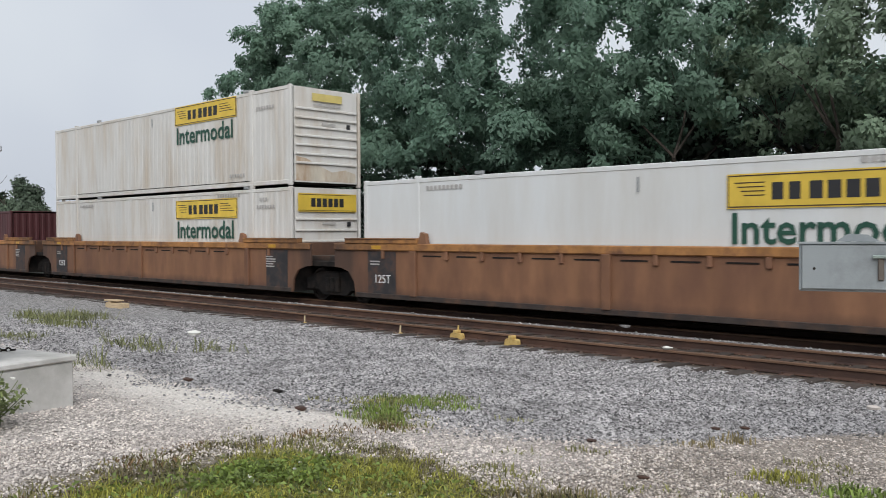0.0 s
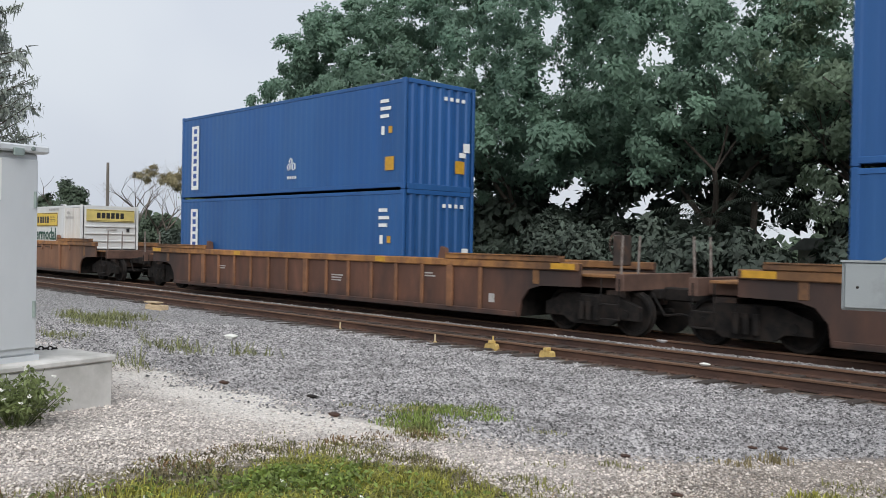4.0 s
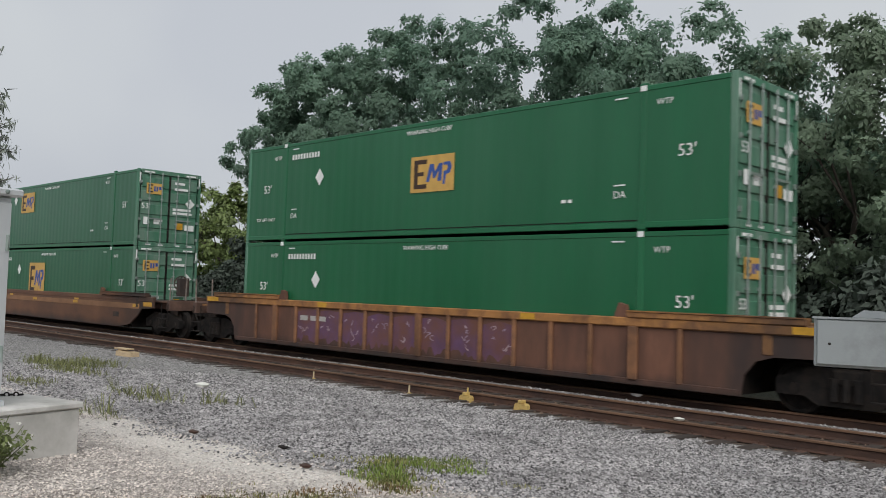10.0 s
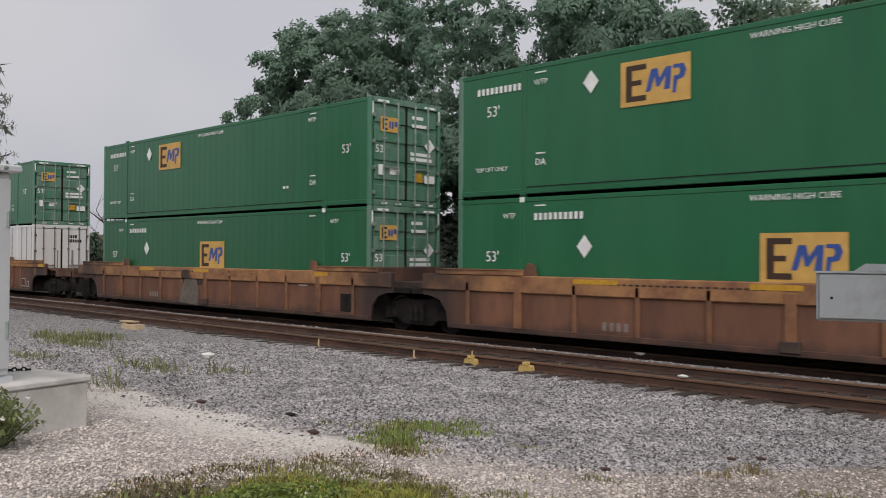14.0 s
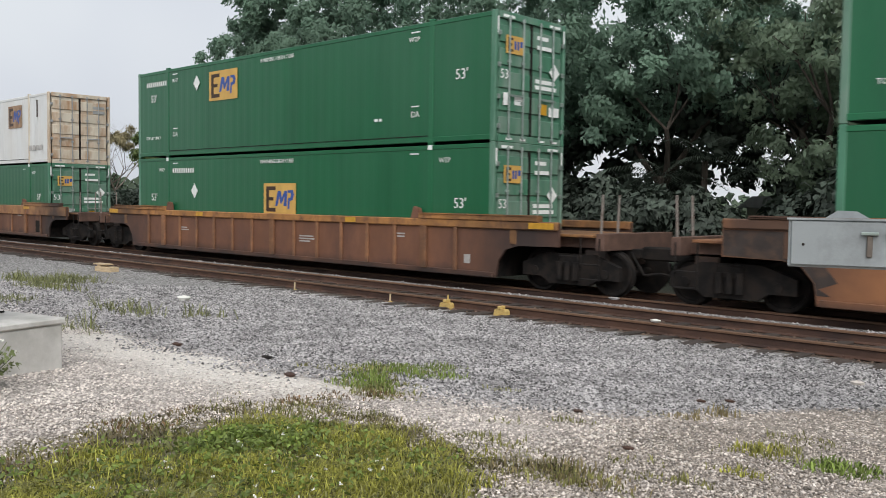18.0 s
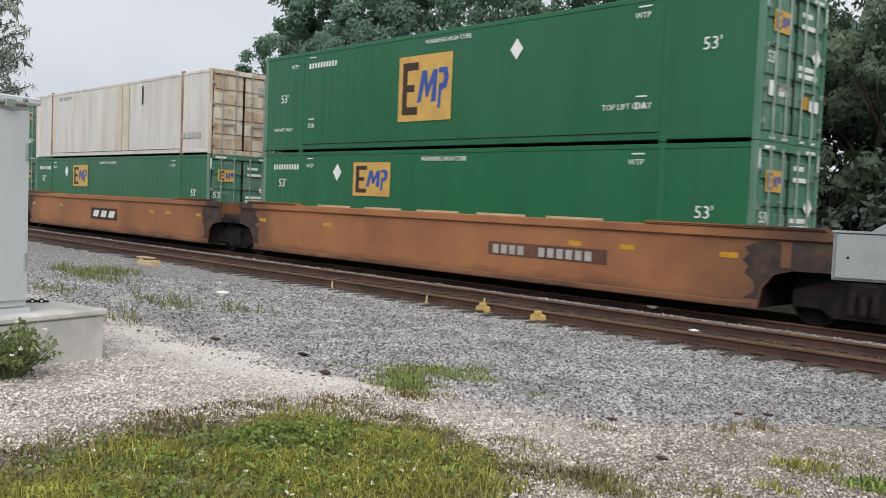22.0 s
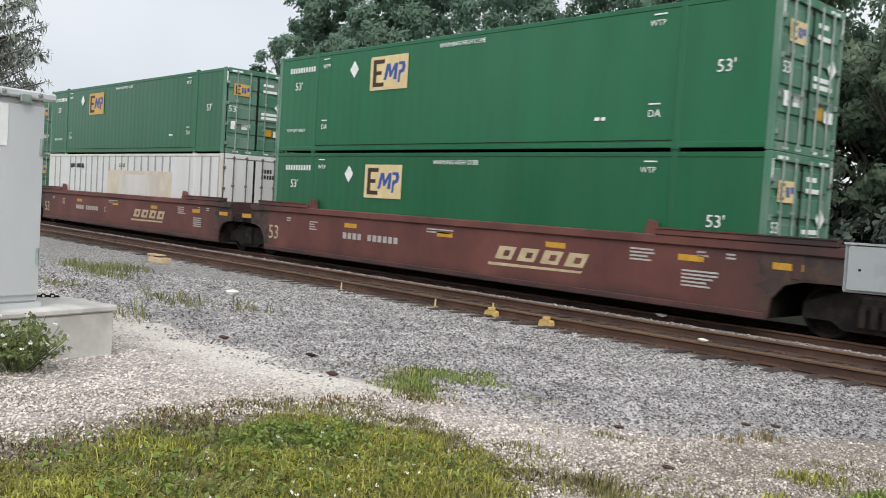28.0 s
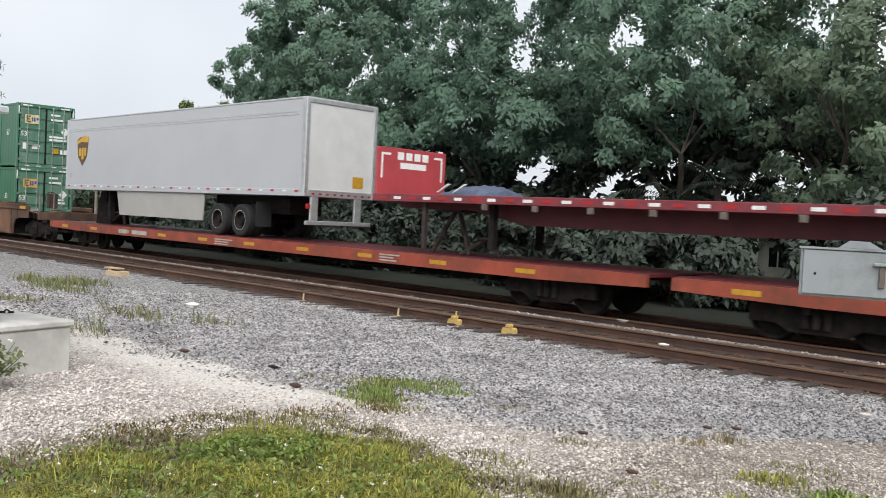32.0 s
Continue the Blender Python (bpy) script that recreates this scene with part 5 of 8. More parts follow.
flower_bush(-7.85, 2.5, 1, 0.44)
flower_bush(-7.62, 1.85, 2, 0.4)
rngf = np.random.default_rng(8)
wr, wa = np.sqrt(rngf.random(900)), rngf.uniform(0, 2 * np.pi, 900)
wx, wy = -4.86 + 0.3 * wr * np.cos(wa), 3.3 + 0.5 * wr * np.sin(wa)
wx[380:], wy[380:] = rngf.uniform(-5.3, -3.6, 520), rngf.uniform(1.7, 4.1, 520)
wv, wf = rosettes(np.stack([wx, wy, ground_z(wx, wy) + rngf.uniform(0.01, 0.1, 900)], 1), rngf, 0.045, 0.012, 4)
tagged(new("lawn_clump", cloud_mesh("lawn_clump", wv, wf, BROADLEAF)), "dark green broad-leaved weeds clumped in the lawn", "weeds", kind="stuff")
fx, fy = rngf.uniform(-5.2, -3.4, 30), rngf.uniform(2.0, 3.7, 30)
fv, ff = rosettes(np.stack([fx, fy, ground_z(fx, fy) + 0.08], 1), rngf, 0.014, 0.006, 7, 0)
tagged(new("lawn_flowers", cloud_mesh("lawn_flowers", fv, ff, PETAL)), "tiny white flowers in the grass", "flowers", kind="stuff")


# ---- far things ----
pole = thing("utility_pole", "plain grey timber utility pole", "utility pole", m=pose(-72, 30, -0.2))
part("post", Shape().rod((0, 0, -0.2), (0, 0, 8.1), 0.17, 0.11, 10), POLE_WOOD, pole)


def shed():
    ob = thing("pale_house", "pale low house behind the trees", "house", m=pose(-16.4, 36, -0.2))
    part("wall", Shape().box(-0.2, 4.2, 0, 5, 0, 2.0), WALL_PALE, ob)
    part("roof", Shape().prism([(-0.5, 2.0), (4.5, 2.0), (3.8, 2.5), (0.2, 2.5)], -0.4, 5.4), GREY_RIB, ob)
    for k in (1, 2):
        w = part("window", Shape().box(-1.3 + 1.6 * k, -0.5 + 1.6 * k, -0.02, 0.02, 0.7, 1.5), DARK_OPENING, ob)
        for a in (-1.36, -0.94, -0.5):
            part("window_frame", Shape().box(a + 1.6 * k, a + 0.06 + 1.6 * k, -0.05, -0.021, 0.65, 1.55), WALL_PALE, w, "pale window bar")


shed()


def far_woods():
    rng = np.random.default_rng(31)
    n = 5200
    a = np.radians(rng.uniform(-180, 180, n))
    # unseen nearer row behind the camera, added to darken what the container walls reflect
    back = np.cos(a) < -0.15
    r = np.where(back, rng.uniform(38, 55, n), rng.uniform(110, 150, n))
    h = np.where(back, 4.6 + 1.2 * np.sin(11 * a), 4.5 + 1.5 * np.sin(9 * a) + np.sin(23 * a))
    c = np.stack([-r * np.sin(a), r * np.cos(a), rng.uniform(0, 1, n) ** np.where(back, 1.0, 1.6) * h], 1)
    v, f = rosettes(c, rng, 1.6, 0.7, 8)
    tagged(new("far_woods", cloud_mesh("far_woods", v, f, LEAF_FAR)), "distant low line of trees, with an unseen nearer row added behind the camera", "woods", kind="stuff")


far_woods()


# ---- the train: every thing is built at its place along the train, x from its left end, y from the track's middle ----
MOVING = []    # thing, metres along the train, height
WHEELS = []    # wheelset, metres along the train, its place in its bogie, radius
HALF = 1.295   # half the width of a container


def place(ob, u, z):
    ob.matrix_basis = pose(u - run(0), TRACK_Y, z)
    MOVING.append((ob, u, z))
    return ob


def corrugated(length, z0, z1, y, pitch, depth, side):
    """A corrugated wall along x; side is -1 for the near wall, 1 for the far one."""
    s = Shape()
    n = max(1, int(round(length / pitch)))
    p = length / n
    xs, ys = [], []
    for i in range(n):
        for f, d in ((0.0, 0), (0.34, 0), (0.5, depth), (0.84, depth)):
            xs.append(i * p + f * p)
            ys.append(y - side * d)
    xs.append(length)
    ys.append(y)
    verts = [(x, w, z0) for x, w in zip(xs, ys)] + [(x, w, z1) for x, w in zip(xs, ys)]
    k = len(xs)
    return s.add(verts, [(i, i + 1, i + 1 + k, i + k) for i in range(k - 1)])


def container_frame(ob, L, H, material, rail_mat=None, end_mat=None):
    rail_mat = rail_mat or material
    for sgn in (-1, 1):
        y0, y1 = sorted((sgn * HALF, sgn * (HALF - 0.09)))
        part("top_rail", Shape().box(0.0, L, y0, y1, H - 0.13, H - 0.025, 0.012), rail_mat, ob)
        part("bottom_rail", Shape().box(0.0, L, y0, y1, 0.045, 0.165, 0.012), rail_mat, ob)
        for x in (0.0, L - 0.14):
            part("corner_post", Shape().box(x - (0.002 if x == 0 else -0.002), x + 0.14 + (0.002 if x else -0.002), y0 - 0.002, y1 + 0.002, 0.0, H, 0.015), end_mat or rail_mat, ob)
    part("roof", Shape().box(0.1, L - 0.1, -HALF + 0.08, HALF - 0.08, H - 0.05, H - 0.02), material, ob)
    part("floor", Shape().box(0.1, L - 0.1, -HALF + 0.08, HALF - 0.08, 0.05, 0.12), GRIME, ob)


def lift_posts(ob, L, H, material, inset=1.98):
    """The posts and castings at the forty-foot marks of a long container."""
    for x in (inset, L - inset):
        part("lift_post", Shape().box(x - 0.07, x + 0.07, -HALF - 0.004, -HALF + 0.05, 0.0, H, 0.01), material, ob)
        part("casting", Shape().box(x - 0.09, x + 0.09, -HALF - 0.008, -HALF + 0.08, H - 0.02, H + 0.03, 0.01), material, ob)
        part("casting", Shape().box(x - 0.09, x + 0.09, -HALF - 0.008, -HALF + 0.08, -0.012, 0.11, 0.01), material, ob)
    part("lashing_slot", Shape().box(inset + 0.1, L - inset - 0.1, -HALF - 0.003, -HALF + 0.01, 0.19, 0.205), GRIME, ob)


def door_end(ob, L, H, material, rod_mat, frame_mat, flat=False):
    part("end_sill", Shape().box(L - 0.08, L + 0.004, -HALF + 0.14, HALF - 0.14, 0.0, 0.16, 0.01), frame_mat, ob)
    part("end_header", Shape().box(L - 0.08, L + 0.004, -HALF + 0.14, HALF - 0.14, H - 0.16, H, 0.01), frame_mat, ob)
    for k, (a, b) in enumerate(((-HALF + 0.15, -0.015), (0.015, HALF - 0.15))):
        d = part("door", Shape().box(L - 0.07, L - 0.05, a, b, 0.17, H - 0.17), material, ob)
        zs = [0.18, H - 0.06] if flat else np.linspace(0.18, H - 0.18, 6)
        for z0, z1 in zip(zs[:-1], zs[1:]):
            part("door_panel", Shape().box(L - 0.05, L - 0.018, a + 0.02, b - 0.02, z0 + 0.01, z1 - 0.12, 0.014), material, d)
        for f in (0.28, 0.72) if k == 0 else (0.25, 0.68):
            y = a + (b - a) * f
            rod = part("lock_rod", Shape().rod((L + 0.02, y, 0.08), (L + 0.02, y, H - 0.08), 0.022, seg=8), rod_mat, d)
            for z in (0.12, 0.9, 1.8, H - 0.14):
                part("rod_bracket", Shape().box(L - 0.03, L + 0.03, y - 0.05, y + 0.05, z - 0.03, z + 0.03), rod_mat, d)
        part("door_handle", Shape().box(L + 0.03, L + 0.05, a + 0.3, b - 0.3, 1.02, 1.07), rod_mat, d)
        part("gasket", Shape().box(L - 0.05, L - 0.012, b - 0.02 if k == 0 else a - 0.012, b + 0.012 if k == 0 else a + 0.02, 0.18, H - 0.18), GRIME, d)
    for sgn in (-1, 1):
        for z in (0.35, 1.0, 1.7, 2.4):
            part("hinge", Shape().box(L - 0.01, L + 0.025, sgn * (HALF - 0.12) - 0.05, sgn * (HALF - 0.12) + 0.05, z - 0.05, z + 0.05), rod_mat, ob)


def closed_end(ob, L, H, material, pitch=0.3, x=None):
    """A plain corrugated end wall."""
    s = corrugated(2 * HALF - 0.28, 0.15, H - 0.11, 0, pitch, 0.04, -1)
    s.v = [((L if x is None else x) - 0.05 + (w if x is None else -w), u - HALF + 0.14, z) for u, w, z in s.v]
    part("end_wall", s, material, ob)


def id_bars(ob, x, z, widths, h, y, material, gap=0.12):
    for w in widths:
        plate_side(ob, "marking", x, x + w, z, z + h, y, material)
        x += w + gap


def emp_logo(parent, x0, x1, z0, z1, y, panel):
    p = plate_side(parent, "logo_panel", x0, x1, z0, z1, y, panel)
    w, h = x1 - x0, z1 - z0
    s = Shape().box(x0 + 0.08 * w, x0 + 0.17 * w, y - 0.008, y - 0.005, z0 + 0.1 * h, z0 + 0.9 * h)
    s.box(x0 + 0.171 * w, x0 + 0.38 * w, y - 0.008, y - 0.005, z0 + 0.1 * h, z0 + 0.22 * h).box(x0 + 0.171 * w, x0 + 0.38 * w, y - 0.008, y - 0.005, z0 + 0.78 * h, z0 + 0.9 * h)
    s.box(x0 + 0.171 * w, x0 + 0.31 * w, y - 0.008, y - 0.005, z0 + 0.45 * h, z0 + 0.56 * h)
    part("logo_shape", s, BROWN_PRINT, p)
    b = Shape().prism([(x0 + a * w, z0 + c * h) for a, c in ((0.37, 0.28), (0.44, 0.28), (0.5, 0.58), (0.53, 0.36), (0.57, 0.36), (0.66, 0.58), (0.63, 0.28), (0.72, 0.28), (0.74, 0.76), (0.66, 0.76), (0.57, 0.54), (0.54, 0.76), (0.45, 0.76))], y - 0.008, y - 0.005)
    b.prism([(x0 + a * w, z0 + c * h) for a, c in ((0.75, 0.18), (0.8, 0.18), (0.82, 0.44), (0.91, 0.48), (0.945, 0.64), (0.91, 0.78), (0.76, 0.78), (0.76, 0.7), (0.84, 0.7), (0.86, 0.63), (0.84, 0.55), (0.77, 0.54))], y - 0.008, y - 0.005)
    part("logo_shape", b, BLUE_PRINT, p)


def emp_logo_end(parent, y0, y1, z0, z1, x, panel):
    p = plate_end(parent, "logo_panel", y0, y1, z0, z1, x, panel)
    w, h = y1 - y0, z1 - z0
    part("logo_shape", Shape().box(x + 0.005, x + 0.008, y0 + 0.1 * w, y0 + 0.2 * w, z0 + 0.12 * h, z0 + 0.88 * h).box(x + 0.005, x + 0.008, y0 + 0.201 * w, y0 + 0.38 * w, z0 + 0.12 * h, z0 + 0.25 * h)
         .box(x + 0.005, x + 0.008, y0 + 0.201 * w, y0 + 0.38 * w, z0 + 0.75 * h, z0 + 0.88 * h).box(x + 0.005, x + 0.008, y0 + 0.201 * w, y0 + 0.33 * w, z0 + 0.44 * h, z0 + 0.56 * h), BROWN_PRINT, p)
    part("logo_shape", Shape().box(x + 0.005, x + 0.008, y0 + 0.45 * w, y0 + 0.55 * w, z0 + 0.25 * h, z0 + 0.72 * h).box(x + 0.005, x + 0.008, y0 + 0.6 * w, y0 + 0.7 * w, z0 + 0.25 * h, z0 + 0.72 * h)
         .box(x + 0.005, x + 0.008, y0 + 0.76 * w, y0 + 0.9 * w, z0 + 0.42 * h, z0 + 0.74 * h), BLUE_PRINT, p)


def diamond_side(ob, x, z, r, y):
    part("placard", Shape().prism([(x - r * 0.8, z), (x, z - r), (x + r * 0.8, z), (x, z + r)], y - 0.004, y), WHITE_PRINT, ob, "white diamond placard")


def diamond_end(ob, y, z, r, x):
    part("placard", Shape().add([(x, y - r, z), (x, y, z - r), (x, y + r, z), (x, y, z + r), (x + 0.004, y - r, z), (x + 0.004, y, z - r), (x + 0.004, y + r, z), (x + 0.004, y, z + r)],
         [(3, 2, 1, 0), (4, 5, 6, 7), (0, 1, 5, 4), (1, 2, 6, 5), (2, 3, 7, 6), (3, 0, 4, 7)]), WHITE_PRINT, ob, "white diamond placard")


def green_container(logo, panel, style="a"):
    """A 53-foot green domestic container. logo: the panel's place on the side, or None. style b: closed end towards +x."""
    L, H, y = 16.15, 2.89, -HALF - 0.006
    ob = thing("green_container", "green 53-foot steel intermodal container" + (" with square logo panel" if logo else " without a logo panel"), "shipping container", "green containers on the train")
    container_frame(ob, L, H, GREEN, GREEN, GREEN_DOOR)
    for sgn in (-1, 1):
        part("side_wall", corrugated(L, 0.15, H - 0.11, sgn * (HALF - 0.012), 0.36, 0.0025, sgn), GREEN, ob)
    lift_posts(ob, L, H, GREEN)
    if style == "b":
        closed_end(ob, L, H, GREEN_DOOR)
        closed_end(ob, L, H, GREEN, x=0.1)
        for z in (0.5, 0.85, 1.2, 1.55, 1.9):
            part("end_rib", Shape().box(L - 0.05, L + 0.01, -HALF + 0.3, HALF - 0.3, z, z + 0.1, 0.01), GREEN_DOOR, ob)
        emp_logo_end(ob, -0.5, 0.1, 2.15, 2.55, L + 0.012, PALE_LOGO)
        diamond_end(ob, -0.75, 1.85, 0.2, L + 0.012)
        plate_end(ob, "sticker", 0.15, 0.75, 0.6, 0.85, L + 0.016, WHITE_PRINT)
    else:
        door_end(ob, L, H, GREEN_DOOR, GALV, GREEN_DOOR)
        closed_end(ob, L, H, GREEN, x=0.1)
        e = L + 0.006
        emp_logo_end(ob, -0.95, -0.3, 1.98, 2.38, e, panel)
        diamond_end(ob, 0.85, 1.72, 0.2, e)
        plate_end(ob, "sticker", 0.28, 0.58, 0.7, 0.95, e, YELLOW_MARK, label="yellow hazard sticker")
        plate_end(ob, "sticker", 0.66, 1.05, 0.68, 0.9, e, WHITE_PRINT)
        plate_end(ob, "sticker", -1.02, -0.86, 0.82, 1.1, e, WHITE_PRINT)
        print_end(ob, "lettering", L + 0.002, -0.95, 1.5, text_mesh("53'", 0.3, WHITE_PRINT))
        for a, b, z in ((0.2, 0.62, 2.42), (0.2, 0.75, 2.2), (0.15, 0.9, 1.42), (0.15, 0.95, 1.28), (-0.6, -0.25, 0.95), (-0.6, -0.3, 0.85)):
            plate_end(ob, "marking", a, b, z, z + 0.09, L - 0.014, WHITE_PRINT)
        for a in (-1.05, 0.65):
            plate_end(ob, "corner_mark", a, a + 0.4, H - 0.13, H - 0.07, L + 0.005, WHITE_PRINT)
        for a in (-1.24, 1.19):
            plate_end(ob, "corner_mark", a, a + 0.05, H - 0.5, H - 0.14, L + 0.003, WHITE_PRINT)
        for a in (-0.9, -0.4, 0.3, 0.8):
            plate_end(ob, "corner_mark", a, a + 0.2, 0.05, 0.1, L + 0.005, WHITE_PRINT)
    big = text_mesh("53'", 0.42, WHITE_PRINT)
    if style == "b":
        print_side(ob, "lettering", 15.05, 1.6, y, big)
        print_side(ob, "lettering", 1.0, 1.55, y, text_mesh("53'", 0.3, WHITE_PRINT))
        id_bars(ob, 14.5, 2.42, (0.11,) * 8, 0.14, y, WHITE_PRINT, 0.05)
        diamond_side(ob, 12.3, 2.25, 0.24, y)
        print_side(ob, "lettering", 13.62, 2.52, y, text_mesh("WTP", 0.17, WHITE_PRINT))
    else:
        low = style in "dc"
        print_side(ob, "lettering", 1.1 if style != "q" else 1.31, 1.55 if low else 1.68 if style in "hu" else 1.95, y, text_mesh("53'", 0.34, WHITE_PRINT))
        print_side(ob, "lettering", 15.15, 1.98 if style == "q" else 1.8 if style == "c" else (1.5 if style == "d" else 1.55), y, text_mesh("53'", 0.34, WHITE_PRINT))
        id_bars(ob, 2.32 if low else 0.62, 2.36, (0.08,) * 10, 0.15, y, WHITE_PRINT, 0.055)
        dx, dz = (4.7, 1.95) if logo == E_LOGO else {"c": (10.3, 2.16), "q": (11.46, 2.14), "d": (3.66, 1.78), "h": (4.14, 2.22)}.get(style, (3.8, 2.28))
        diamond_side(ob, dx, dz, 0.24, y)
        print_side(ob, "lettering", 1.6 if low else 2.48, 2.46, y, text_mesh("WTP", 0.17, WHITE_PRINT))
        print_side(ob, "lettering", 14.65 if style == "d" else 13.6, 2.5, y, text_mesh("WTP", 0.17, WHITE_PRINT))
        if style == "d":
            for x in (1.98, 14.17):
                plate_side(ob, "casting_mark", x - 0.07, x + 0.07, H - 0.13, H - 0.02, y - 0.003, WHITE_PRINT)
    for x in (2.48, 13.65):
        print_side(ob, "lettering", x, 0.72, y, text_mesh("DA", 0.21, WHITE_PRINT))
        plate_side(ob, "marking", x - 0.13, x + 0.13, 0.9, 0.93, y, WHITE_PRINT)
        plate_side(ob, "marking", x - 0.15, x + 0.15, 2.66, 2.69, y, WHITE_PRINT)
    print_side(ob, "lettering", 8.05, 2.62, y, text_mesh("WARNING HIGH CUBE", 0.155, WHITE_PRINT))
    print_side(ob, "lettering", 1.05, 0.64, y, text_mesh("TOP LIFT ONLY", 0.14, WHITE_PRINT))
    if style in "bc":
        print_side(ob, "lettering", 13.3 if style == "c" else 14.95, 0.72, y, text_mesh("TOP LIFT ONLY", 0.17, WHITE_PRINT))
    else:
        id_bars(ob, 12.2, 0.62, (0.12, 0.1), 0.07, y, WHITE_PRINT, 0.05)
    if logo:
        emp_logo(ob, *logo, y, panel)
    return ob


def blue_container(doors):
    """A 40-foot blue container; doors: its door end is towards +x."""
    L, H, y = 12.19, 2.89, -HALF - 0.006
    ob = thing("blue_container", "blue 40-foot steel shipping container with white side panel", "shipping container", "blue containers on the train")
    container_frame(ob, L, H, BLUE)
    for sgn in (-1, 1):
        part("side_wall", corrugated(L, 0.15, H - 0.11, sgn * (HALF - 0.01), 0.28, 0.006, sgn), BLUE, ob)
    if doors:
        door_end(ob, L, H, BLUE, GALV, BLUE)
        for a, b, z, h, m in ((-1.0, -0.5, 2.15, 0.18, WHITE_PRINT), (-0.7, -0.5, 1.8, 0.14, WHITE_PRINT), (0.4, 1.0, 0.5, 0.3, YELLOW_MARK), (-0.9, -0.75, 0.6, 0.3, WHITE_PRINT),
                              (0.2, 0.45, 2.2, 0.08, WHITE_PRINT), (0.2, 0.8, 2.0, 0.07, WHITE_PRINT), (0.2, 0.7, 1.8, 0.07, WHITE_PRINT), (0.2, 0.75, 1.55, 0.07, WHITE_PRINT), (0.2, 0.7, 1.35, 0.07, WHITE_PRINT)):
            plate_end(ob, "sticker", a, b, z, z + h, L + 0.002, m)
    else:
        closed_end(ob, L, H, BLUE, 0.34)
        part("end_header", Shape().box(L - 0.06, L, -HALF + 0.14, HALF - 0.14, H - 0.12, H, 0.01), BLUE, ob)
        part("end_sill", Shape().box(L - 0.06, L, -HALF + 0.14, HALF - 0.14, 0, 0.16, 0.01), BLUE, ob)
        plate_end(ob, "sticker", 0.55, 0.9, 0.5, 0.85, L - 0.004, YELLOW_MARK)
        lg = plate_end(ob, "logo_shape", 0.85, 1.1, 1.1, 1.35, L - 0.004, WHITE_PRINT)
        plate_end(lg, "logo_shape", 0.7, 0.95, 0.95, 1.08, L - 0.004, WHITE_PRINT)
        for k in range(4):
            plate_end(ob, "marking", 0.1 + 0.22 * k, 0.22 + 0.22 * k, 2.45, 2.55, L - 0.004, WHITE_PRINT)
    closed_end(ob, L, H, BLUE, x=0.1)
    p = plate_side(ob, "name_panel", 0.76, 1.26, 0.3, 2.52, y, WHITE_PRINT, label="tall white name panel")
    for k in range(8):
        part("panel_mark", Shape().box(0.9, 1.12, y - 0.008, y - 0.005, 2.26 - 0.26 * k, 2.42 - 0.26 * k), BLUE_PRINT, p)
    for k, (cx, cz, r) in enumerate(((6.98, 0.98, 0.11), (6.88, 0.8, 0.11), (7.13, 0.82, 0.13))):
        pts = [(cx + r * (1 if q % 2 else 0.78) * math.cos(math.pi * q / 5), cz + r * (1 if q % 2 else 0.78) * math.sin(math.pi * q / 5)) for q in range(10)]
        lg = part("logo_shape", Shape().prism(pts, y - 0.004, y), WHITE_PRINT, ob, "white round logo shape")
        part("logo_gap", Shape().box(cx - 0.03, cx + 0.03, y - 0.008, y - 0.005, cz - 0.6 * r, cz + 0.6 * r), BLUE_PRINT, lg)
    for k in range(4):
        plate_side(ob, "marking", 6.8 + 0.13 * k, 6.88 + 0.13 * k, 0.44, 0.53, y, WHITE_PRINT)
    plate_side(ob, "sticker", 11.43, 11.79, 0.5, 0.86, y, YELLOW_MARK, label="yellow sticker")
    for k in range(3):
        plate_side(ob, "marking", 11.2, 11.55 + 0.08 * (k == 1), 2.3 - 0.2 * k, 2.39 - 0.2 * k, y, WHITE_PRINT)
    plate_side(ob, "sticker", 11.25, 11.38, 1.45, 1.68, y, WHITE_PRINT)
    plate_side(ob, "sticker", 11.55, 11.7, 1.48, 1.66, y, YELLOW_MARK)
    return ob


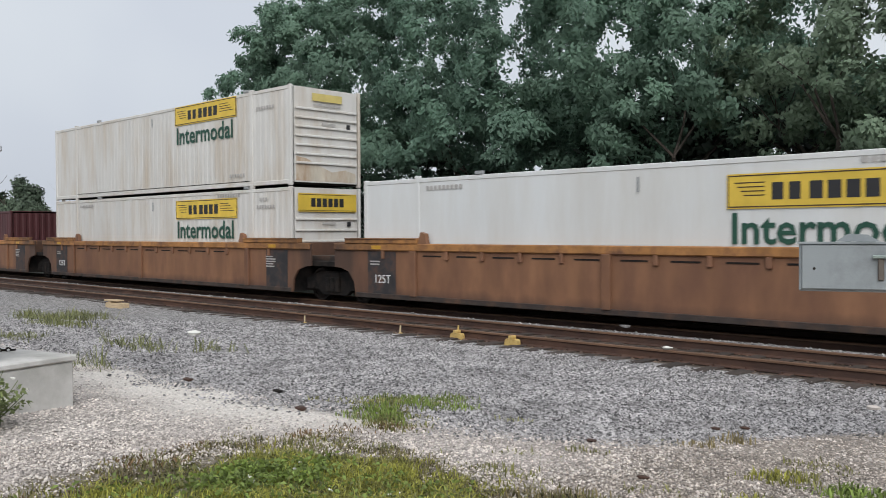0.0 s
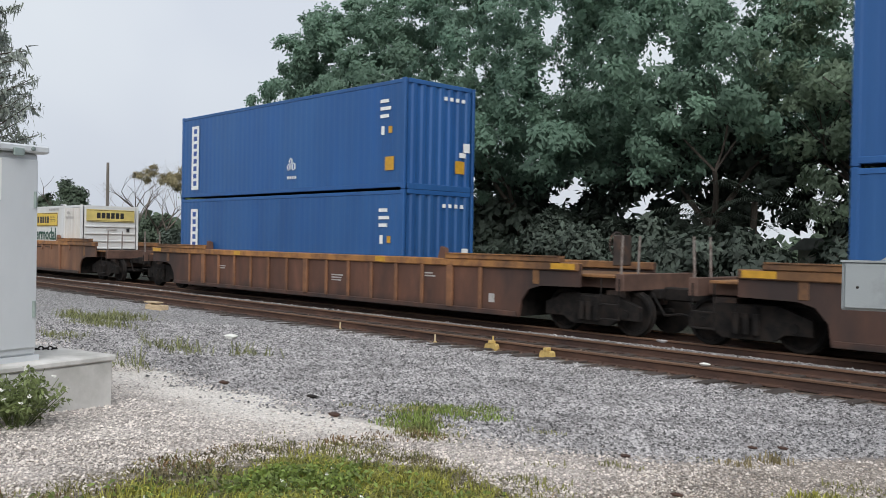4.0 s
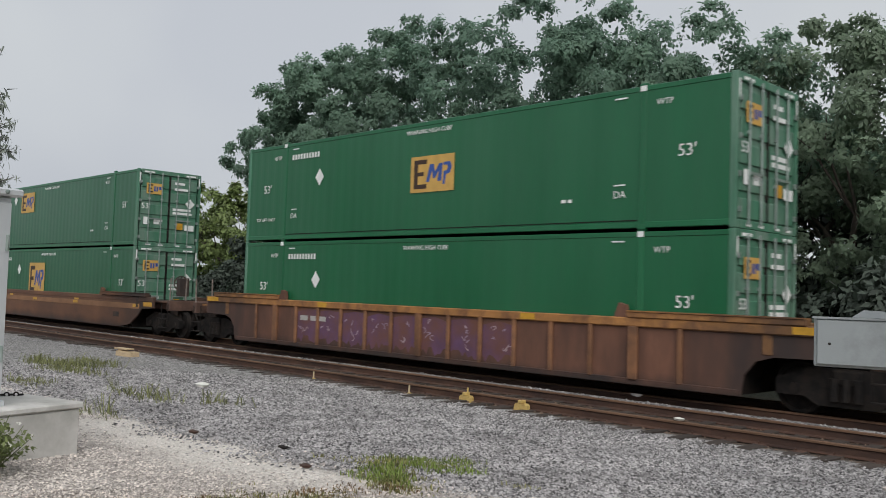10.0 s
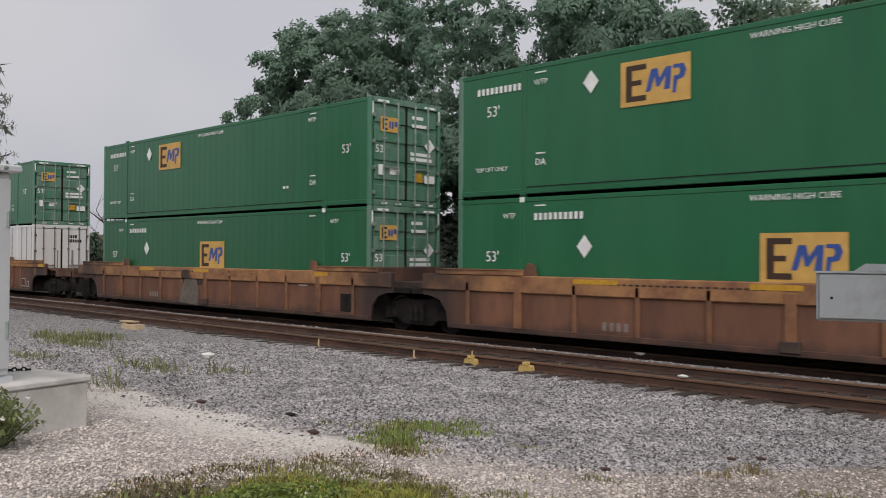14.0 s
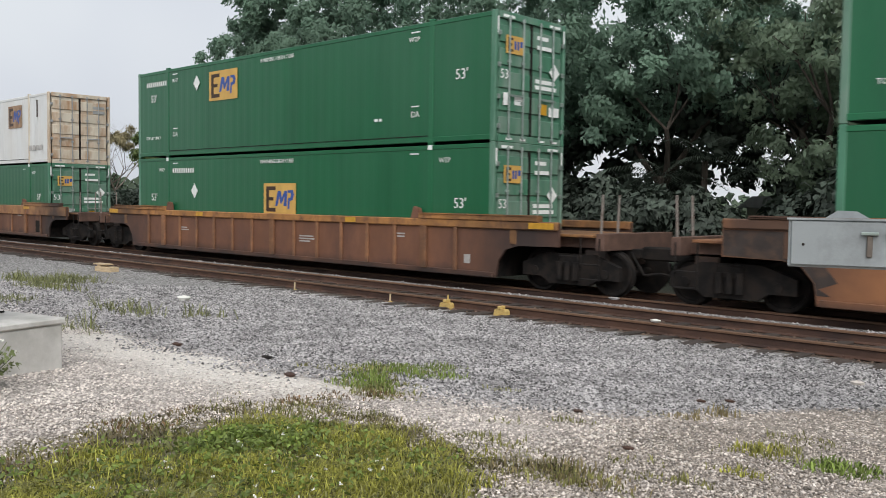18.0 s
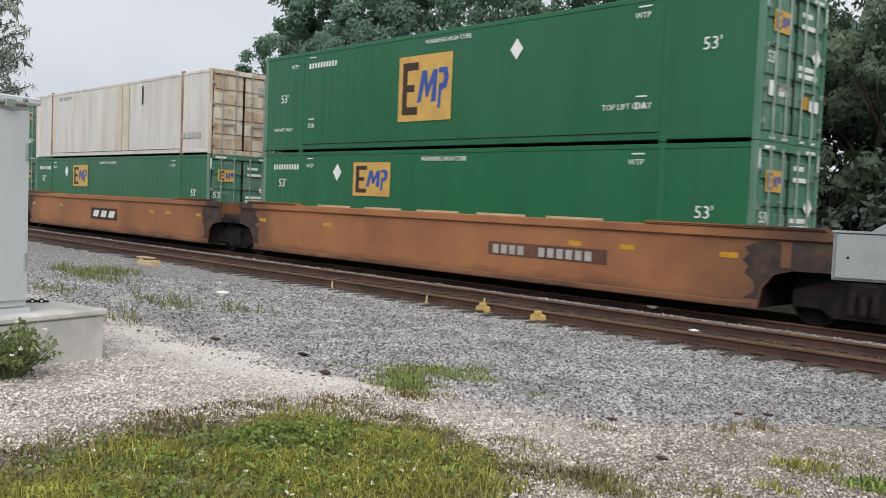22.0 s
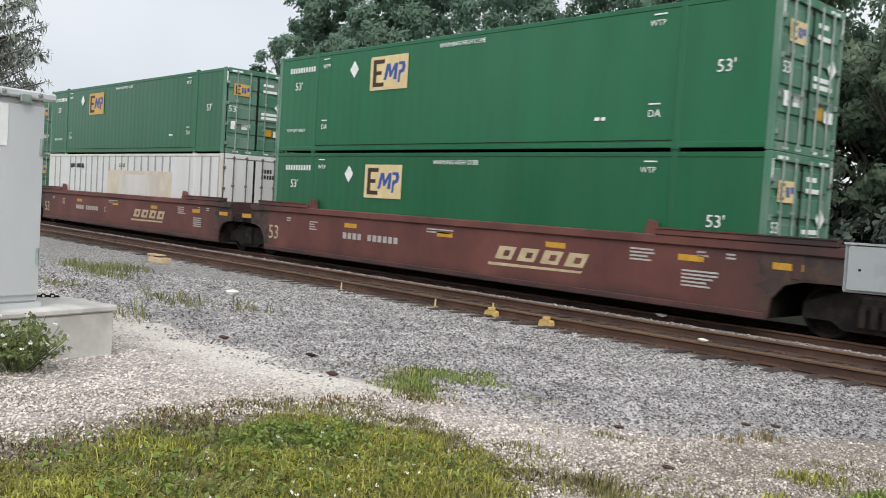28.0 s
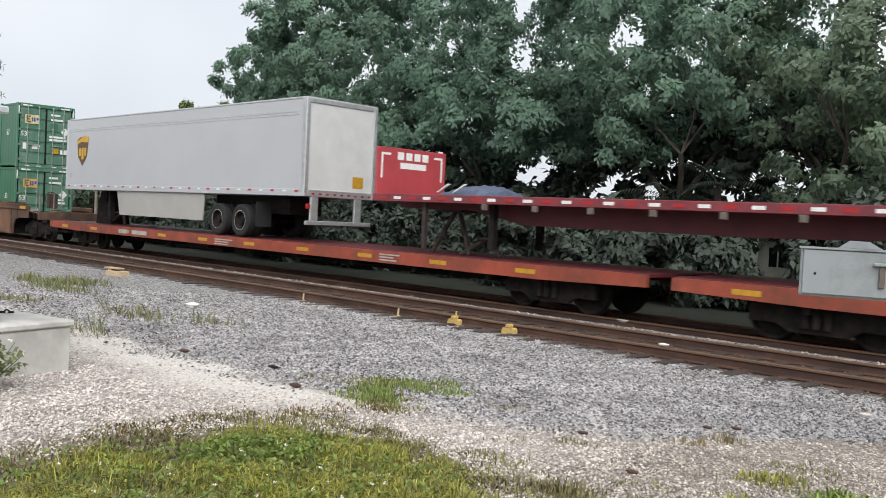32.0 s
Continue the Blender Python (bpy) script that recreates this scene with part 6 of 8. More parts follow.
def white_container(old, shift=0.0, up=0.0, small=False):
    """A 53-foot white plate container with a yellow name panel and green lettering. shift, up: where the panel sits; small: a narrow panel on a many-ribbed end."""
    L, H, y = 16.15, 2.87, -HALF - 0.006
    m = WHITE_OLD if old else WHITE
    ob = thing("white_container", "creamy white 53-foot ribbed container with yellow panel and green lettering" if old else "white 53-foot container with yellow panel and green lettering", "shipping container", "white containers on the train")
    container_frame(ob, L, H, m)
    for sgn in (-1, 1):
        part("side_wall", corrugated(L, 0.15, H - 0.11, sgn * (HALF - 0.012), 0.27 if old else 0.42, 0.011 if old else 0.0035, sgn), m, ob)
    lift_posts(ob, L, H, m)
    closed_end(ob, L, H, m, x=0.1)
    part("end_wall", Shape().box(L - 0.06, L - 0.02, -HALF + 0.14, HALF - 0.14, 0.1, H - 0.05), m, ob)
    for z in (0.62, 0.88, 1.14, 1.4, 1.66, 1.92, 2.18) if small else (0.3, 0.62, 0.94, 1.26, 1.58, 1.9):
        part("end_rib", Shape().box(L - 0.02, L + 0.03, -HALF + 0.16, HALF - 0.16, z, z + 0.07, 0.015), m, ob)
    if small:
        part("rust_stain", Shape().prism([(-1.1, 0.14), (1.1, 0.14), (1.1, 0.4), (0.7, 0.5), (0.2, 0.42), (-0.3, 0.6), (-0.7, 0.78), (-1.1, 0.85)], 0, 0.003), CREAM_RUST, ob, "rust-stained lower end wall").matrix_basis = pose(L - 0.019, 0, 0, 0, 0, 90)
    if not old:
        # the ribbed bay outside the last lift post
        bay = corrugated(1.72, 0.17, H - 0.14, -HALF + 0.002, 0.29, -0.02, -1)
        bay.v = [(vx + 14.28, vy, vz) for vx, vy, vz in bay.v]
        part("ribbed_bay", bay, WHITE_OLD, ob, "ribbed cream end bay")
    p = plate_side(ob, "name_panel", 9.72, 13.4, 1.93 + up, 2.55 + up, y, BRIGHT_YELLOW)
    p.location.x = shift
    for k, (a, b) in enumerate(((10.55, 10.75), (10.85, 11.05), (11.2, 11.42), (11.5, 11.72), (11.8, 12.02), (12.1, 12.32))):
        part("panel_mark", Shape().box(a, b, y - 0.008, y - 0.005, 2.08 + up, 2.38 + up), BLACK_PRINT, p)
    part("panel_mark", Shape().box(9.76, 13.36, y - 0.008, y - 0.005, 1.955 + up, 1.975 + up).box(9.76, 13.36, y - 0.008, y - 0.005, 2.505 + up, 2.525 + up)
         .box(9.74, 9.758, y - 0.008, y - 0.005, 1.955 + up, 2.525 + up).box(13.362, 13.38, y - 0.008, y - 0.005, 1.955 + up, 2.525 + up), BROWN_PRINT, p, "thin dark border")
    for k in range(4):
        for a, b in ((9.86 + 0.06 * k, 10.42), (12.46, 13.24 - 0.1 * (3 - k))):
            part("panel_mark", Shape().box(a, b, y - 0.008, y - 0.005, 2.38 + up - 0.075 * k, 2.4 + up - 0.075 * k), BROWN_PRINT, p)
    print_side(ob, "lettering", 11.5 + shift, 1.55 + up, y, text_mesh("Intermodal", 0.78, GREEN_PRINT, bold=0.014))
    for bx, bz, widths in ((12.3, 2.64, (0.1,) * 9), (14.6, 2.48, (0.1,) * 3), (14.45, 2.26, (0.09,) * 7), (2.3, 2.55, (0.09,) * 9), (13.0, 0.34, (0.1,) * 6)):
        if bz + up < 2.72 or not up:
            id_bars(ob, bx, bz, widths, 0.1, y - (0.024 if bx > 14.2 and not old else 0), GREY_PRINT, 0.045)
    plate_side(ob, "vent", 8.12, 8.18, 2.3, 2.6, y, GREY_RIB)
    for x in (4.0, 13.9):
        part("roof_bracket", Shape().box(x - 0.12, x + 0.12, -HALF - 0.02, -HALF + 0.06, H - 0.02, H + 0.06, 0.01), GREY_RIB, ob)
    e = L + 0.032
    if small:
        plate_end(ob, "name_panel", -0.55, 0.55, 2.46, 2.68, e, SUN_YELLOW)
        plate_end(ob, "marking", -0.5, 0.5, 2.33, 2.38, e, GREY_PRINT)
    else:
        q = plate_end(ob, "name_panel", -1.08, 1.08, 2.15, 2.68, e, BRIGHT_YELLOW if old else SUN_YELLOW)
        for k in range(6):
            part("panel_mark", Shape().box(e + 0.005, e + 0.008, -0.62 + 0.21 * k, -0.46 + 0.21 * k, 2.29, 2.54), BLACK_PRINT, q)
        part("panel_mark", Shape().box(e + 0.005, e + 0.008, -1.04, 1.04, 2.18, 2.195).box(e + 0.005, e + 0.008, -1.04, 1.04, 2.635, 2.65), BROWN_PRINT, q)
    plate_end(ob, "marking", -0.2, 0.3, 1.78, 1.84, e, GREY_PRINT)
    plate_end(ob, "sticker", 0.72, 0.86, 1.72, 1.86, e, BLACK_PRINT)
    return ob


def ribbed_container(patches):
    """A 53-foot white container with grey wall posts."""
    L, H, y = 16.15, 2.89, -HALF - 0.006
    ob = thing("ribbed_white_container", "white 53-foot container with dark vertical wall posts", "shipping container", "ribbed white containers")
    container_frame(ob, L, H, WHITE_OLD if patches else WHITE)
    for sgn in (-1, 1):
        part("side_wall", Shape().box(0.1, L - 0.1, sgn * (HALF - 0.03) - 0.012, sgn * (HALF - 0.03) + 0.012, 0.15, H - 0.11), WHITE, ob)
    for i in range(-2, 24):
        x = 1.98 + i * 0.6095
        if i in (0, 20):
            continue
        part("wall_post", Shape().box(x - 0.05, x + 0.05, -HALF + 0.0, -HALF + 0.017, 1.72 if not patches and 13 < i < 18 else 0.15, H - 0.11), GREY_RIB, ob)
    lift_posts(ob, L, H, WHITE)
    closed_end(ob, L, H, WHITE, x=0.1)
    door_end(ob, L, H, WHITE, IRON, WHITE, True)
    id_bars(ob, 2.68, 2.28, (0.09,) * 4, 0.18, -HALF - 0.001, BLACK_PRINT, 0.05)
    id_bars(ob, 3.36, 2.28, (0.09,) * 6, 0.18, -HALF - 0.001, BLACK_PRINT, 0.05)
    print_side(ob, "lettering", 8.15, 2.4, -HALF - 0.001, text_mesh("53/102", 0.2, BLACK_PRINT))
    for z, n in ((2.3, 4), (2.1, 6)):
        for k in range(n):
            plate_end(ob, "marking", 0.28 + 0.11 * k, 0.36 + 0.11 * k, z, z + 0.14, L - 0.014, BLACK_PRINT)
    for z in (1.24, 1.66):
        plate_side(ob, "patch_edge", 9.98, 10.42, z, z + 0.02, -HALF + 0.012, GREY_PRINT)
    for x in (9.98, 10.4):
        plate_side(ob, "patch_edge", x, x + 0.02, 1.261, 1.659, -HALF + 0.012, GREY_PRINT)
    if patches:
        plate_side(ob, "repair_panel", 6.8, 13.0, 1.2, 2.2, y + 0.001, BEIGE, label="beige repair panel")
        plate_side(ob, "repair_panel", 7.9, 11.6, 1.2, 2.05, y - 0.005, WHITE_OLD)
        plate_side(ob, "repair_panel", 12.6, 13.9, 1.2, 2.75, y - 0.003, WHITE)
    return ob


def plate_container(rust):
    """A 53-foot white plate-wall container with rust-streaked doors."""
    L, H, y = 16.15, 2.87, -HALF - 0.006
    ob = thing("weathered_container", "weathered white 53-foot container with rust-streaked doors", "shipping container", "weathered white containers")
    m = WHITE_OLD if rust else WHITE
    container_frame(ob, L, H, m, m, CREAM_RUST)
    n = 26
    for sgn in (-1, 1):
        part("side_wall", corrugated(L, 0.15, H - 0.11, sgn * (HALF - 0.01), L / n, 0.012, sgn), m, ob)
    lift_posts(ob, L, H, RUSTY_POST if rust else CREAM_RUST)
    closed_end(ob, L, H, m, x=0.1)
    door_end(ob, L, H, CREAM_RUST, GREY_RIB, CREAM_RUST)
    if not rust:
        emp_logo(ob, 12.0, 13.45, 1.55, 2.5, y, FADED_LOGO)
    else:
        for i in (14, 15):
            plate_side(ob, "stained_panel", i * L / n + 0.1, (i + 1) * L / n - 0.02, 0.2, H - 0.14, y + 0.002, BEIGE)
    id_bars(ob, 2.8, 2.5, (0.4, 0.5, 0.2), 0.12, y, GREY_PRINT)
    plate_side(ob, "vent", 11.0 if rust else 15.0, 11.12 if rust else 15.12, 1.9, 2.6, y - 0.002, BROWN_PRINT)
    id_bars(ob, 14.2, 0.55, (0.3, 0.25, 0.3, 0.25), 0.2, y, GREY_PRINT, 0.08)
    for z in (2.3, 2.12):
        plate_end(ob, "marking", 0.55, 1.05, z, z + 0.12, L - 0.014, GREY_RIB)
    return ob


def maroon_container():
    L, H = 12.19, 2.6
    ob = thing("maroon_container", "dark maroon steel shipping container", "shipping container")
    container_frame(ob, L, H, MAROON)
    for sgn in (-1, 1):
        part("side_wall", corrugated(L, 0.15, H - 0.11, sgn * (HALF - 0.01), 0.28, 0.012, sgn), MAROON, ob)
    closed_end(ob, L, H, MAROON)
    closed_end(ob, L, H, MAROON, x=0.1)
    return ob


# ---- well cars ----
R_WHEEL = 0.46


def wheelset_mesh():
    s = Shape()
    for y in (-0.72, 0.72):
        k = 1 if y > 0 else -1
        s.lathe([(y - k * 0.07, 0.001), (y - k * 0.07, R_WHEEL + 0.03), (y - k * 0.04, R_WHEEL + 0.03), (y - k * 0.03, R_WHEEL), (y + k * 0.07, R_WHEEL - 0.008), (y + k * 0.07, R_WHEEL - 0.07),
                 (y + k * 0.02, R_WHEEL - 0.09), (y + k * 0.01, 0.16), (y + k * 0.08, 0.12), (y + k * 0.08, 0.001)], "y", seg=28)
    s.rod((0, -1.02, 0), (0, 1.02, 0), 0.08, seg=12)
    for a in range(3):
        c, d = math.cos(a * 2.094) * 0.05, math.sin(a * 2.094) * 0.05
        s.rod((c, -1.05, d), (c, -1.02, d), 0.018, seg=6)
    return s.mesh("wheelset")


WHEELSET = wheelset_mesh()
WHEELSET.materials.append(GRIME)
CAP = Shape().lathe([(-1.07, 0.001), (-1.07, 0.09), (-0.99, 0.11), (-0.9, 0.11)], "y", seg=14).mesh("bearing_cap")
CAP.materials.append(GRIME)


def bogie_mesh():
    s = Shape()
    for y in (-0.98, 0.98):
        s.prism([(-1.22, 0.34), (-0.72, 0.34), (-0.5, 0.2), (0.5, 0.2), (0.72, 0.34), (1.22, 0.34), (1.22, 0.62), (0.6, 0.84), (-0.6, 0.84), (-1.22, 0.62)], y - 0.07, y + 0.07)
        for x in (-0.2, 0.0, 0.2):
            s.rod((x, y - 0.12, 0.3), (x, y - 0.12, 0.68), 0.075, seg=8)
    s.box(-0.25, 0.25, -1.1, 1.1, 0.56, 0.82, 0.03)
    return s.mesh("bogie")


BOGIE = bogie_mesh()
BOGIE.materials.append(GRIME)


def bogie(parent, x, u):
    b = part("bogie", BOGIE, GRIME, parent, "black cast-steel bogie")
    b.location = (x, 0, 0)
    for dx in (-0.89, 0.89):
        w = part("wheelset", WHEELSET, GRIME, b)
        w.location = (dx, 0, R_WHEEL)
        c = part("bearing_cap", CAP, GRIME, b)
        c.location = (dx, 0, R_WHEEL)
        WHEELS.append((w, u + x + dx, (dx, 0, R_WHEEL)))


def brake_wheel(parent, x, z, material):
    s = Shape().lathe([(-0.015, 0.26), (0.0, 0.285), (0.015, 0.26), (0.0, 0.235), (-0.015, 0.26)], "x", (x, -0.55, z), 18)
    for k in range(4):
        a = k * math.pi / 2
        s.rod((x, -0.55, z), (x, -0.55 + 0.25 * math.cos(a), z + 0.25 * math.sin(a)), 0.014, seg=5)
    part("brake_wheel", s, SOOT, parent, "sooty brown hand-brake wheel")
    part("brake_housing", Shape().box(x + 0.03, x + 0.24, -0.75, -0.35, z - 0.45, z + 0.2, 0.02), SOOT, parent)


def end_platform(ob, x, s, body, sill, full):
    """The deck over a bogie. s: 1 towards +x, -1 towards -x. full: with a coupler; else an articulated end."""
    def bx(a, b, y0, y1, z0, z1, c=0.012):
        x0, x1 = sorted((x + s * a, x + s * b))
        return Shape().box(x0, x1, y0, y1, z0, z1, c)
    if full:
        part("end_deck", bx(-0.3, 2.9, -0.95, 0.95, 0.98, 1.2), DECK_RUST, ob)
        part("end_deck", bx(0.2, 2.6, -1.2, 1.2, 1.2, 1.26), sill, ob, "walkway plate")
        part("end_beam", bx(2.75, 2.95, -1.35, 1.35, 0.95, 1.3), DECK_RUST, ob, "dusty rust-brown end beam")
        part("draft_sill", bx(0.4, 3.15, -0.3, 0.3, 0.78, 0.97), GRIME, ob)
        part("coupler", bx(3.1, 3.72, -0.14, 0.14, 0.74, 1.02, 0.03), GRIME, ob)
        part("corner_gusset", bx(0.6, 0.78, -1.44, -0.95, 1.0, 1.46), sill, ob)
        part("coupler_yoke", bx(2.2, 2.7, -0.9, 0.9, 0.6, 0.94), SOOT, ob)
        for y in (-1.3, -0.7):
            xr = x + s * 2.85
            part("handrail", Shape().rod((xr, y, 1.28), (xr + s * 0.03, y, 2.08), 0.026, 0.022, 8), PALE_IRON, ob, "pale worn stanchion")
        for z in (0.35, 0.65):
            part("step", bx(2.4, 2.85, -1.42, -1.3, z, z + 0.03, 0.004), GRIME, ob)
        xs = x + s * 2.4
        part("step_hanger", Shape().rod((xs, -1.36, 0.35), (xs, -1.36, 1.2), 0.015, seg=5).rod((x + s * 2.85, -1.36, 0.35), (x + s * 2.85, -1.36, 1.2), 0.015, seg=5), GRIME, ob)
        part("air_hose", Shape().rod((x + s * 3.0, -0.4, 0.9), (x + s * 3.3, -0.38, 0.45), 0.03, seg=6).rod((x + s * 3.3, -0.38, 0.45), (x + s * 3.7, -0.36, 0.5), 0.03, seg=6), GRIME, ob)
    else:
        part("end_deck", bx(-0.2, 1.5, -0.8, 0.8, 0.98, 1.25), SOOT, ob)
        part("bearing_arm", bx(0.9, 1.6, -1.3, -0.8, 0.98, 1.12), GRIME, ob)
        part("bulkhead", bx(0.15, 0.22, -1.2, 1.2, 1.0, 1.62), body, ob)


def well_car(u, L, kind, body, sill, left, right, pitch=1.15, group="", label="", top=1.5, yellow=True, brake=0, smooth=False, rib=None, sill_h=0.16, step=0.155):
    """A well car unit. L: the well's length from the container's left end. kind: ribbed or plain sides. left, right: 'coupler' or 'joint'."""
    ob = thing("well_car", label, "well car", group)
    a = 1.9 if left == "coupler" else 1.05
    b = 1.9 if right == "coupler" else 1.05
    lo = 0.24
    x0, x1 = -a, L + b
    if smooth:
        pts = [(0.75, lo), (L - 0.75, lo), (L + 0.15, lo + 0.14), (L + 0.75, 0.72), (L + 1.0, 0.96), (x1, 1.0), (x1, top), (x0, top), (x0, 1.0), (-1.0, 0.96), (-0.75, 0.72), (-0.15, lo + 0.14)]
    else:
        pts = [(-0.2, lo), (L + 0.2, lo), (L + 0.26, 0.62), (L + 0.48, 0.88), (L + 0.8, 0.97), (x1, 0.99), (x1, top), (x0, top), (x0, 0.99), (-0.8, 0.97), (-0.48, 0.88), (-0.26, 0.62)]
    for y0, y1 in ((-1.42, -1.36), (1.36, 1.42)):
        part("side_panel", Shape().prism(pts, y0, y1), body, ob)
    part("well_floor", Shape().box(0.2, L - 0.2, -1.3, 1.3, lo, lo + 0.1), GRIME, ob)
    for y0, y1 in ((-1.43, -1.3), (1.3, 1.43)) if smooth else ((-1.48, -1.3), (1.3, 1.48)):
        part("top_chord", Shape().box(x0 + 0.02, x1 - 0.02, y0, y1, top - sill_h, top + 0.02, 0.02), sill, ob)
    for e0, e1 in ((-0.09, -0.04), (L + 0.04, L + 0.09)):
        part("end_wall", Shape().box(e0, e1, -1.3, 1.3, lo, 1.28), GRIME, ob)
    if kind == "plain" and not smooth:
        # soot thrown up by the wheels on both ends of the side
        rng = random.Random(int(10 * u))
        for e, s, far in ((0.0, -1, -x0), (L, 1, x1 - L)):
            n = 9
            ragged = [(e - s * rng.uniform(-0.2, 0.15), 0.42 + (top - sill_h - 0.46) * q / n) for q in range(n + 1)]
            under = [(e + s * (far - 0.02), 1.01), (e + s * 0.8, 0.985), (e + s * 0.47, 0.9), (e + s * 0.25, 0.64), (e + s * 0.21, 0.42)]
            if far < 1.5:
                c0, c1 = sorted((e + s * 0.25, e + s * (far - 0.03)))
                part("soot_patch", Shape().box(c0, c1, -1.4865, -1.4815, top - sill_h + 0.005, top + 0.005), SOOT, ob, "soot on the chord over the bogie")
            part("soot_patch", Shape().prism((under + ragged + [(e + s * (far - 0.02), top - sill_h - 0.02)])[::-s], -1.424, -1.4205), SOOT, ob, "soot thrown up by the wheels")
    if not smooth:
        part("bottom_chord", Shape().box(-0.15, L + 0.15, -1.46, -1.42, lo, lo + 0.12, 0.01), SOOT if rib is None else body, ob)
    if kind == "ribbed":
        m = int(round(12.15 / pitch))
        for i in range(-1, m + 2):
            x = 2.0 + i * 12.15 / m
            wide = i in (0, m, m // 2)
            w = 0.1 if wide else 0.05
            part("side_rib", Shape().box(x - w, x + w, -1.5 if wide else -1.48, -1.421, (lo + 0.1) if rib or wide else top - 0.36, top - 0.15, 0.012), rib or body, ob)
    # raised walkways on the corners, with their brackets
    for c0, c1 in ((x0 + 0.5, 2.15), (L - 2.15, x1 - 0.5)):
        part("corner_walkway", Shape().box(c0, c1, -1.5, -1.32, top + 0.02, top + step - 0.025, 0.01), sill, ob)
        part("walkway_top", Shape().box(c0 + 0.02, c1 - 0.02, -1.52, -1.3, top + step - 0.024, top + step), sill, ob)
    for xx in (2.3, L - 2.3) if step > 0.1 else ():
        part("guide", Shape().prism([(xx - 0.16, top), (xx + 0.16, top), (xx + 0.1, top + 0.26), (xx - 0.05, top + 0.3)], -1.46, -1.34), body, ob)
    end_platform(ob, 0.0, -1, body, sill, left == "coupler")
    end_platform(ob, L, 1, body, sill, right == "coupler")
    if yellow:
        for c0, c1 in ((x0 + 0.1, x0 + 0.75), (x1 - 0.75, x1 - 0.1), (L * 0.25, L * 0.25 + 0.4), (L * 0.7, L * 0.7 + 0.4)):
            zz = (top - 0.13, top) if kind == "ribbed" else (1.05, 1.2)
            plate_side(ob, "reflector", c0, c1, zz[0], zz[1], -1.482 if kind == "ribbed" else -1.422, YELLOW_MARK)
    if brake:
        brake_wheel(ob, L + 2.2 if brake > 0 else -2.4, 1.9, body)
    return ob


def stencils(ob, spots, y, material, seed):
    """Stencilled data that is too small to read: short lines in blocks."""
    rng = random.Random(seed)
    for x, z, w, rows in spots:
        for k in range(rows):
            plate_side(ob, "stencil", x, x + w * rng.uniform(0.6, 1.0), z - 0.07 * k, z - 0.07 * k + 0.035, y, material)


def ribbon(s, pts, y, w, taper=0.35):
    """A painted band along a curve through points in x and z, narrower at its ends."""
    q = [pts[0]] + list(pts) + [pts[-1]]
    line = []
    for a, b, c, d in zip(q[:-3], q[1:-2], q[2:-1], q[3:]):
        for k in range(5):
            t = k / 5
            line.append(tuple(0.5 * (2 * b[i] + (c[i] - a[i]) * t + (2 * a[i] - 5 * b[i] + 4 * c[i] - d[i]) * t * t + (3 * b[i] - a[i] - 3 * c[i] + d[i]) * t ** 3) for i in (0, 1)))
    line.append(pts[-1])
    n, verts = len(line), []
    for i, (x, z) in enumerate(line):
        (ax, az), (bx, bz) = line[max(i - 1, 0)], line[min(i + 1, n - 1)]
        d = math.hypot(bx - ax, bz - az) or 1.0
        h = w * (taper + (1 - taper) * math.sin(math.pi * (0.12 + 0.76 * i / (n - 1))))
        verts += [(x - (bz - az) / d * h, y, z + (bx - ax) / d * h), (x + (bz - az) / d * h, y, z - (bx - ax) / d * h)]
    s.add(verts, [(2 * i, 2 * i + 2, 2 * i + 3, 2 * i + 1) for i in range(n - 1)])


def graffiti(ob, x0, x1, z0, z1, y, fills, line, seed, step=0.62, w=0.075, edge=0.028):
    """Spray-painted signs of fat curved bands with outlines, side by side; they spell nothing."""
    rng = random.Random(seed)
    x, k, h = x0, 0, z1 - z0
    while x < x1 - 0.2:
        wd = step * rng.uniform(0.85, 1.3)
        fill, rim = Shape(), Shape()
        bands = []
        a, b = rng.uniform(0.1, 0.3), rng.uniform(0.55, 0.9)
        bands.append([(x + wd * (a + rng.uniform(-0.3, 0.3)), z0 + h * 0.03), (x + wd * (a - 0.1), z0 + h * rng.uniform(0.35, 0.6)), (x + wd * (a + rng.uniform(-0.2, 0.6)), z0 + h * 0.97)])
        bands.append([(x + wd * a, z0 + h * rng.uniform(0.75, 0.95)), (x + wd * b, z0 + h * rng.uniform(0.6, 0.9)), (x + wd * (b + 0.1), z0 + h * rng.uniform(0.35, 0.6)), (x + wd * rng.uniform(0.4, 1.0), z0 + h * rng.uniform(0.04, 0.2))])
        if rng.random() < 0.75:
            bands.append([(x + wd * (a - 0.1), z0 + h * rng.uniform(0.05, 0.25)), (x + wd * 0.5, z0 + h * rng.uniform(0.1, 0.4)), (x + wd * rng.uniform(0.9, 1.2), z0 + h * rng.uniform(0.05, 0.5))])
        for m, pts in enumerate(bands):
            ribbon(rim, pts, y - 0.0006 * m, w + edge)
            ribbon(fill, pts, y - 0.004 - 0.0006 * m, w)
        g = part("graffiti", fill, fills[k % len(fills)], ob, "spray-painted graffiti")
        part("graffiti_line", rim, line, g)
        x, k = x + wd * 0.66, k + 1


WELL = 16.15
Z_LOW, Z_UP = 0.36, 3.255

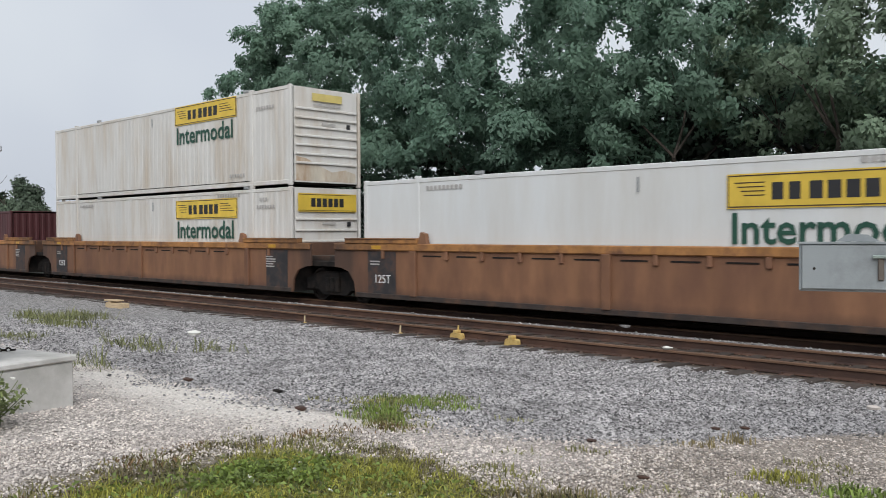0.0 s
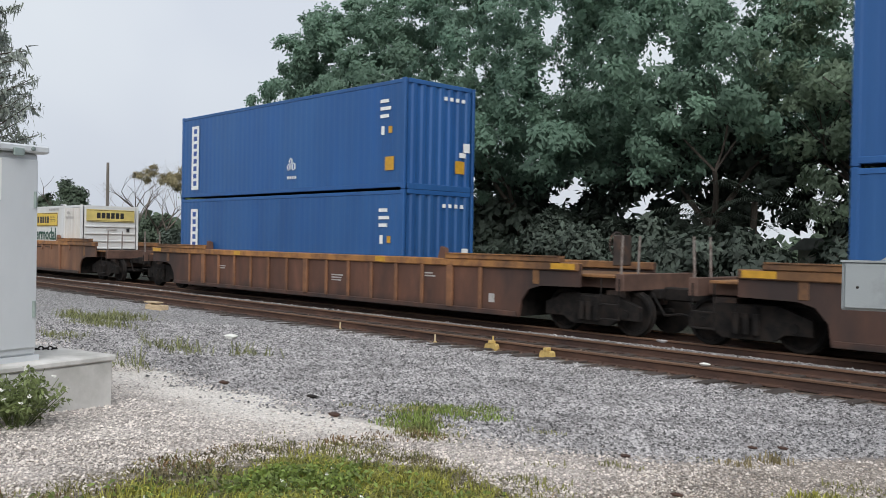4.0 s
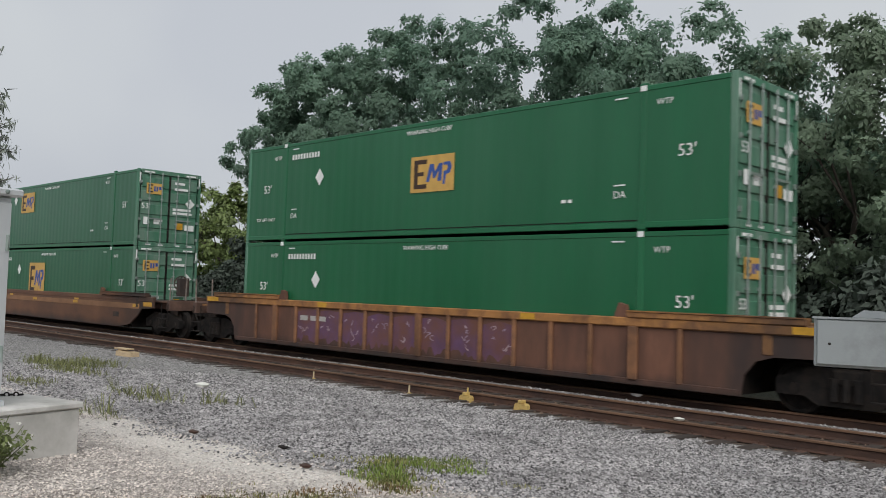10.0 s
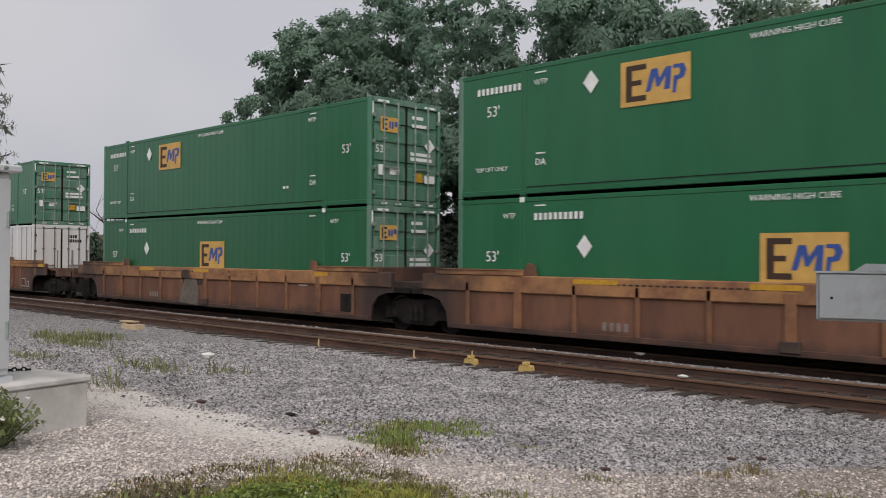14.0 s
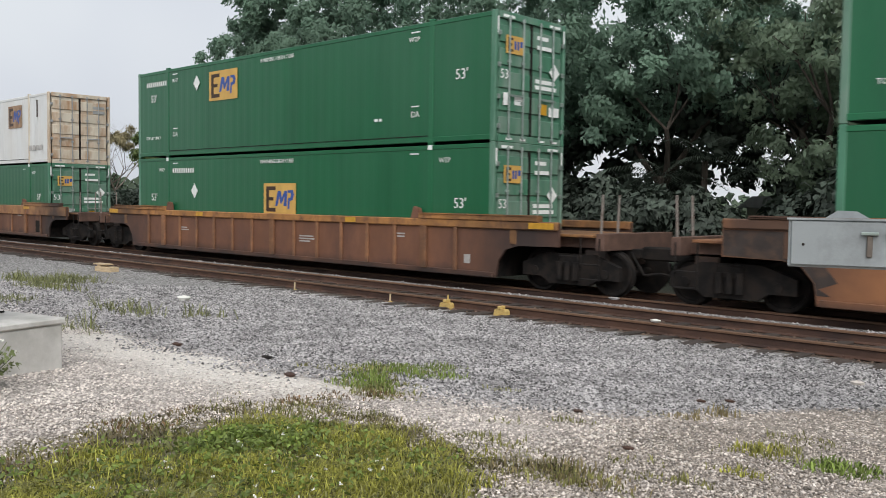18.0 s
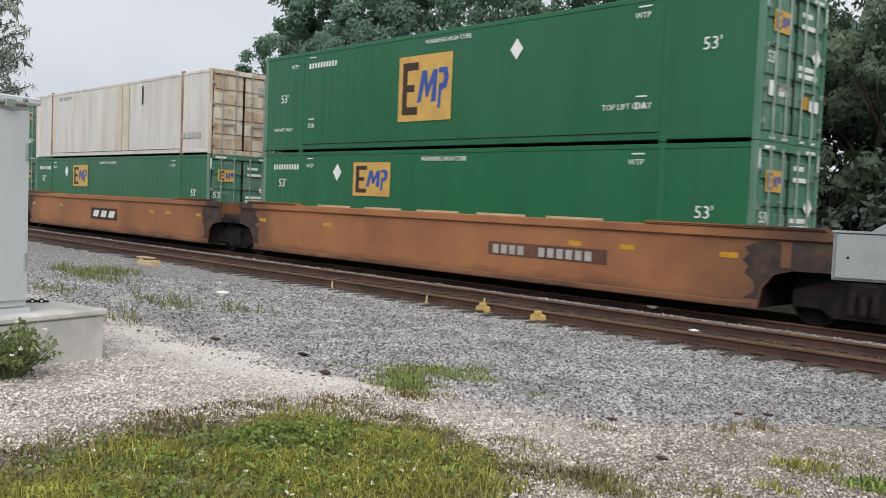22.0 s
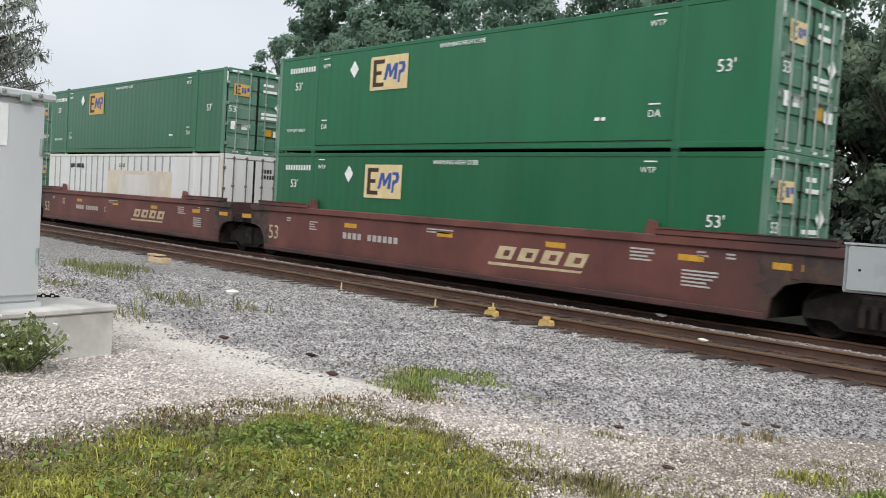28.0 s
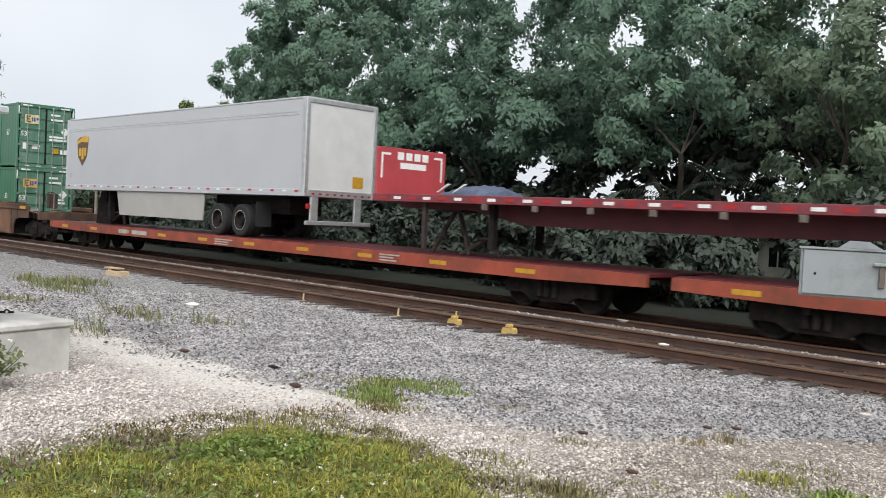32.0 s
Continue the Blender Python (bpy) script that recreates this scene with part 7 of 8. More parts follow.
# one container of each kind, the rest are copies
A_LOGO, B_LOGO, E_LOGO, C_LOGO, R_LOGO = (4.53, 6.08, 1.65, 2.55), (7.45, 8.97, 1.1, 2.0), (5.95, 7.72, 0.86, 2.26), (6.3, 8.25, 0.68, 2.32), (10.15, 11.75, 1.5, 2.5)
KINDS = {
    "A": lambda: green_container(A_LOGO, GOLD_PRINT), "a": lambda: green_container(A_LOGO, GOLD_PRINT), "p": lambda: green_container(A_LOGO, PALE_LOGO),
    "b": lambda: green_container(B_LOGO, GOLD_PRINT, "d"), "e": lambda: green_container(E_LOGO, GOLD_PRINT, "d"), "h": lambda: green_container((4.85, 6.36, 1.58, 2.48), PALE_LOGO, "h"),
    "u": lambda: green_container((4.53, 6.08, 1.62, 2.5), GOLD_PRINT, "u"), "c": lambda: green_container(C_LOGO, GOLD_PRINT, "c"), "r": lambda: green_container(R_LOGO, PALE_LOGO, "b"), "n": lambda: green_container(None, GOLD_PRINT, "d"), "q": lambda: green_container((4.33, 5.83, 1.5, 2.52), PALE_LOGO, "q"),
    "B": lambda: blue_container(True), "F": lambda: blue_container(False), "J": lambda: white_container(False), "K": lambda: white_container(False, 0.27), "O": lambda: white_container(True, 0.0, 0.07), "P": lambda: white_container(True, 0.0, 0.27, True),
    "w": lambda: ribbed_container(False), "x": lambda: ribbed_container(True), "W": lambda: plate_container(False), "R": lambda: plate_container(True), "M": maroon_container,
}
BUILT = {}


def load(key, u, z):
    if key in BUILT:
        ob = copy_thing(BUILT[key], pose(0, 0, 0))
    else:
        ob = BUILT[key] = KINDS[key]()
    return place(ob, u, z)


# metres along the train of the container's left end, upper and lower container, car style, left and right end
CARS = [
    (-55.9, None, "M", "k", "joint", "joint"), (-36.75, "P", "O", "k", "joint", "joint"), (-17.45, None, "K", "k", "joint", "joint"), (1.55, None, "J", "k", "joint", "coupler"),
    (26.88, "F", "F", "d", "coupler", "coupler"), (50.4, "B", "B", "d", "coupler", "coupler"),
    (71.9, "r", "p", "g", "coupler", "coupler"), (95.73, "A", "e", "s", "coupler", "coupler"), (119.35, "b", "n", "v", "coupler", "coupler"), (142.99, "b", "w", "d2", "coupler", "coupler"),
    (166.47, "A", "b", "y", "coupler", "joint"), (185.85, "A", "b", "y", "joint", "joint"), (205.25, "W", "b", "y", "joint", "coupler"),
    (228.87, "A", "b", "d2", "coupler", "coupler"),
    (252.4, "a", "b", "t", "coupler", "joint"), (271.9, "R", "a", "t", "joint", "joint"), (291.41, "c", "a", "t", "joint", "coupler"),
    (315.04, "h", "q", "d2", "coupler", "coupler"),
    (338.78, "a", "a", "m", "coupler", "joint"), (358.16, "a", "x", "m", "joint", "joint"), (377.66, "p", "p", "m", "joint", "coupler"),
    (401.15, "h", "u", "e", "coupler", "coupler"),
]
Y_SIDE = -1.424


def dress(ob, style, i, u):
    """What sets the sides of each car apart."""
    if style == "k":
        for x in (0.3,) if i == 3 else (0.3, 15.1):
            plate_side(ob, "reflector", x + 0.2, x + 0.55, top_z(style) - 0.12, top_z(style) - 0.03, -1.482, YELLOW_MARK)
            plate_side(ob, "black_panel", x, x + 1.05, 0.34, 1.42, Y_SIDE - 0.001, SOOT_PANEL, label="black stencil panel")
        print_side(ob, "lettering", 0.85, 0.72, Y_SIDE - 0.008, text_mesh("125T", 0.3, WHITE_PRINT))
        stencils(ob, ([] if i == 3 else [(15.1, 1.2, 0.5, 5)]) + [(0.4, 1.15, 0.4, 2)], Y_SIDE - 0.008, GREY_PRINT, i)
        # dark strips painted for the shadow in the slotted recess below the sill
        for k in range(10):
            plate_side(ob, "slot", 2.3 + 1.105 * k, 2.92 + 1.105 * k, top_z(style) - 0.29, top_z(style) - 0.255, Y_SIDE - 0.001, GRIME)
    elif style == "g":
        y = Y_SIDE - 0.008
        for x0, x1, z0, m, words in ((0.55, 4.75, 0.33, SPRAY_LILAC, "lilac spray-painted ground"), (4.77, 9.3, 0.27, SPRAY_ORANGE, "orange spray-painted ground"), (9.32, 15.6, 0.27, SPRAY_PINK, "salmon spray-painted ground")):
            plate_side(ob, "graffiti_ground", x0, x1, z0, 1.13, Y_SIDE, m, 0.006, words)
            plate_side(ob, "graffiti_ground", x0 - (0.5 if x0 < 1 else 0), x1 + (0.5 if x1 > 15 else 0), 1.15, 1.29, -1.43, YELLOW_CAR if m is SPRAY_ORANGE else m, 0.002)
        graffiti(ob, 0.3, 4.6, 0.62, 1.27, y - 0.006, (SPRAY_PURPLE, SPRAY_LILAC, SPRAY_PURPLE), SPRAY_WHITE, 4, 0.5, 0.05, 0.018)
        graffiti(ob, 0.75, 4.7, 0.32, 0.95, y - 0.012, (SPRAY_WHITE, SPRAY_LILAC, SPRAY_SILVER), SPRAY_PURPLE, 1, 0.46, 0.05, 0.022)
        rng = random.Random(12)
        for k in range(18):
            s = Shape()
            x, z = 4.9 + 0.25 * k, rng.uniform(0.8, 1.25)
            pts = [(x, z)]
            for q in range(3):
                pts.append((pts[-1][0] + rng.uniform(-0.14, 0.34), min(1.27, max(0.36, pts[-1][1] + (-1) ** (q + k) * rng.uniform(0.15, 0.45)))))
            ribbon(s, pts, y - 0.006 - 0.0005 * k, 0.017, 0.2)
            part("graffiti_line", s, BLACK_PRINT, ob, "black spray-painted zigzag line")
        graffiti(ob, 9.2, 10.6, 0.8, 1.27, y - 0.004, (SPRAY_LILAC, SPRAY_PINK), SPRAY_TAN, 7, 0.6, 0.09, 0.02)
        graffiti(ob, 9.75, 12.3, 0.32, 1.2, y - 0.012, (SPRAY_WHITE, SPRAY_SILVER), BLACK_PRINT, 2, 0.62, 0.1, 0.034)
        graffiti(ob, 12.3, 15.5, 0.32, 0.86, y - 0.006, (SPRAY_WHITE, SPRAY_PINK), BROWN_PRINT, 3, 0.7, 0.1, 0.03)
        graffiti(ob, 11.6, 15.9, 0.72, 1.27, y - 0.014, (SPRAY_PINK, SPRAY_WHITE, SPRAY_TAN), BROWN_PRINT, 5, 0.72, 0.1, 0.03)
        graffiti(ob, 15.75, 16.4, 0.88, 1.27, y - 0.006, (SPRAY_PURPLE,), SPRAY_LILAC, 6, 0.5, 0.1, 0.02)
        id_bars(ob, 2.7, 1.0, (0.13,) * 4, 0.11, y - 0.02, WHITE_PRINT, 0.06)
        id_bars(ob, 3.6, 1.0, (0.13,) * 6, 0.11, y - 0.02, WHITE_PRINT, 0.06)
        for x in (4.95, 9.4, 12.0, 14.6):
            plate_side(ob, "reflector", x, x + 0.42, 0.98, 1.1, y - 0.02, YELLOW_MARK)
    elif style == "s":
        plate_side(ob, "upper_band", -0.85, WELL + 0.85, 0.94, 1.13, Y_SIDE + 0.002, TAN_BAND, 0.006, "paler band along the bend of the side")
        for x in (-0.6, 2.3, 6.9, 11.2, 16.5):
            plate_side(ob, "reflector", x, x + 0.45, 1.0, 1.11, Y_SIDE - 0.007, YELLOW_MARK)
        plate_side(ob, "dark_panel", 14.9, 15.4, 0.6, 0.78, Y_SIDE - 0.001, SOOT)
    elif style == "v":
        rng = random.Random(71)
        for k in range(1, 9):
            x = 2.07 + 1.0125 * k
            n = 9
            low = [(x + 0.87 * q / n, 0.38 + 0.22 * rng.random()) for q in range(n + 1)]
            g = part("graffiti", Shape().prism(low + [(x + 0.87, 1.3 - 0.1 * rng.random()), (x + 0.45, 1.31), (x, 1.3 - 0.1 * rng.random())], Y_SIDE - 0.003, Y_SIDE), PURPLE_RUST, ob, "purple spray-painted haze")
            s = Shape()
            for _ in range(5):
                a, b = x + rng.uniform(0.15, 0.7), rng.uniform(0.65, 1.15)
                q = [(a, b)]
                for _ in range(3):
                    q.append((q[-1][0] + rng.uniform(-0.12, 0.12), q[-1][1] + rng.uniform(-0.1, 0.1)))
                ribbon(s, q, Y_SIDE - 0.006, 0.012)
            part("graffiti_line", s, SPRAY_LILAC, g)
        id_bars(ob, 3.2, 1.0, (0.35, 0.7), 0.13, Y_SIDE - 0.008, GREY_PRINT)
    elif style == "y":
        graffiti(ob, 8.9, 11.2, top_z(style) - 0.24, top_z(style) - 0.04, -1.482, (OCHRE_SILL,), GRIME, 9 + i, 0.3, 0.02, 0.008)
        id_bars(ob, 4.4, top_z(style) - 0.13, (0.1,) * 22, 0.035, -1.48, BROWN_PRINT, 0.05)
        part("rib_shoe", Shape().box(7.9, 8.25, -1.52, -1.43, 0.3, 0.5, 0.012), SOOT, ob, "dark shoe at the foot of the middle rib")
        for x0, x1 in ((3.5, 4.6), (7.35, 8.3), (14.0, 14.6)):
            plate_side(ob, "reflector", x0, x1, top_z(style) - 0.12, top_z(style) - 0.02, -1.482, YELLOW_MARK, label="worn yellow patch on the sill")
        if i == 10:
            part("brake_valve", Shape().prism([(6.4, 0.32), (7.65, 0.27), (7.62, 0.75), (7.45, 1.1), (6.8, 1.12), (6.55, 0.7)], -1.49, -1.43), IRON, ob, "dusty grey brake valve cover")
            part("valve_hood", Shape().prism([(6.6, 1.14), (7.2, 1.14), (7.1, 1.42), (6.7, 1.42)], -1.53, -1.484), SOOT, ob, "dark hood over the brake valve")
            # shadow beside the valve, laid on as a dark plate
            part("soot_patch", Shape().prism([(7.2, 0.9), (7.85, 0.95), (7.85, 1.11), (7.2, 1.11)], -1.428, -1.4205), SOOT, ob)
        plate_side(ob, "dark_panel", 15.1, 15.6, 0.42, 0.9, Y_SIDE, GRIME)
        id_bars(ob, 4.2, 0.44, (0.1,) * 4, 0.17, Y_SIDE, PALE_IRON, 0.07)
        stencils(ob, [(13.2, 1.2, 0.5, 3)], Y_SIDE, GREY_PRINT, i)
    elif style == "t":
        if i == 14:
            plate_side(ob, "dark_panel", 2.75, 6.1, 0.72, 1.02, Y_SIDE, SOOT_PANEL)
            for bx in (2.9, 3.15, 3.4, 3.65, 4.2, 4.45, 4.7, 4.95, 5.2, 5.45):
                id_bars(ob, bx, 0.79, (0.17,), 0.16, Y_SIDE - 0.006, GREY_PRINT)
        elif i == 15:
            p = plate_side(ob, "logo_panel", 6.78, 9.3, 0.7, 1.16, Y_SIDE, BROWN_PRINT, label="black logo panel")
            for k in range(3):
                x = 7.0 + k * 0.75
                part("logo_shape", Shape().prism([(x, 0.8), (x + 0.5, 0.8), (x + 0.62, 1.06), (x + 0.12, 1.06)], Y_SIDE - 0.009, Y_SIDE - 0.006), WHITE_PRINT, p)
        else:
            plate_side(ob, "faded_panel", 9.8, 13.1, 0.78, 1.08, Y_SIDE, RUST_BROWN)
            for bx in (9.95, 10.2, 10.45, 10.7, 11.3, 11.55, 11.8, 12.05, 12.3, 12.55):
                plate_side(ob, "marking", bx, bx + 0.17, 0.82, 1.02, Y_SIDE - 0.006, GREY_PRINT)
            for k in range(5):
                plate_side(ob, "board", 3.0 + 2.1 * k, 4.5 + 2.1 * k, top_z(style) + 0.022, top_z(style) + 0.07, -1.34, CREAM_PRINT)
        for x in (0.1, 3.4, 12.1, 13.4, 15.6):
            plate_side(ob, "reflector", x, x + 0.35, 1.12, 1.22, Y_SIDE, YELLOW_MARK)
    elif style == "m":
        p = Shape()
        for k in range(4):
            x = 9.7 + k * 0.68
            p.prism([(x, 0.78), (x + 0.5, 0.78), (x + 0.66, 1.08), (x + 0.14, 1.08)], Y_SIDE - 0.004, Y_SIDE)
        lg = part("logo_shape", p, CREAM_PRINT, ob, "cream slanted logo bars")
        for k in range(4):
            x = 9.95 + k * 0.68
            part("logo_gap", Shape().prism([(x, 0.86), (x + 0.18, 0.86), (x + 0.24, 0.99), (x + 0.06, 0.99)], Y_SIDE - 0.008, Y_SIDE - 0.005), MAROON_CAR, lg)
        part("logo_stripe", Shape().prism([(9.5, 0.62), (12.2, 0.66), (12.25, 0.71), (9.5, 0.69)], Y_SIDE - 0.004, Y_SIDE), CREAM_PRINT, lg)
        id_bars(ob, 3.85, 0.84, (0.15,) * 4, 0.17, Y_SIDE, GREY_PRINT, 0.07)
        id_bars(ob, 4.95, 0.84, (0.15,) * 6, 0.17, Y_SIDE, GREY_PRINT, 0.07)
        if i == 19:
            print_side(ob, "lettering", 6.95, 0.92, Y_SIDE, text_mesh("C", 0.3, GREY_PRINT))
        print_side(ob, "lettering", 0.3, 0.78, Y_SIDE, text_mesh("53", 0.6, CREAM_PRINT))
        for x in (-1.6, 3.9, 7.7, 11.2, 14.5, 16.4):
            plate_side(ob, "reflector", x, x + 0.55, 1.15, 1.27, Y_SIDE, YELLOW_MARK)
        stencils(ob, [(7.3, 1.3, 1.0, 2), (13.4, 1.28, 0.6, 4), (14.6, 0.95, 0.8, 5), (2.2, 1.2, 0.4, 4), (1.0, 1.25, 0.3, 2), (14.9, 1.32, 0.25, 2), (15.5, 1.32, 0.25, 2)], Y_SIDE, GREY_PRINT, i)
    elif style == "e":
        plate_side(ob, "sticker", 0.5, 0.72, 0.56, 0.76, Y_SIDE, GREY_PRINT)
        for c0, c1 in ((-1.3, 2.1), (WELL - 2.1, WELL + 1.3)):
            plate_side(ob, "walkway_edge", c0, c1, top_z(style) + 0.133, top_z(style) + 0.153, -1.522, OCHRE_SILL, 0.004)
        rng = random.Random(40)
        for k in range(13):
            sh = Shape()
            x = 6.25 + 0.13 * k
            top = 1.2 - 0.012 * k
            ribbon(sh, [(x, top - rng.uniform(0, 0.1)), (x + rng.uniform(-0.02, 0.06), 0.98), (x + rng.uniform(-0.02, 0.1), rng.uniform(0.78, 0.9))] + ([(x + 0.14, rng.uniform(0.85, 1.1))] if k % 2 else []), Y_SIDE - 0.004 - 0.0005 * k, 0.014, 0.4)
            part("chalk_scrawl", sh, GREY_PRINT, ob, "pale chalk scrawl")
        for k in range(5):
            sh = Shape()
            ribbon(sh, [(8.75 + 0.17 * k, rng.uniform(0.95, 1.1)), (8.82 + 0.17 * k, rng.uniform(0.7, 0.8)), (8.95 + 0.17 * k, rng.uniform(0.85, 1.05))], Y_SIDE - 0.004 - 0.0005 * k, 0.012, 0.4)
            part("chalk_scrawl", sh, GREY_PRINT, ob, "pale chalk scrawl")
    else:
        plate_side(ob, "sticker", 15.42, 15.6, 0.52, 0.72, Y_SIDE, GREY_PRINT)
        stencils(ob, [(3.0, 0.95, 0.6, 2), (9.3, 0.9, 0.7, 3), (13.2, 1.1, 0.4, 2)], Y_SIDE, GREY_PRINT, i)
        if i == 9:
            p = plate_side(ob, "logo_panel", 10.75, 11.75, 0.68, 1.02, Y_SIDE, GREY_PRINT, label="chalky white logo panel")
            part("logo_shape", Shape().prism([(10.8, 0.7), (11.2, 0.78), (11.7, 0.7), (11.5, 0.86), (11.65, 0.98), (11.2, 0.9), (10.85, 1.0), (11.0, 0.85)], Y_SIDE - 0.009, Y_SIDE - 0.006), RUST_BROWN, p)
            print_side(ob, "lettering", 12.7, 0.86, Y_SIDE - 0.002, text_mesh("53", 0.4, SOOT))
            print_side(ob, "lettering", 14.15, 1.05, -1.504, text_mesh("80", 0.16, BLACK_PRINT))
            print_side(ob, "lettering", 14.15, 0.86, -1.504, text_mesh("40", 0.16, BLACK_PRINT))
            for x0, x1, z0, z1 in ((15.2, 15.7, 0.44, 0.82), (15.85, 16.1, 0.44, 0.7)):
                plate_side(ob, "data_panel", x0, x1, z0, z1, Y_SIDE - 0.006, GREY_PRINT)
                plate_side(ob, "data_panel", x0 + 0.04, x1 - 0.04, z0 + 0.04, z1 - 0.04, Y_SIDE - 0.011, RUST_BROWN)


def top_z(style):
    return {"k": 1.6, "t": 1.65, "m": 1.59, "s": 1.37, "g": 1.3, "e": 1.51, "v": 1.52}.get(style, 1.48)


LOOKS = {
    "k": ("ribbed", RUST_ORANGE, SILL_ORANGE, 1.11, "rusty orange-brown articulated well car with short ribs", False),
    "d": ("ribbed", RUST_BROWN, SILL_ORANGE, 1.01, "rusty brown ribbed well car with orange sill", False),
    "d2": ("ribbed", PURPLE_BROWN, SILL_ORANGE, 1.01, "rusty orange-brown ribbed well car", False),
    "v": ("ribbed", RUST_BROWN, SILL_ORANGE, 1.01, "rusty ribbed well car with purple graffiti", False),
    "y": ("ribbed", OCHRE_CAR, OCHRE_SILL, 1.6, "orange-brown articulated well car with yellow sill", False),
    "e": ("ribbed", RUST_ORANGE, RIB_ORANGE, 2.1, "brown well car with widely spaced ribs and chalk scrawls", False),
    "g": ("plain", YELLOW_CAR, YELLOW_CAR, 1, "yellow smooth-sided well car covered with graffiti", True),
    "s": ("plain", DULL_ORANGE, DULL_ORANGE, 1, "orange smooth-sided well car with yellow patches", True),
    "t": ("plain", ORANGE_CAR, ORANGE_CAR, 1, "weathered orange smooth-sided articulated well car", False),
    "m": ("plain", MAROON_CAR, MAROON_CAR, 1, "weathered maroon smooth-sided articulated well car", False),
}

for i, (u, up, low, style, left, right) in enumerate(CARS):
    kind, body, sill, pitch, label, smooth = LOOKS[style]
    brake = 1 if right == "coupler" and style in "dtsgme" else 0
    car = well_car(u, WELL, kind, body, sill, left, right, pitch, "well cars of the train", label, top_z(style), style not in "tmyk", brake, smooth, None if style == "k" else RIB_ORANGE, 0.36 if style == "y" else 0.16, 0.08 if style == "t" else 0.155)
    dress(car, style, i, u)
    place(car, u, 0)
    if left == "coupler":
        bogie(car, -1.9, u)
    bogie(car, WELL + (1.9 if right == "coupler" else 1.62), u)
    shift = 1.98 if low in "BFM" else 0.0
    shift = 0.0 if low in "BF" else shift
    load(low, u + shift, Z_LOW)
    if up:
        load(up, u + shift, Z_UP)


# ---- the trailers on flat cars at the tail ----
def flat_car(u, L):
    ob = thing("flat_car", "long red flat car with yellow markers", "flat car", "flat cars of the train")
    part("deck", Shape().box(0, L, -1.3, 1.3, 0.92, 1.0, 0.01), DARK_RED, ob)
    for y0, y1 in ((-1.42, -1.3), (1.3, 1.42)):
        part("side_sill", Shape().prism([(0, 0.98), (0.0, 0.74), (2.6, 0.68), (L - 2.6, 0.68), (L, 0.74), (L, 0.98)], y0, y1), RED_CAR, ob)
    part("centre_sill", Shape().box(1.5, L - 1.5, -0.3, 0.3, 0.45, 0.92), GRIME, ob)
    for x in np.arange(2.5, L - 2, 2.4):
        part("cross_bearer", Shape().prism([(x - 0.06, 0.9), (x + 0.06, 0.9), (x + 0.06, 0.55), (x - 0.06, 0.55)], -1.28, 1.28), GRIME, ob)
    for x in np.arange(1.2, L - 1, 2.65):
        plate_side(ob, "reflector", x, x + 0.55, 0.78, 0.88, -1.422, YELLOW_MARK)
    id_bars(ob, 5.0 + 1.2, 0.76, (0.7, 1.1), 0.14, -1.424, GREY_PRINT, 0.35)
    stencils(ob, [(12.8, 0.86, 1.1, 3), (20.6, 0.88, 0.8, 3)], -1.424, GREY_PRINT, 77)
    part("draft_gear", Shape().box(-0.45, 0.3, -0.2, 0.2, 0.74, 0.98, 0.03), GRIME, ob)
    part("draft_gear", Shape().box(L - 0.3, L + 0.45, -0.2, 0.2, 0.74, 0.98, 0.03), GRIME, ob)
    part("brake_gear", Shape().rod((9, -0.5, 0.6), (12, -0.5, 0.6), 0.2, seg=12).box(13, 14, -0.8, -0.3, 0.42, 0.85, 0.02), GRIME, ob)
    part("hitch", Shape().rod((3.1, -0.35, 1.0), (3.7, -0.1, 1.46), 0.06).rod((4.5, -0.35, 1.0), (3.85, -0.1, 1.46), 0.06).box(3.5, 4.05, -0.3, 0.3, 1.44, 1.5), SOOT, ob)
    part("hitch", Shape().rod((22.4, -0.35, 1.0), (23.0, -0.1, 1.42), 0.06).rod((23.7, -0.35, 1.0), (23.1, -0.1, 1.42), 0.06).box(22.8, 23.3, -0.3, 0.3, 1.4, 1.46), SOOT, ob)
    place(ob, u, 0)
    bogie(ob, 2.6, u)
    bogie(ob, L - 2.6, u)
    return ob


flat_car(421.65, 28.3)
flat_car(450.5, 28.3)


def tyre_mesh(r):
    return Shape().lathe([(-0.14, 0.3), (-0.15, r - 0.06), (-0.12, r - 0.01), (-0.05, r), (0.05, r), (0.12, r - 0.01), (0.15, r - 0.06), (0.14, 0.3)], "y", seg=28).mesh("tyre")


TYRE = tyre_mesh(0.5)
TYRE.materials.append(RUBBER)
RIM = Shape().lathe([(-0.13, 0.3), (-0.145, 0.29), (-0.13, 0.27), (-0.02, 0.24), (-0.01, 0.12), (-0.1, 0.1), (-0.1, 0.001)], "y", seg=28).mesh("rim")
RIM.materials.append(GRIME)
HUB = Shape().lathe([(-0.148, 0.305), (-0.152, 0.298), (-0.148, 0.291)], "y", seg=28).mesh("rim_ring")
HUB.materials.append(GREY_PRINT)


def road_wheel(parent, x, y, z):
    w = part("wheel", TYRE, RUBBER, parent)
    w.location = (x, y, z)
    if y < 0:
        part("rim", RIM, ALUMINIUM, w)
        part("rim_ring", HUB, WHITE_PRINT, w, "pale rim ring")


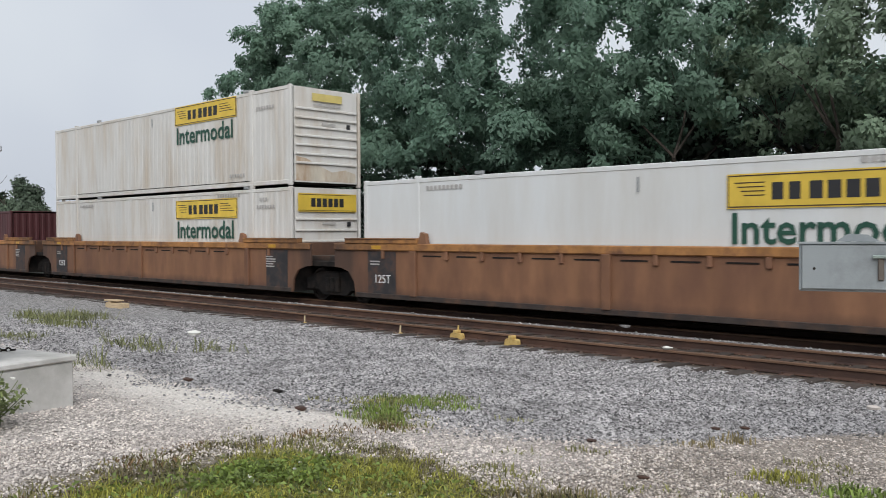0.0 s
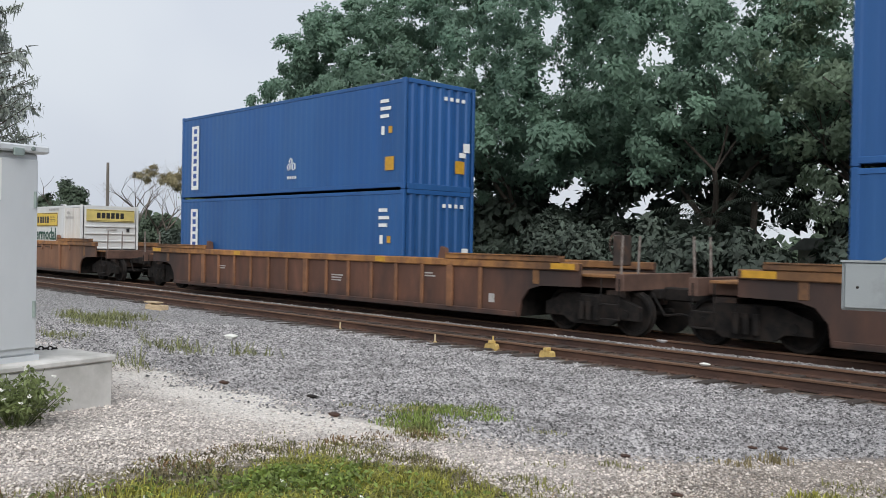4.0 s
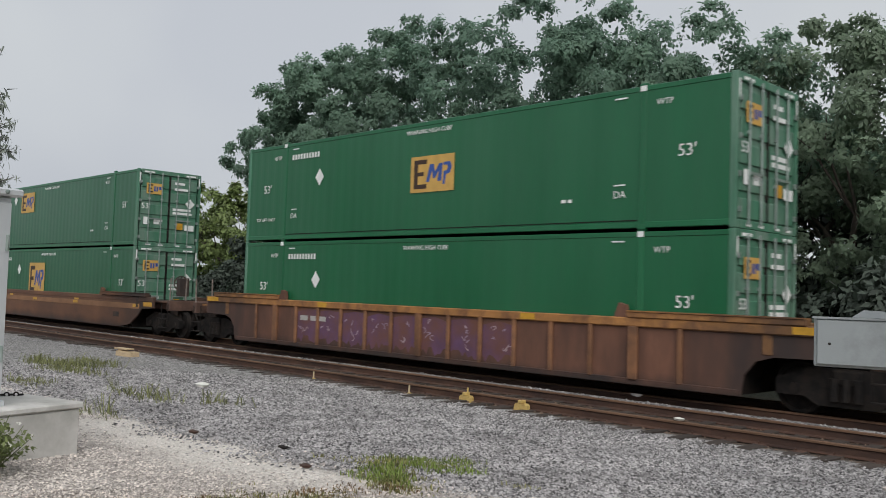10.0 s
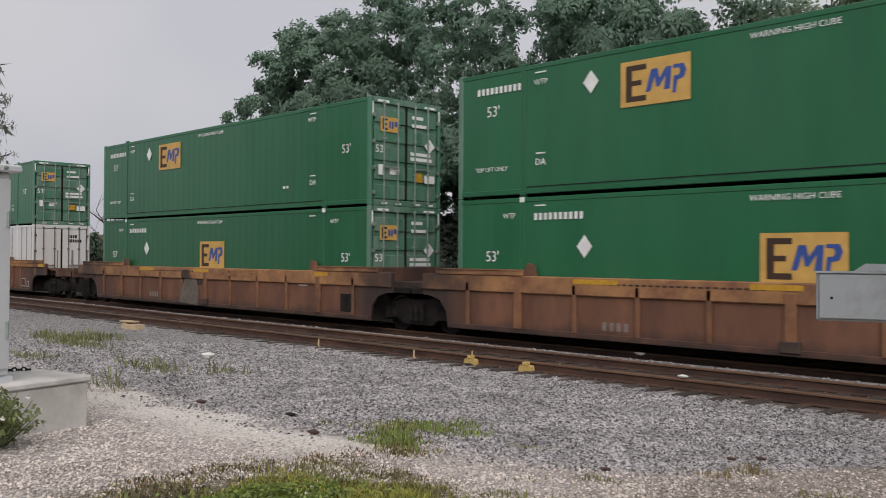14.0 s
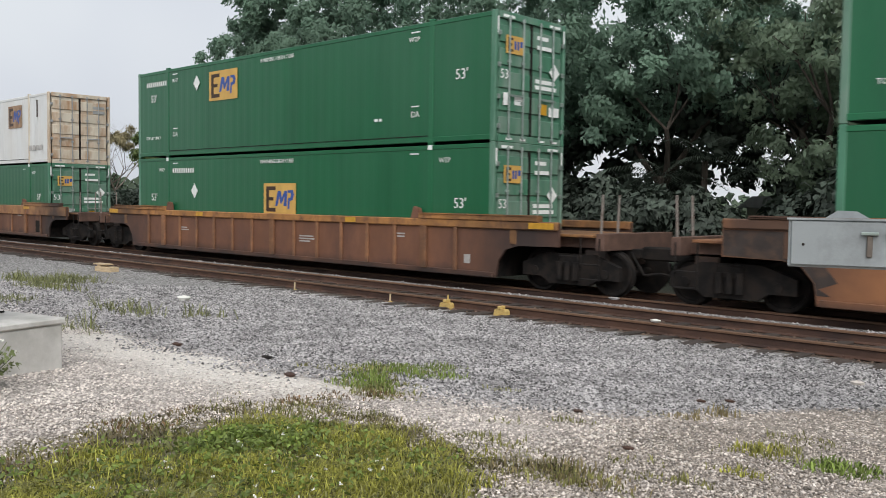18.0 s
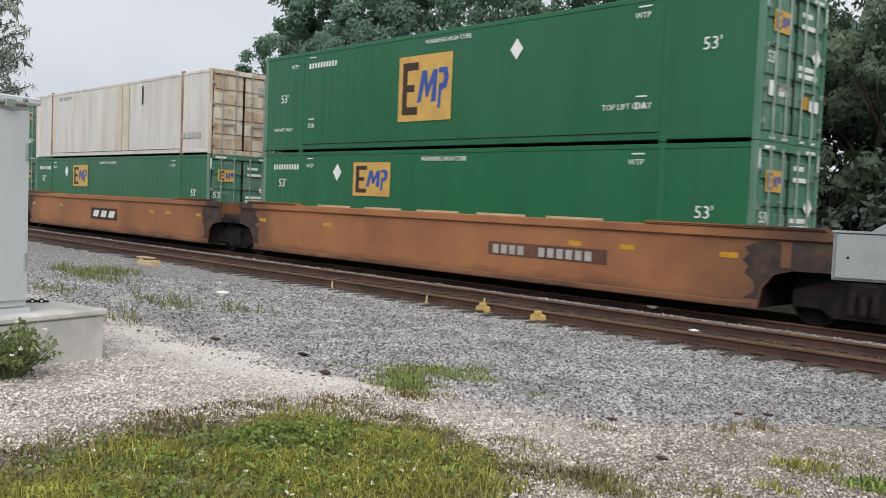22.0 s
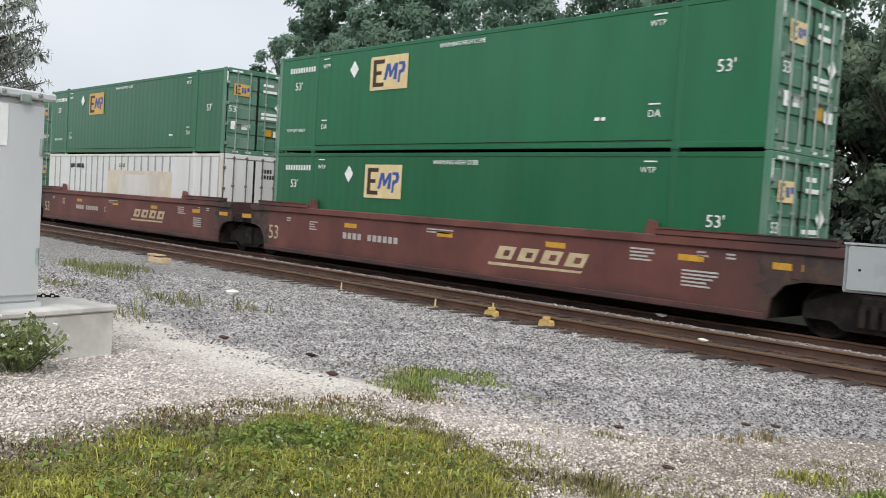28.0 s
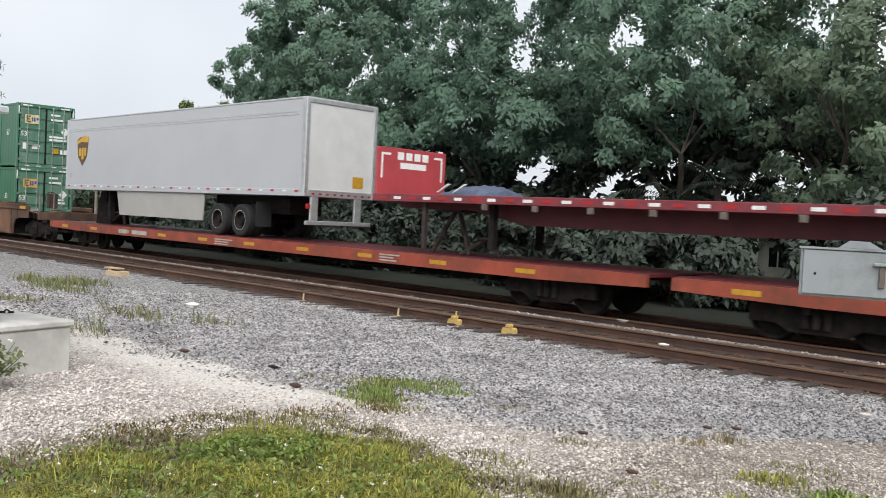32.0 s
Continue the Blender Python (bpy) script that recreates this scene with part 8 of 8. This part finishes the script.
def box_trailer(u):
    L, z0, z1, y = 16.0, 2.3, 5.1, -1.306
    ob = thing("box_trailer", "pale grey box semi-trailer riding on a flat car", "semi-trailer")
    part("body", Shape().box(0, L - 0.05, -1.3, 1.3, z0 + 0.12, z1 - 0.05, 0.02), TRAILER, ob)
    part("roof", Shape().box(-0.01, L + 0.01, -1.31, 1.31, z1 - 0.06, z1, 0.015), ALUMINIUM, ob)
    part("bottom_rail", Shape().box(-0.01, L + 0.01, -1.312, -1.2, z0, z0 + 0.2, 0.01).box(-0.01, L + 0.01, 1.2, 1.312, z0, z0 + 0.2, 0.01), TRAILER, ob, "light bottom rail")
    for z in (z1 - 0.42, z1 - 0.5):
        part("trim_line", Shape().box(0.05, L - 0.35, -1.309, -1.3, z, z + 0.025), ALUMINIUM, ob)
    for k in range(27):
        x = 0.25 + k * 0.59
        plate_side(ob, "reflector", x, x + 0.17, z0 + 0.12, z0 + 0.175, -1.313, RED_MARK if k % 2 == 0 else WHITE_PRINT)
    for x in (0.0, L - 0.14):
        part("corner_post", Shape().box(x - 0.004, x + 0.144, -1.314, -1.18, z0 + 0.1, z1 - 0.03, 0.015), ALUMINIUM, ob)
    # shield emblem in brown and gold
    c, zc = 1.5, 3.84
    sh = part("emblem", Shape().prism([(c - 0.52, zc + 0.4), (c - 0.4, zc - 0.25), (c, zc - 0.62), (c + 0.4, zc - 0.25), (c + 0.52, zc + 0.5), (c + 0.2, zc + 0.56), (c - 0.25, zc + 0.52)], y - 0.004, y), SHIELD_BROWN, ob, "brown and gold shield emblem")
    part("emblem_arc", Shape().prism([(c - 0.52, zc + 0.36), (c - 0.5, zc + 0.24), (c - 0.1, zc + 0.34), (c + 0.5, zc + 0.3), (c + 0.53, zc + 0.52), (c + 0.1, zc + 0.57)], y - 0.008, y - 0.005), YELLOW_PRINT, sh)
    part("emblem_bar", Shape().box(c - 0.32, c - 0.14, y - 0.008, y - 0.005, zc - 0.22, zc + 0.1).box(c - 0.08, c + 0.1, y - 0.008, y - 0.005, zc - 0.35, zc + 0.1).box(c + 0.16, c + 0.33, y - 0.008, y - 0.005, zc - 0.22, zc + 0.1), YELLOW_PRINT, sh)
    print_side(ob, "lettering", 0.5, 2.86, -1.306, text_mesh("53", 0.2, GREY_RIB))
    # rear
    part("rear_frame", Shape().box(L - 0.06, L + 0.03, -1.31, -1.18, z0, z1 - 0.03, 0.01).box(L - 0.06, L + 0.03, 1.18, 1.31, z0, z1 - 0.03, 0.01)
         .box(L - 0.06, L + 0.03, -1.18, 1.18, z1 - 0.16, z1 - 0.03, 0.01).box(L - 0.06, L + 0.03, -1.18, 1.18, z0, z0 + 0.2, 0.01), ALUMINIUM, ob)
    d = part("roll_door", Shape().box(L - 0.04, L + 0.0, -1.175, 1.175, z0 + 0.2, z1 - 0.16), TRAILER_DOOR, ob, "off-white roll-up door")
    plate_end(d, "sticker", 0.45, 0.85, 2.62, 2.95, L + 0.001, YELLOW_MARK, label="yellow sticker")
    for k in range(9):
        plate_end(ob, "tail_reflector", -1.05 + 0.26 * k, -0.95 + 0.26 * k, z0 + 0.06, z0 + 0.11, L + 0.031, RED_MARK)
    for yy in (-1.05, 0.55):
        part("bumper_post", Shape().box(L - 0.05, L + 0.02, yy, yy + 0.26, 1.62, z0, 0.01), ALUMINIUM, ob)
    part("bumper", Shape().box(L - 0.06, L + 0.03, -1.2, 1.2, 1.5, 1.62, 0.012), ALUMINIUM, ob)
    part("tail_lamp", Shape().box(L + 0.0, L + 0.04, -1.22, -1.08, 1.95, 2.1, 0.01), RED_MARK, ob)
    part("side_skirt", Shape().prism([(4.45, z0 - 0.02), (4.7, 1.42), (10.55, 1.42), (10.62, z0 - 0.02)], -1.24, -1.2), SKIRT, ob, "long light side skirt")
    part("undercarriage", Shape().box(10.3, 14.4, -0.6, 0.6, 1.75, 2.28, 0.02), GRIME, ob)
    for ya in (-0.95, 0.75):
        part("landing_leg", Shape().box(3.1, 3.3, ya, ya + 0.2, 1.25, z0, 0.01).box(2.95, 3.45, ya - 0.05, ya + 0.25, 1.2, 1.26), GRIME, ob)
    part("fifth_wheel_stand", Shape().prism([(0.9, 1.0), (2.2, 1.0), (1.7, z0), (1.3, z0)], -0.4, 0.4), GRIME, ob)
    for x in (11.45, 12.75):
        for yy in (-1.1, -0.75, 0.75, 1.1):
            road_wheel(ob, x, yy, 1.51)
        part("axle", Shape().rod((x, -0.9, 1.51), (x, 0.9, 1.51), 0.07), GRIME, ob)
    part("mud_flap", Shape().box(13.6, 13.62, -1.25, -0.7, 1.35, 2.1), RUBBER, ob)
    place(ob, u, 0)


box_trailer(422.8)


def flatbed(u):
    L, z = 16.0, 2.4
    ob = thing("flatbed_trailer", "red flatbed semi-trailer with front bulkhead on a flat car", "semi-trailer")
    part("deck", Shape().box(0, L, -1.28, 1.28, z - 0.06, z, 0.01), DARK_RED, ob)
    for y0, y1 in ((-1.31, -1.25), (1.25, 1.31)):
        part("side_rail", Shape().box(0, L, y0, y1, z - 0.16, z + 0.03, 0.01), RAIL_RED, ob)
    for k in range(30):
        plate_side(ob, "reflector", 0.3 + 0.52 * k, 0.55 + 0.52 * k, z - 0.1, z - 0.03, -1.312, WHITE_PRINT if k % 2 else RED_MARK)
    part("main_beam", Shape().prism([(0.3, z - 0.06), (L - 0.2, z - 0.06), (L - 0.2, z - 0.45), (10, z - 0.6), (4.5, z - 0.6), (2.8, z - 0.3), (0.3, z - 0.3)], -0.6, -0.5)
         .prism([(0.3, z - 0.06), (L - 0.2, z - 0.06), (L - 0.2, z - 0.45), (10, z - 0.6), (4.5, z - 0.6), (2.8, z - 0.3), (0.3, z - 0.3)], 0.5, 0.6), DARK_RED, ob)
    for x in np.arange(0.6, L, 0.9):
        part("cross_member", Shape().box(x - 0.03, x + 0.03, -1.25, 1.25, z - 0.16, z - 0.061), DARK_RED, ob)
    for x in np.arange(3.85, L, 1.45):
        part("winch_bracket", Shape().box(x - 0.07, x + 0.07, -1.33, -1.25, z - 0.3, z - 0.16, 0.01), IRON, ob)
    h = part("bulkhead", Shape().box(0.0, 0.06, -1.25, 1.25, z, z + 1.25, 0.01), RED_TRAILER, ob, "red front bulkhead")
    for yy in (-1.2, -0.4, 0.4, 1.13):
        part("bulkhead_post", Shape().box(-0.06, 0.0, yy, yy + 0.07, z, z + 1.24), RED_TRAILER, h)
    for a, b, zz, t in ((-1.12, -0.8, z + 1.05, 0.06), (0.8, 1.12, z + 1.05, 0.06), (-1.12, -1.06, z + 0.45, 0.66), (1.06, 1.12, z + 0.45, 0.66), (-0.55, -0.33, z + 0.95, 0.2),
                        (-0.25, -0.03, z + 0.95, 0.2), (0.05, 0.27, z + 0.95, 0.2), (0.35, 0.57, z + 0.95, 0.2), (-0.45, 0.5, z + 0.72, 0.16)):
        plate_end(h, "marking", a, b, zz, zz + t, 0.061, WHITE_PRINT)
    for ya in (-0.95, 0.8):
        part("landing_leg", Shape().box(3.7, 3.85, ya, ya + 0.15, 1.2, z - 0.16), GRIME, ob)
    part("kingpin_stand", Shape().rod((1.25, -0.3, 1.0), (1.85, -0.1, z - 0.3), 0.06).rod((2.55, -0.3, 1.0), (1.95, -0.1, z - 0.3), 0.06).box(1.6, 2.2, -0.3, 0.3, z - 0.36, z - 0.3), SOOT, ob)
    part("stand_post", Shape().box(1.7, 1.8, -1.15, -1.05, 1.1, z - 0.16), SOOT, ob)
    for x in (12.8, 14.1):
        for yy in (-1.1, -0.75, 0.75, 1.1):
            road_wheel(ob, x, yy, 1.51)
    place(ob, u, 0)
    t = thing("folded_tarpaulin", "folded blue-grey tarpaulin and straps on the flatbed", "tarpaulin")
    s = Shape()
    rng = random.Random(3)
    nx, ny = 22, 8
    for i in range(nx + 1):
        for j in range(ny + 1):
            e = math.sin(math.pi * i / nx) * math.sin(math.pi * j / ny)
            s.v.append((1.9 + 1.75 * i / nx, -1.0 + 1.5 * j / ny, (0.03 + 0.3 * e ** 0.5 * (0.35 + 0.8 * i / nx) + rng.uniform(-0.05, 0.07)) if 0 < i < nx and 0 < j < ny else 0.0))
    s.f = [(i * (ny + 1) + j, (i + 1) * (ny + 1) + j, (i + 1) * (ny + 1) + j + 1, i * (ny + 1) + j + 1) for i in range(nx) for j in range(ny)]
    part("cloth", s, TARP, t)
    for x in (2.0, 2.55):
        part("strap", Shape().prism([(x, 0.1), (x + 0.05, 0.1), (x + 0.45, 0.3), (x + 0.38, 0.31)], -1.02, -0.96), WHITE_PRINT, t, "white strap")
    place(t, u, z)


flatbed(441.75)


# ---- everything that moves ----
def motions():
    rows = sorted(set(RUN_T))
    for ob, u, z in MOVING:
        walk(ob, [(t, pose(u - run(t), TRACK_Y, z)) for t in rows])
    for w, u, at in WHEELS:
        # a wheel turns while its part of the train is in view
        t0 = max(0.0, float(np.interp(u - 6, RUN_S, RUN_T)))
        t1 = min(32.0, float(np.interp(u + 52, RUN_S, RUN_T)))
        f0, f1 = int(t0 * 30), int(t1 * 30)
        steps = [(k / 30, math.degrees(-(run(k / 30) - run(f0 / 30)) / R_WHEEL)) for k in range(f0, f1 + 1)]
        if f0 > 0:
            steps.insert(0, (0.0, 0.0))
        if f1 < 960:
            steps.append((32.0, steps[-1][1]))
        walk(w, [(t, pose(*at, 0, a, 0)) for t, a in steps])


motions()
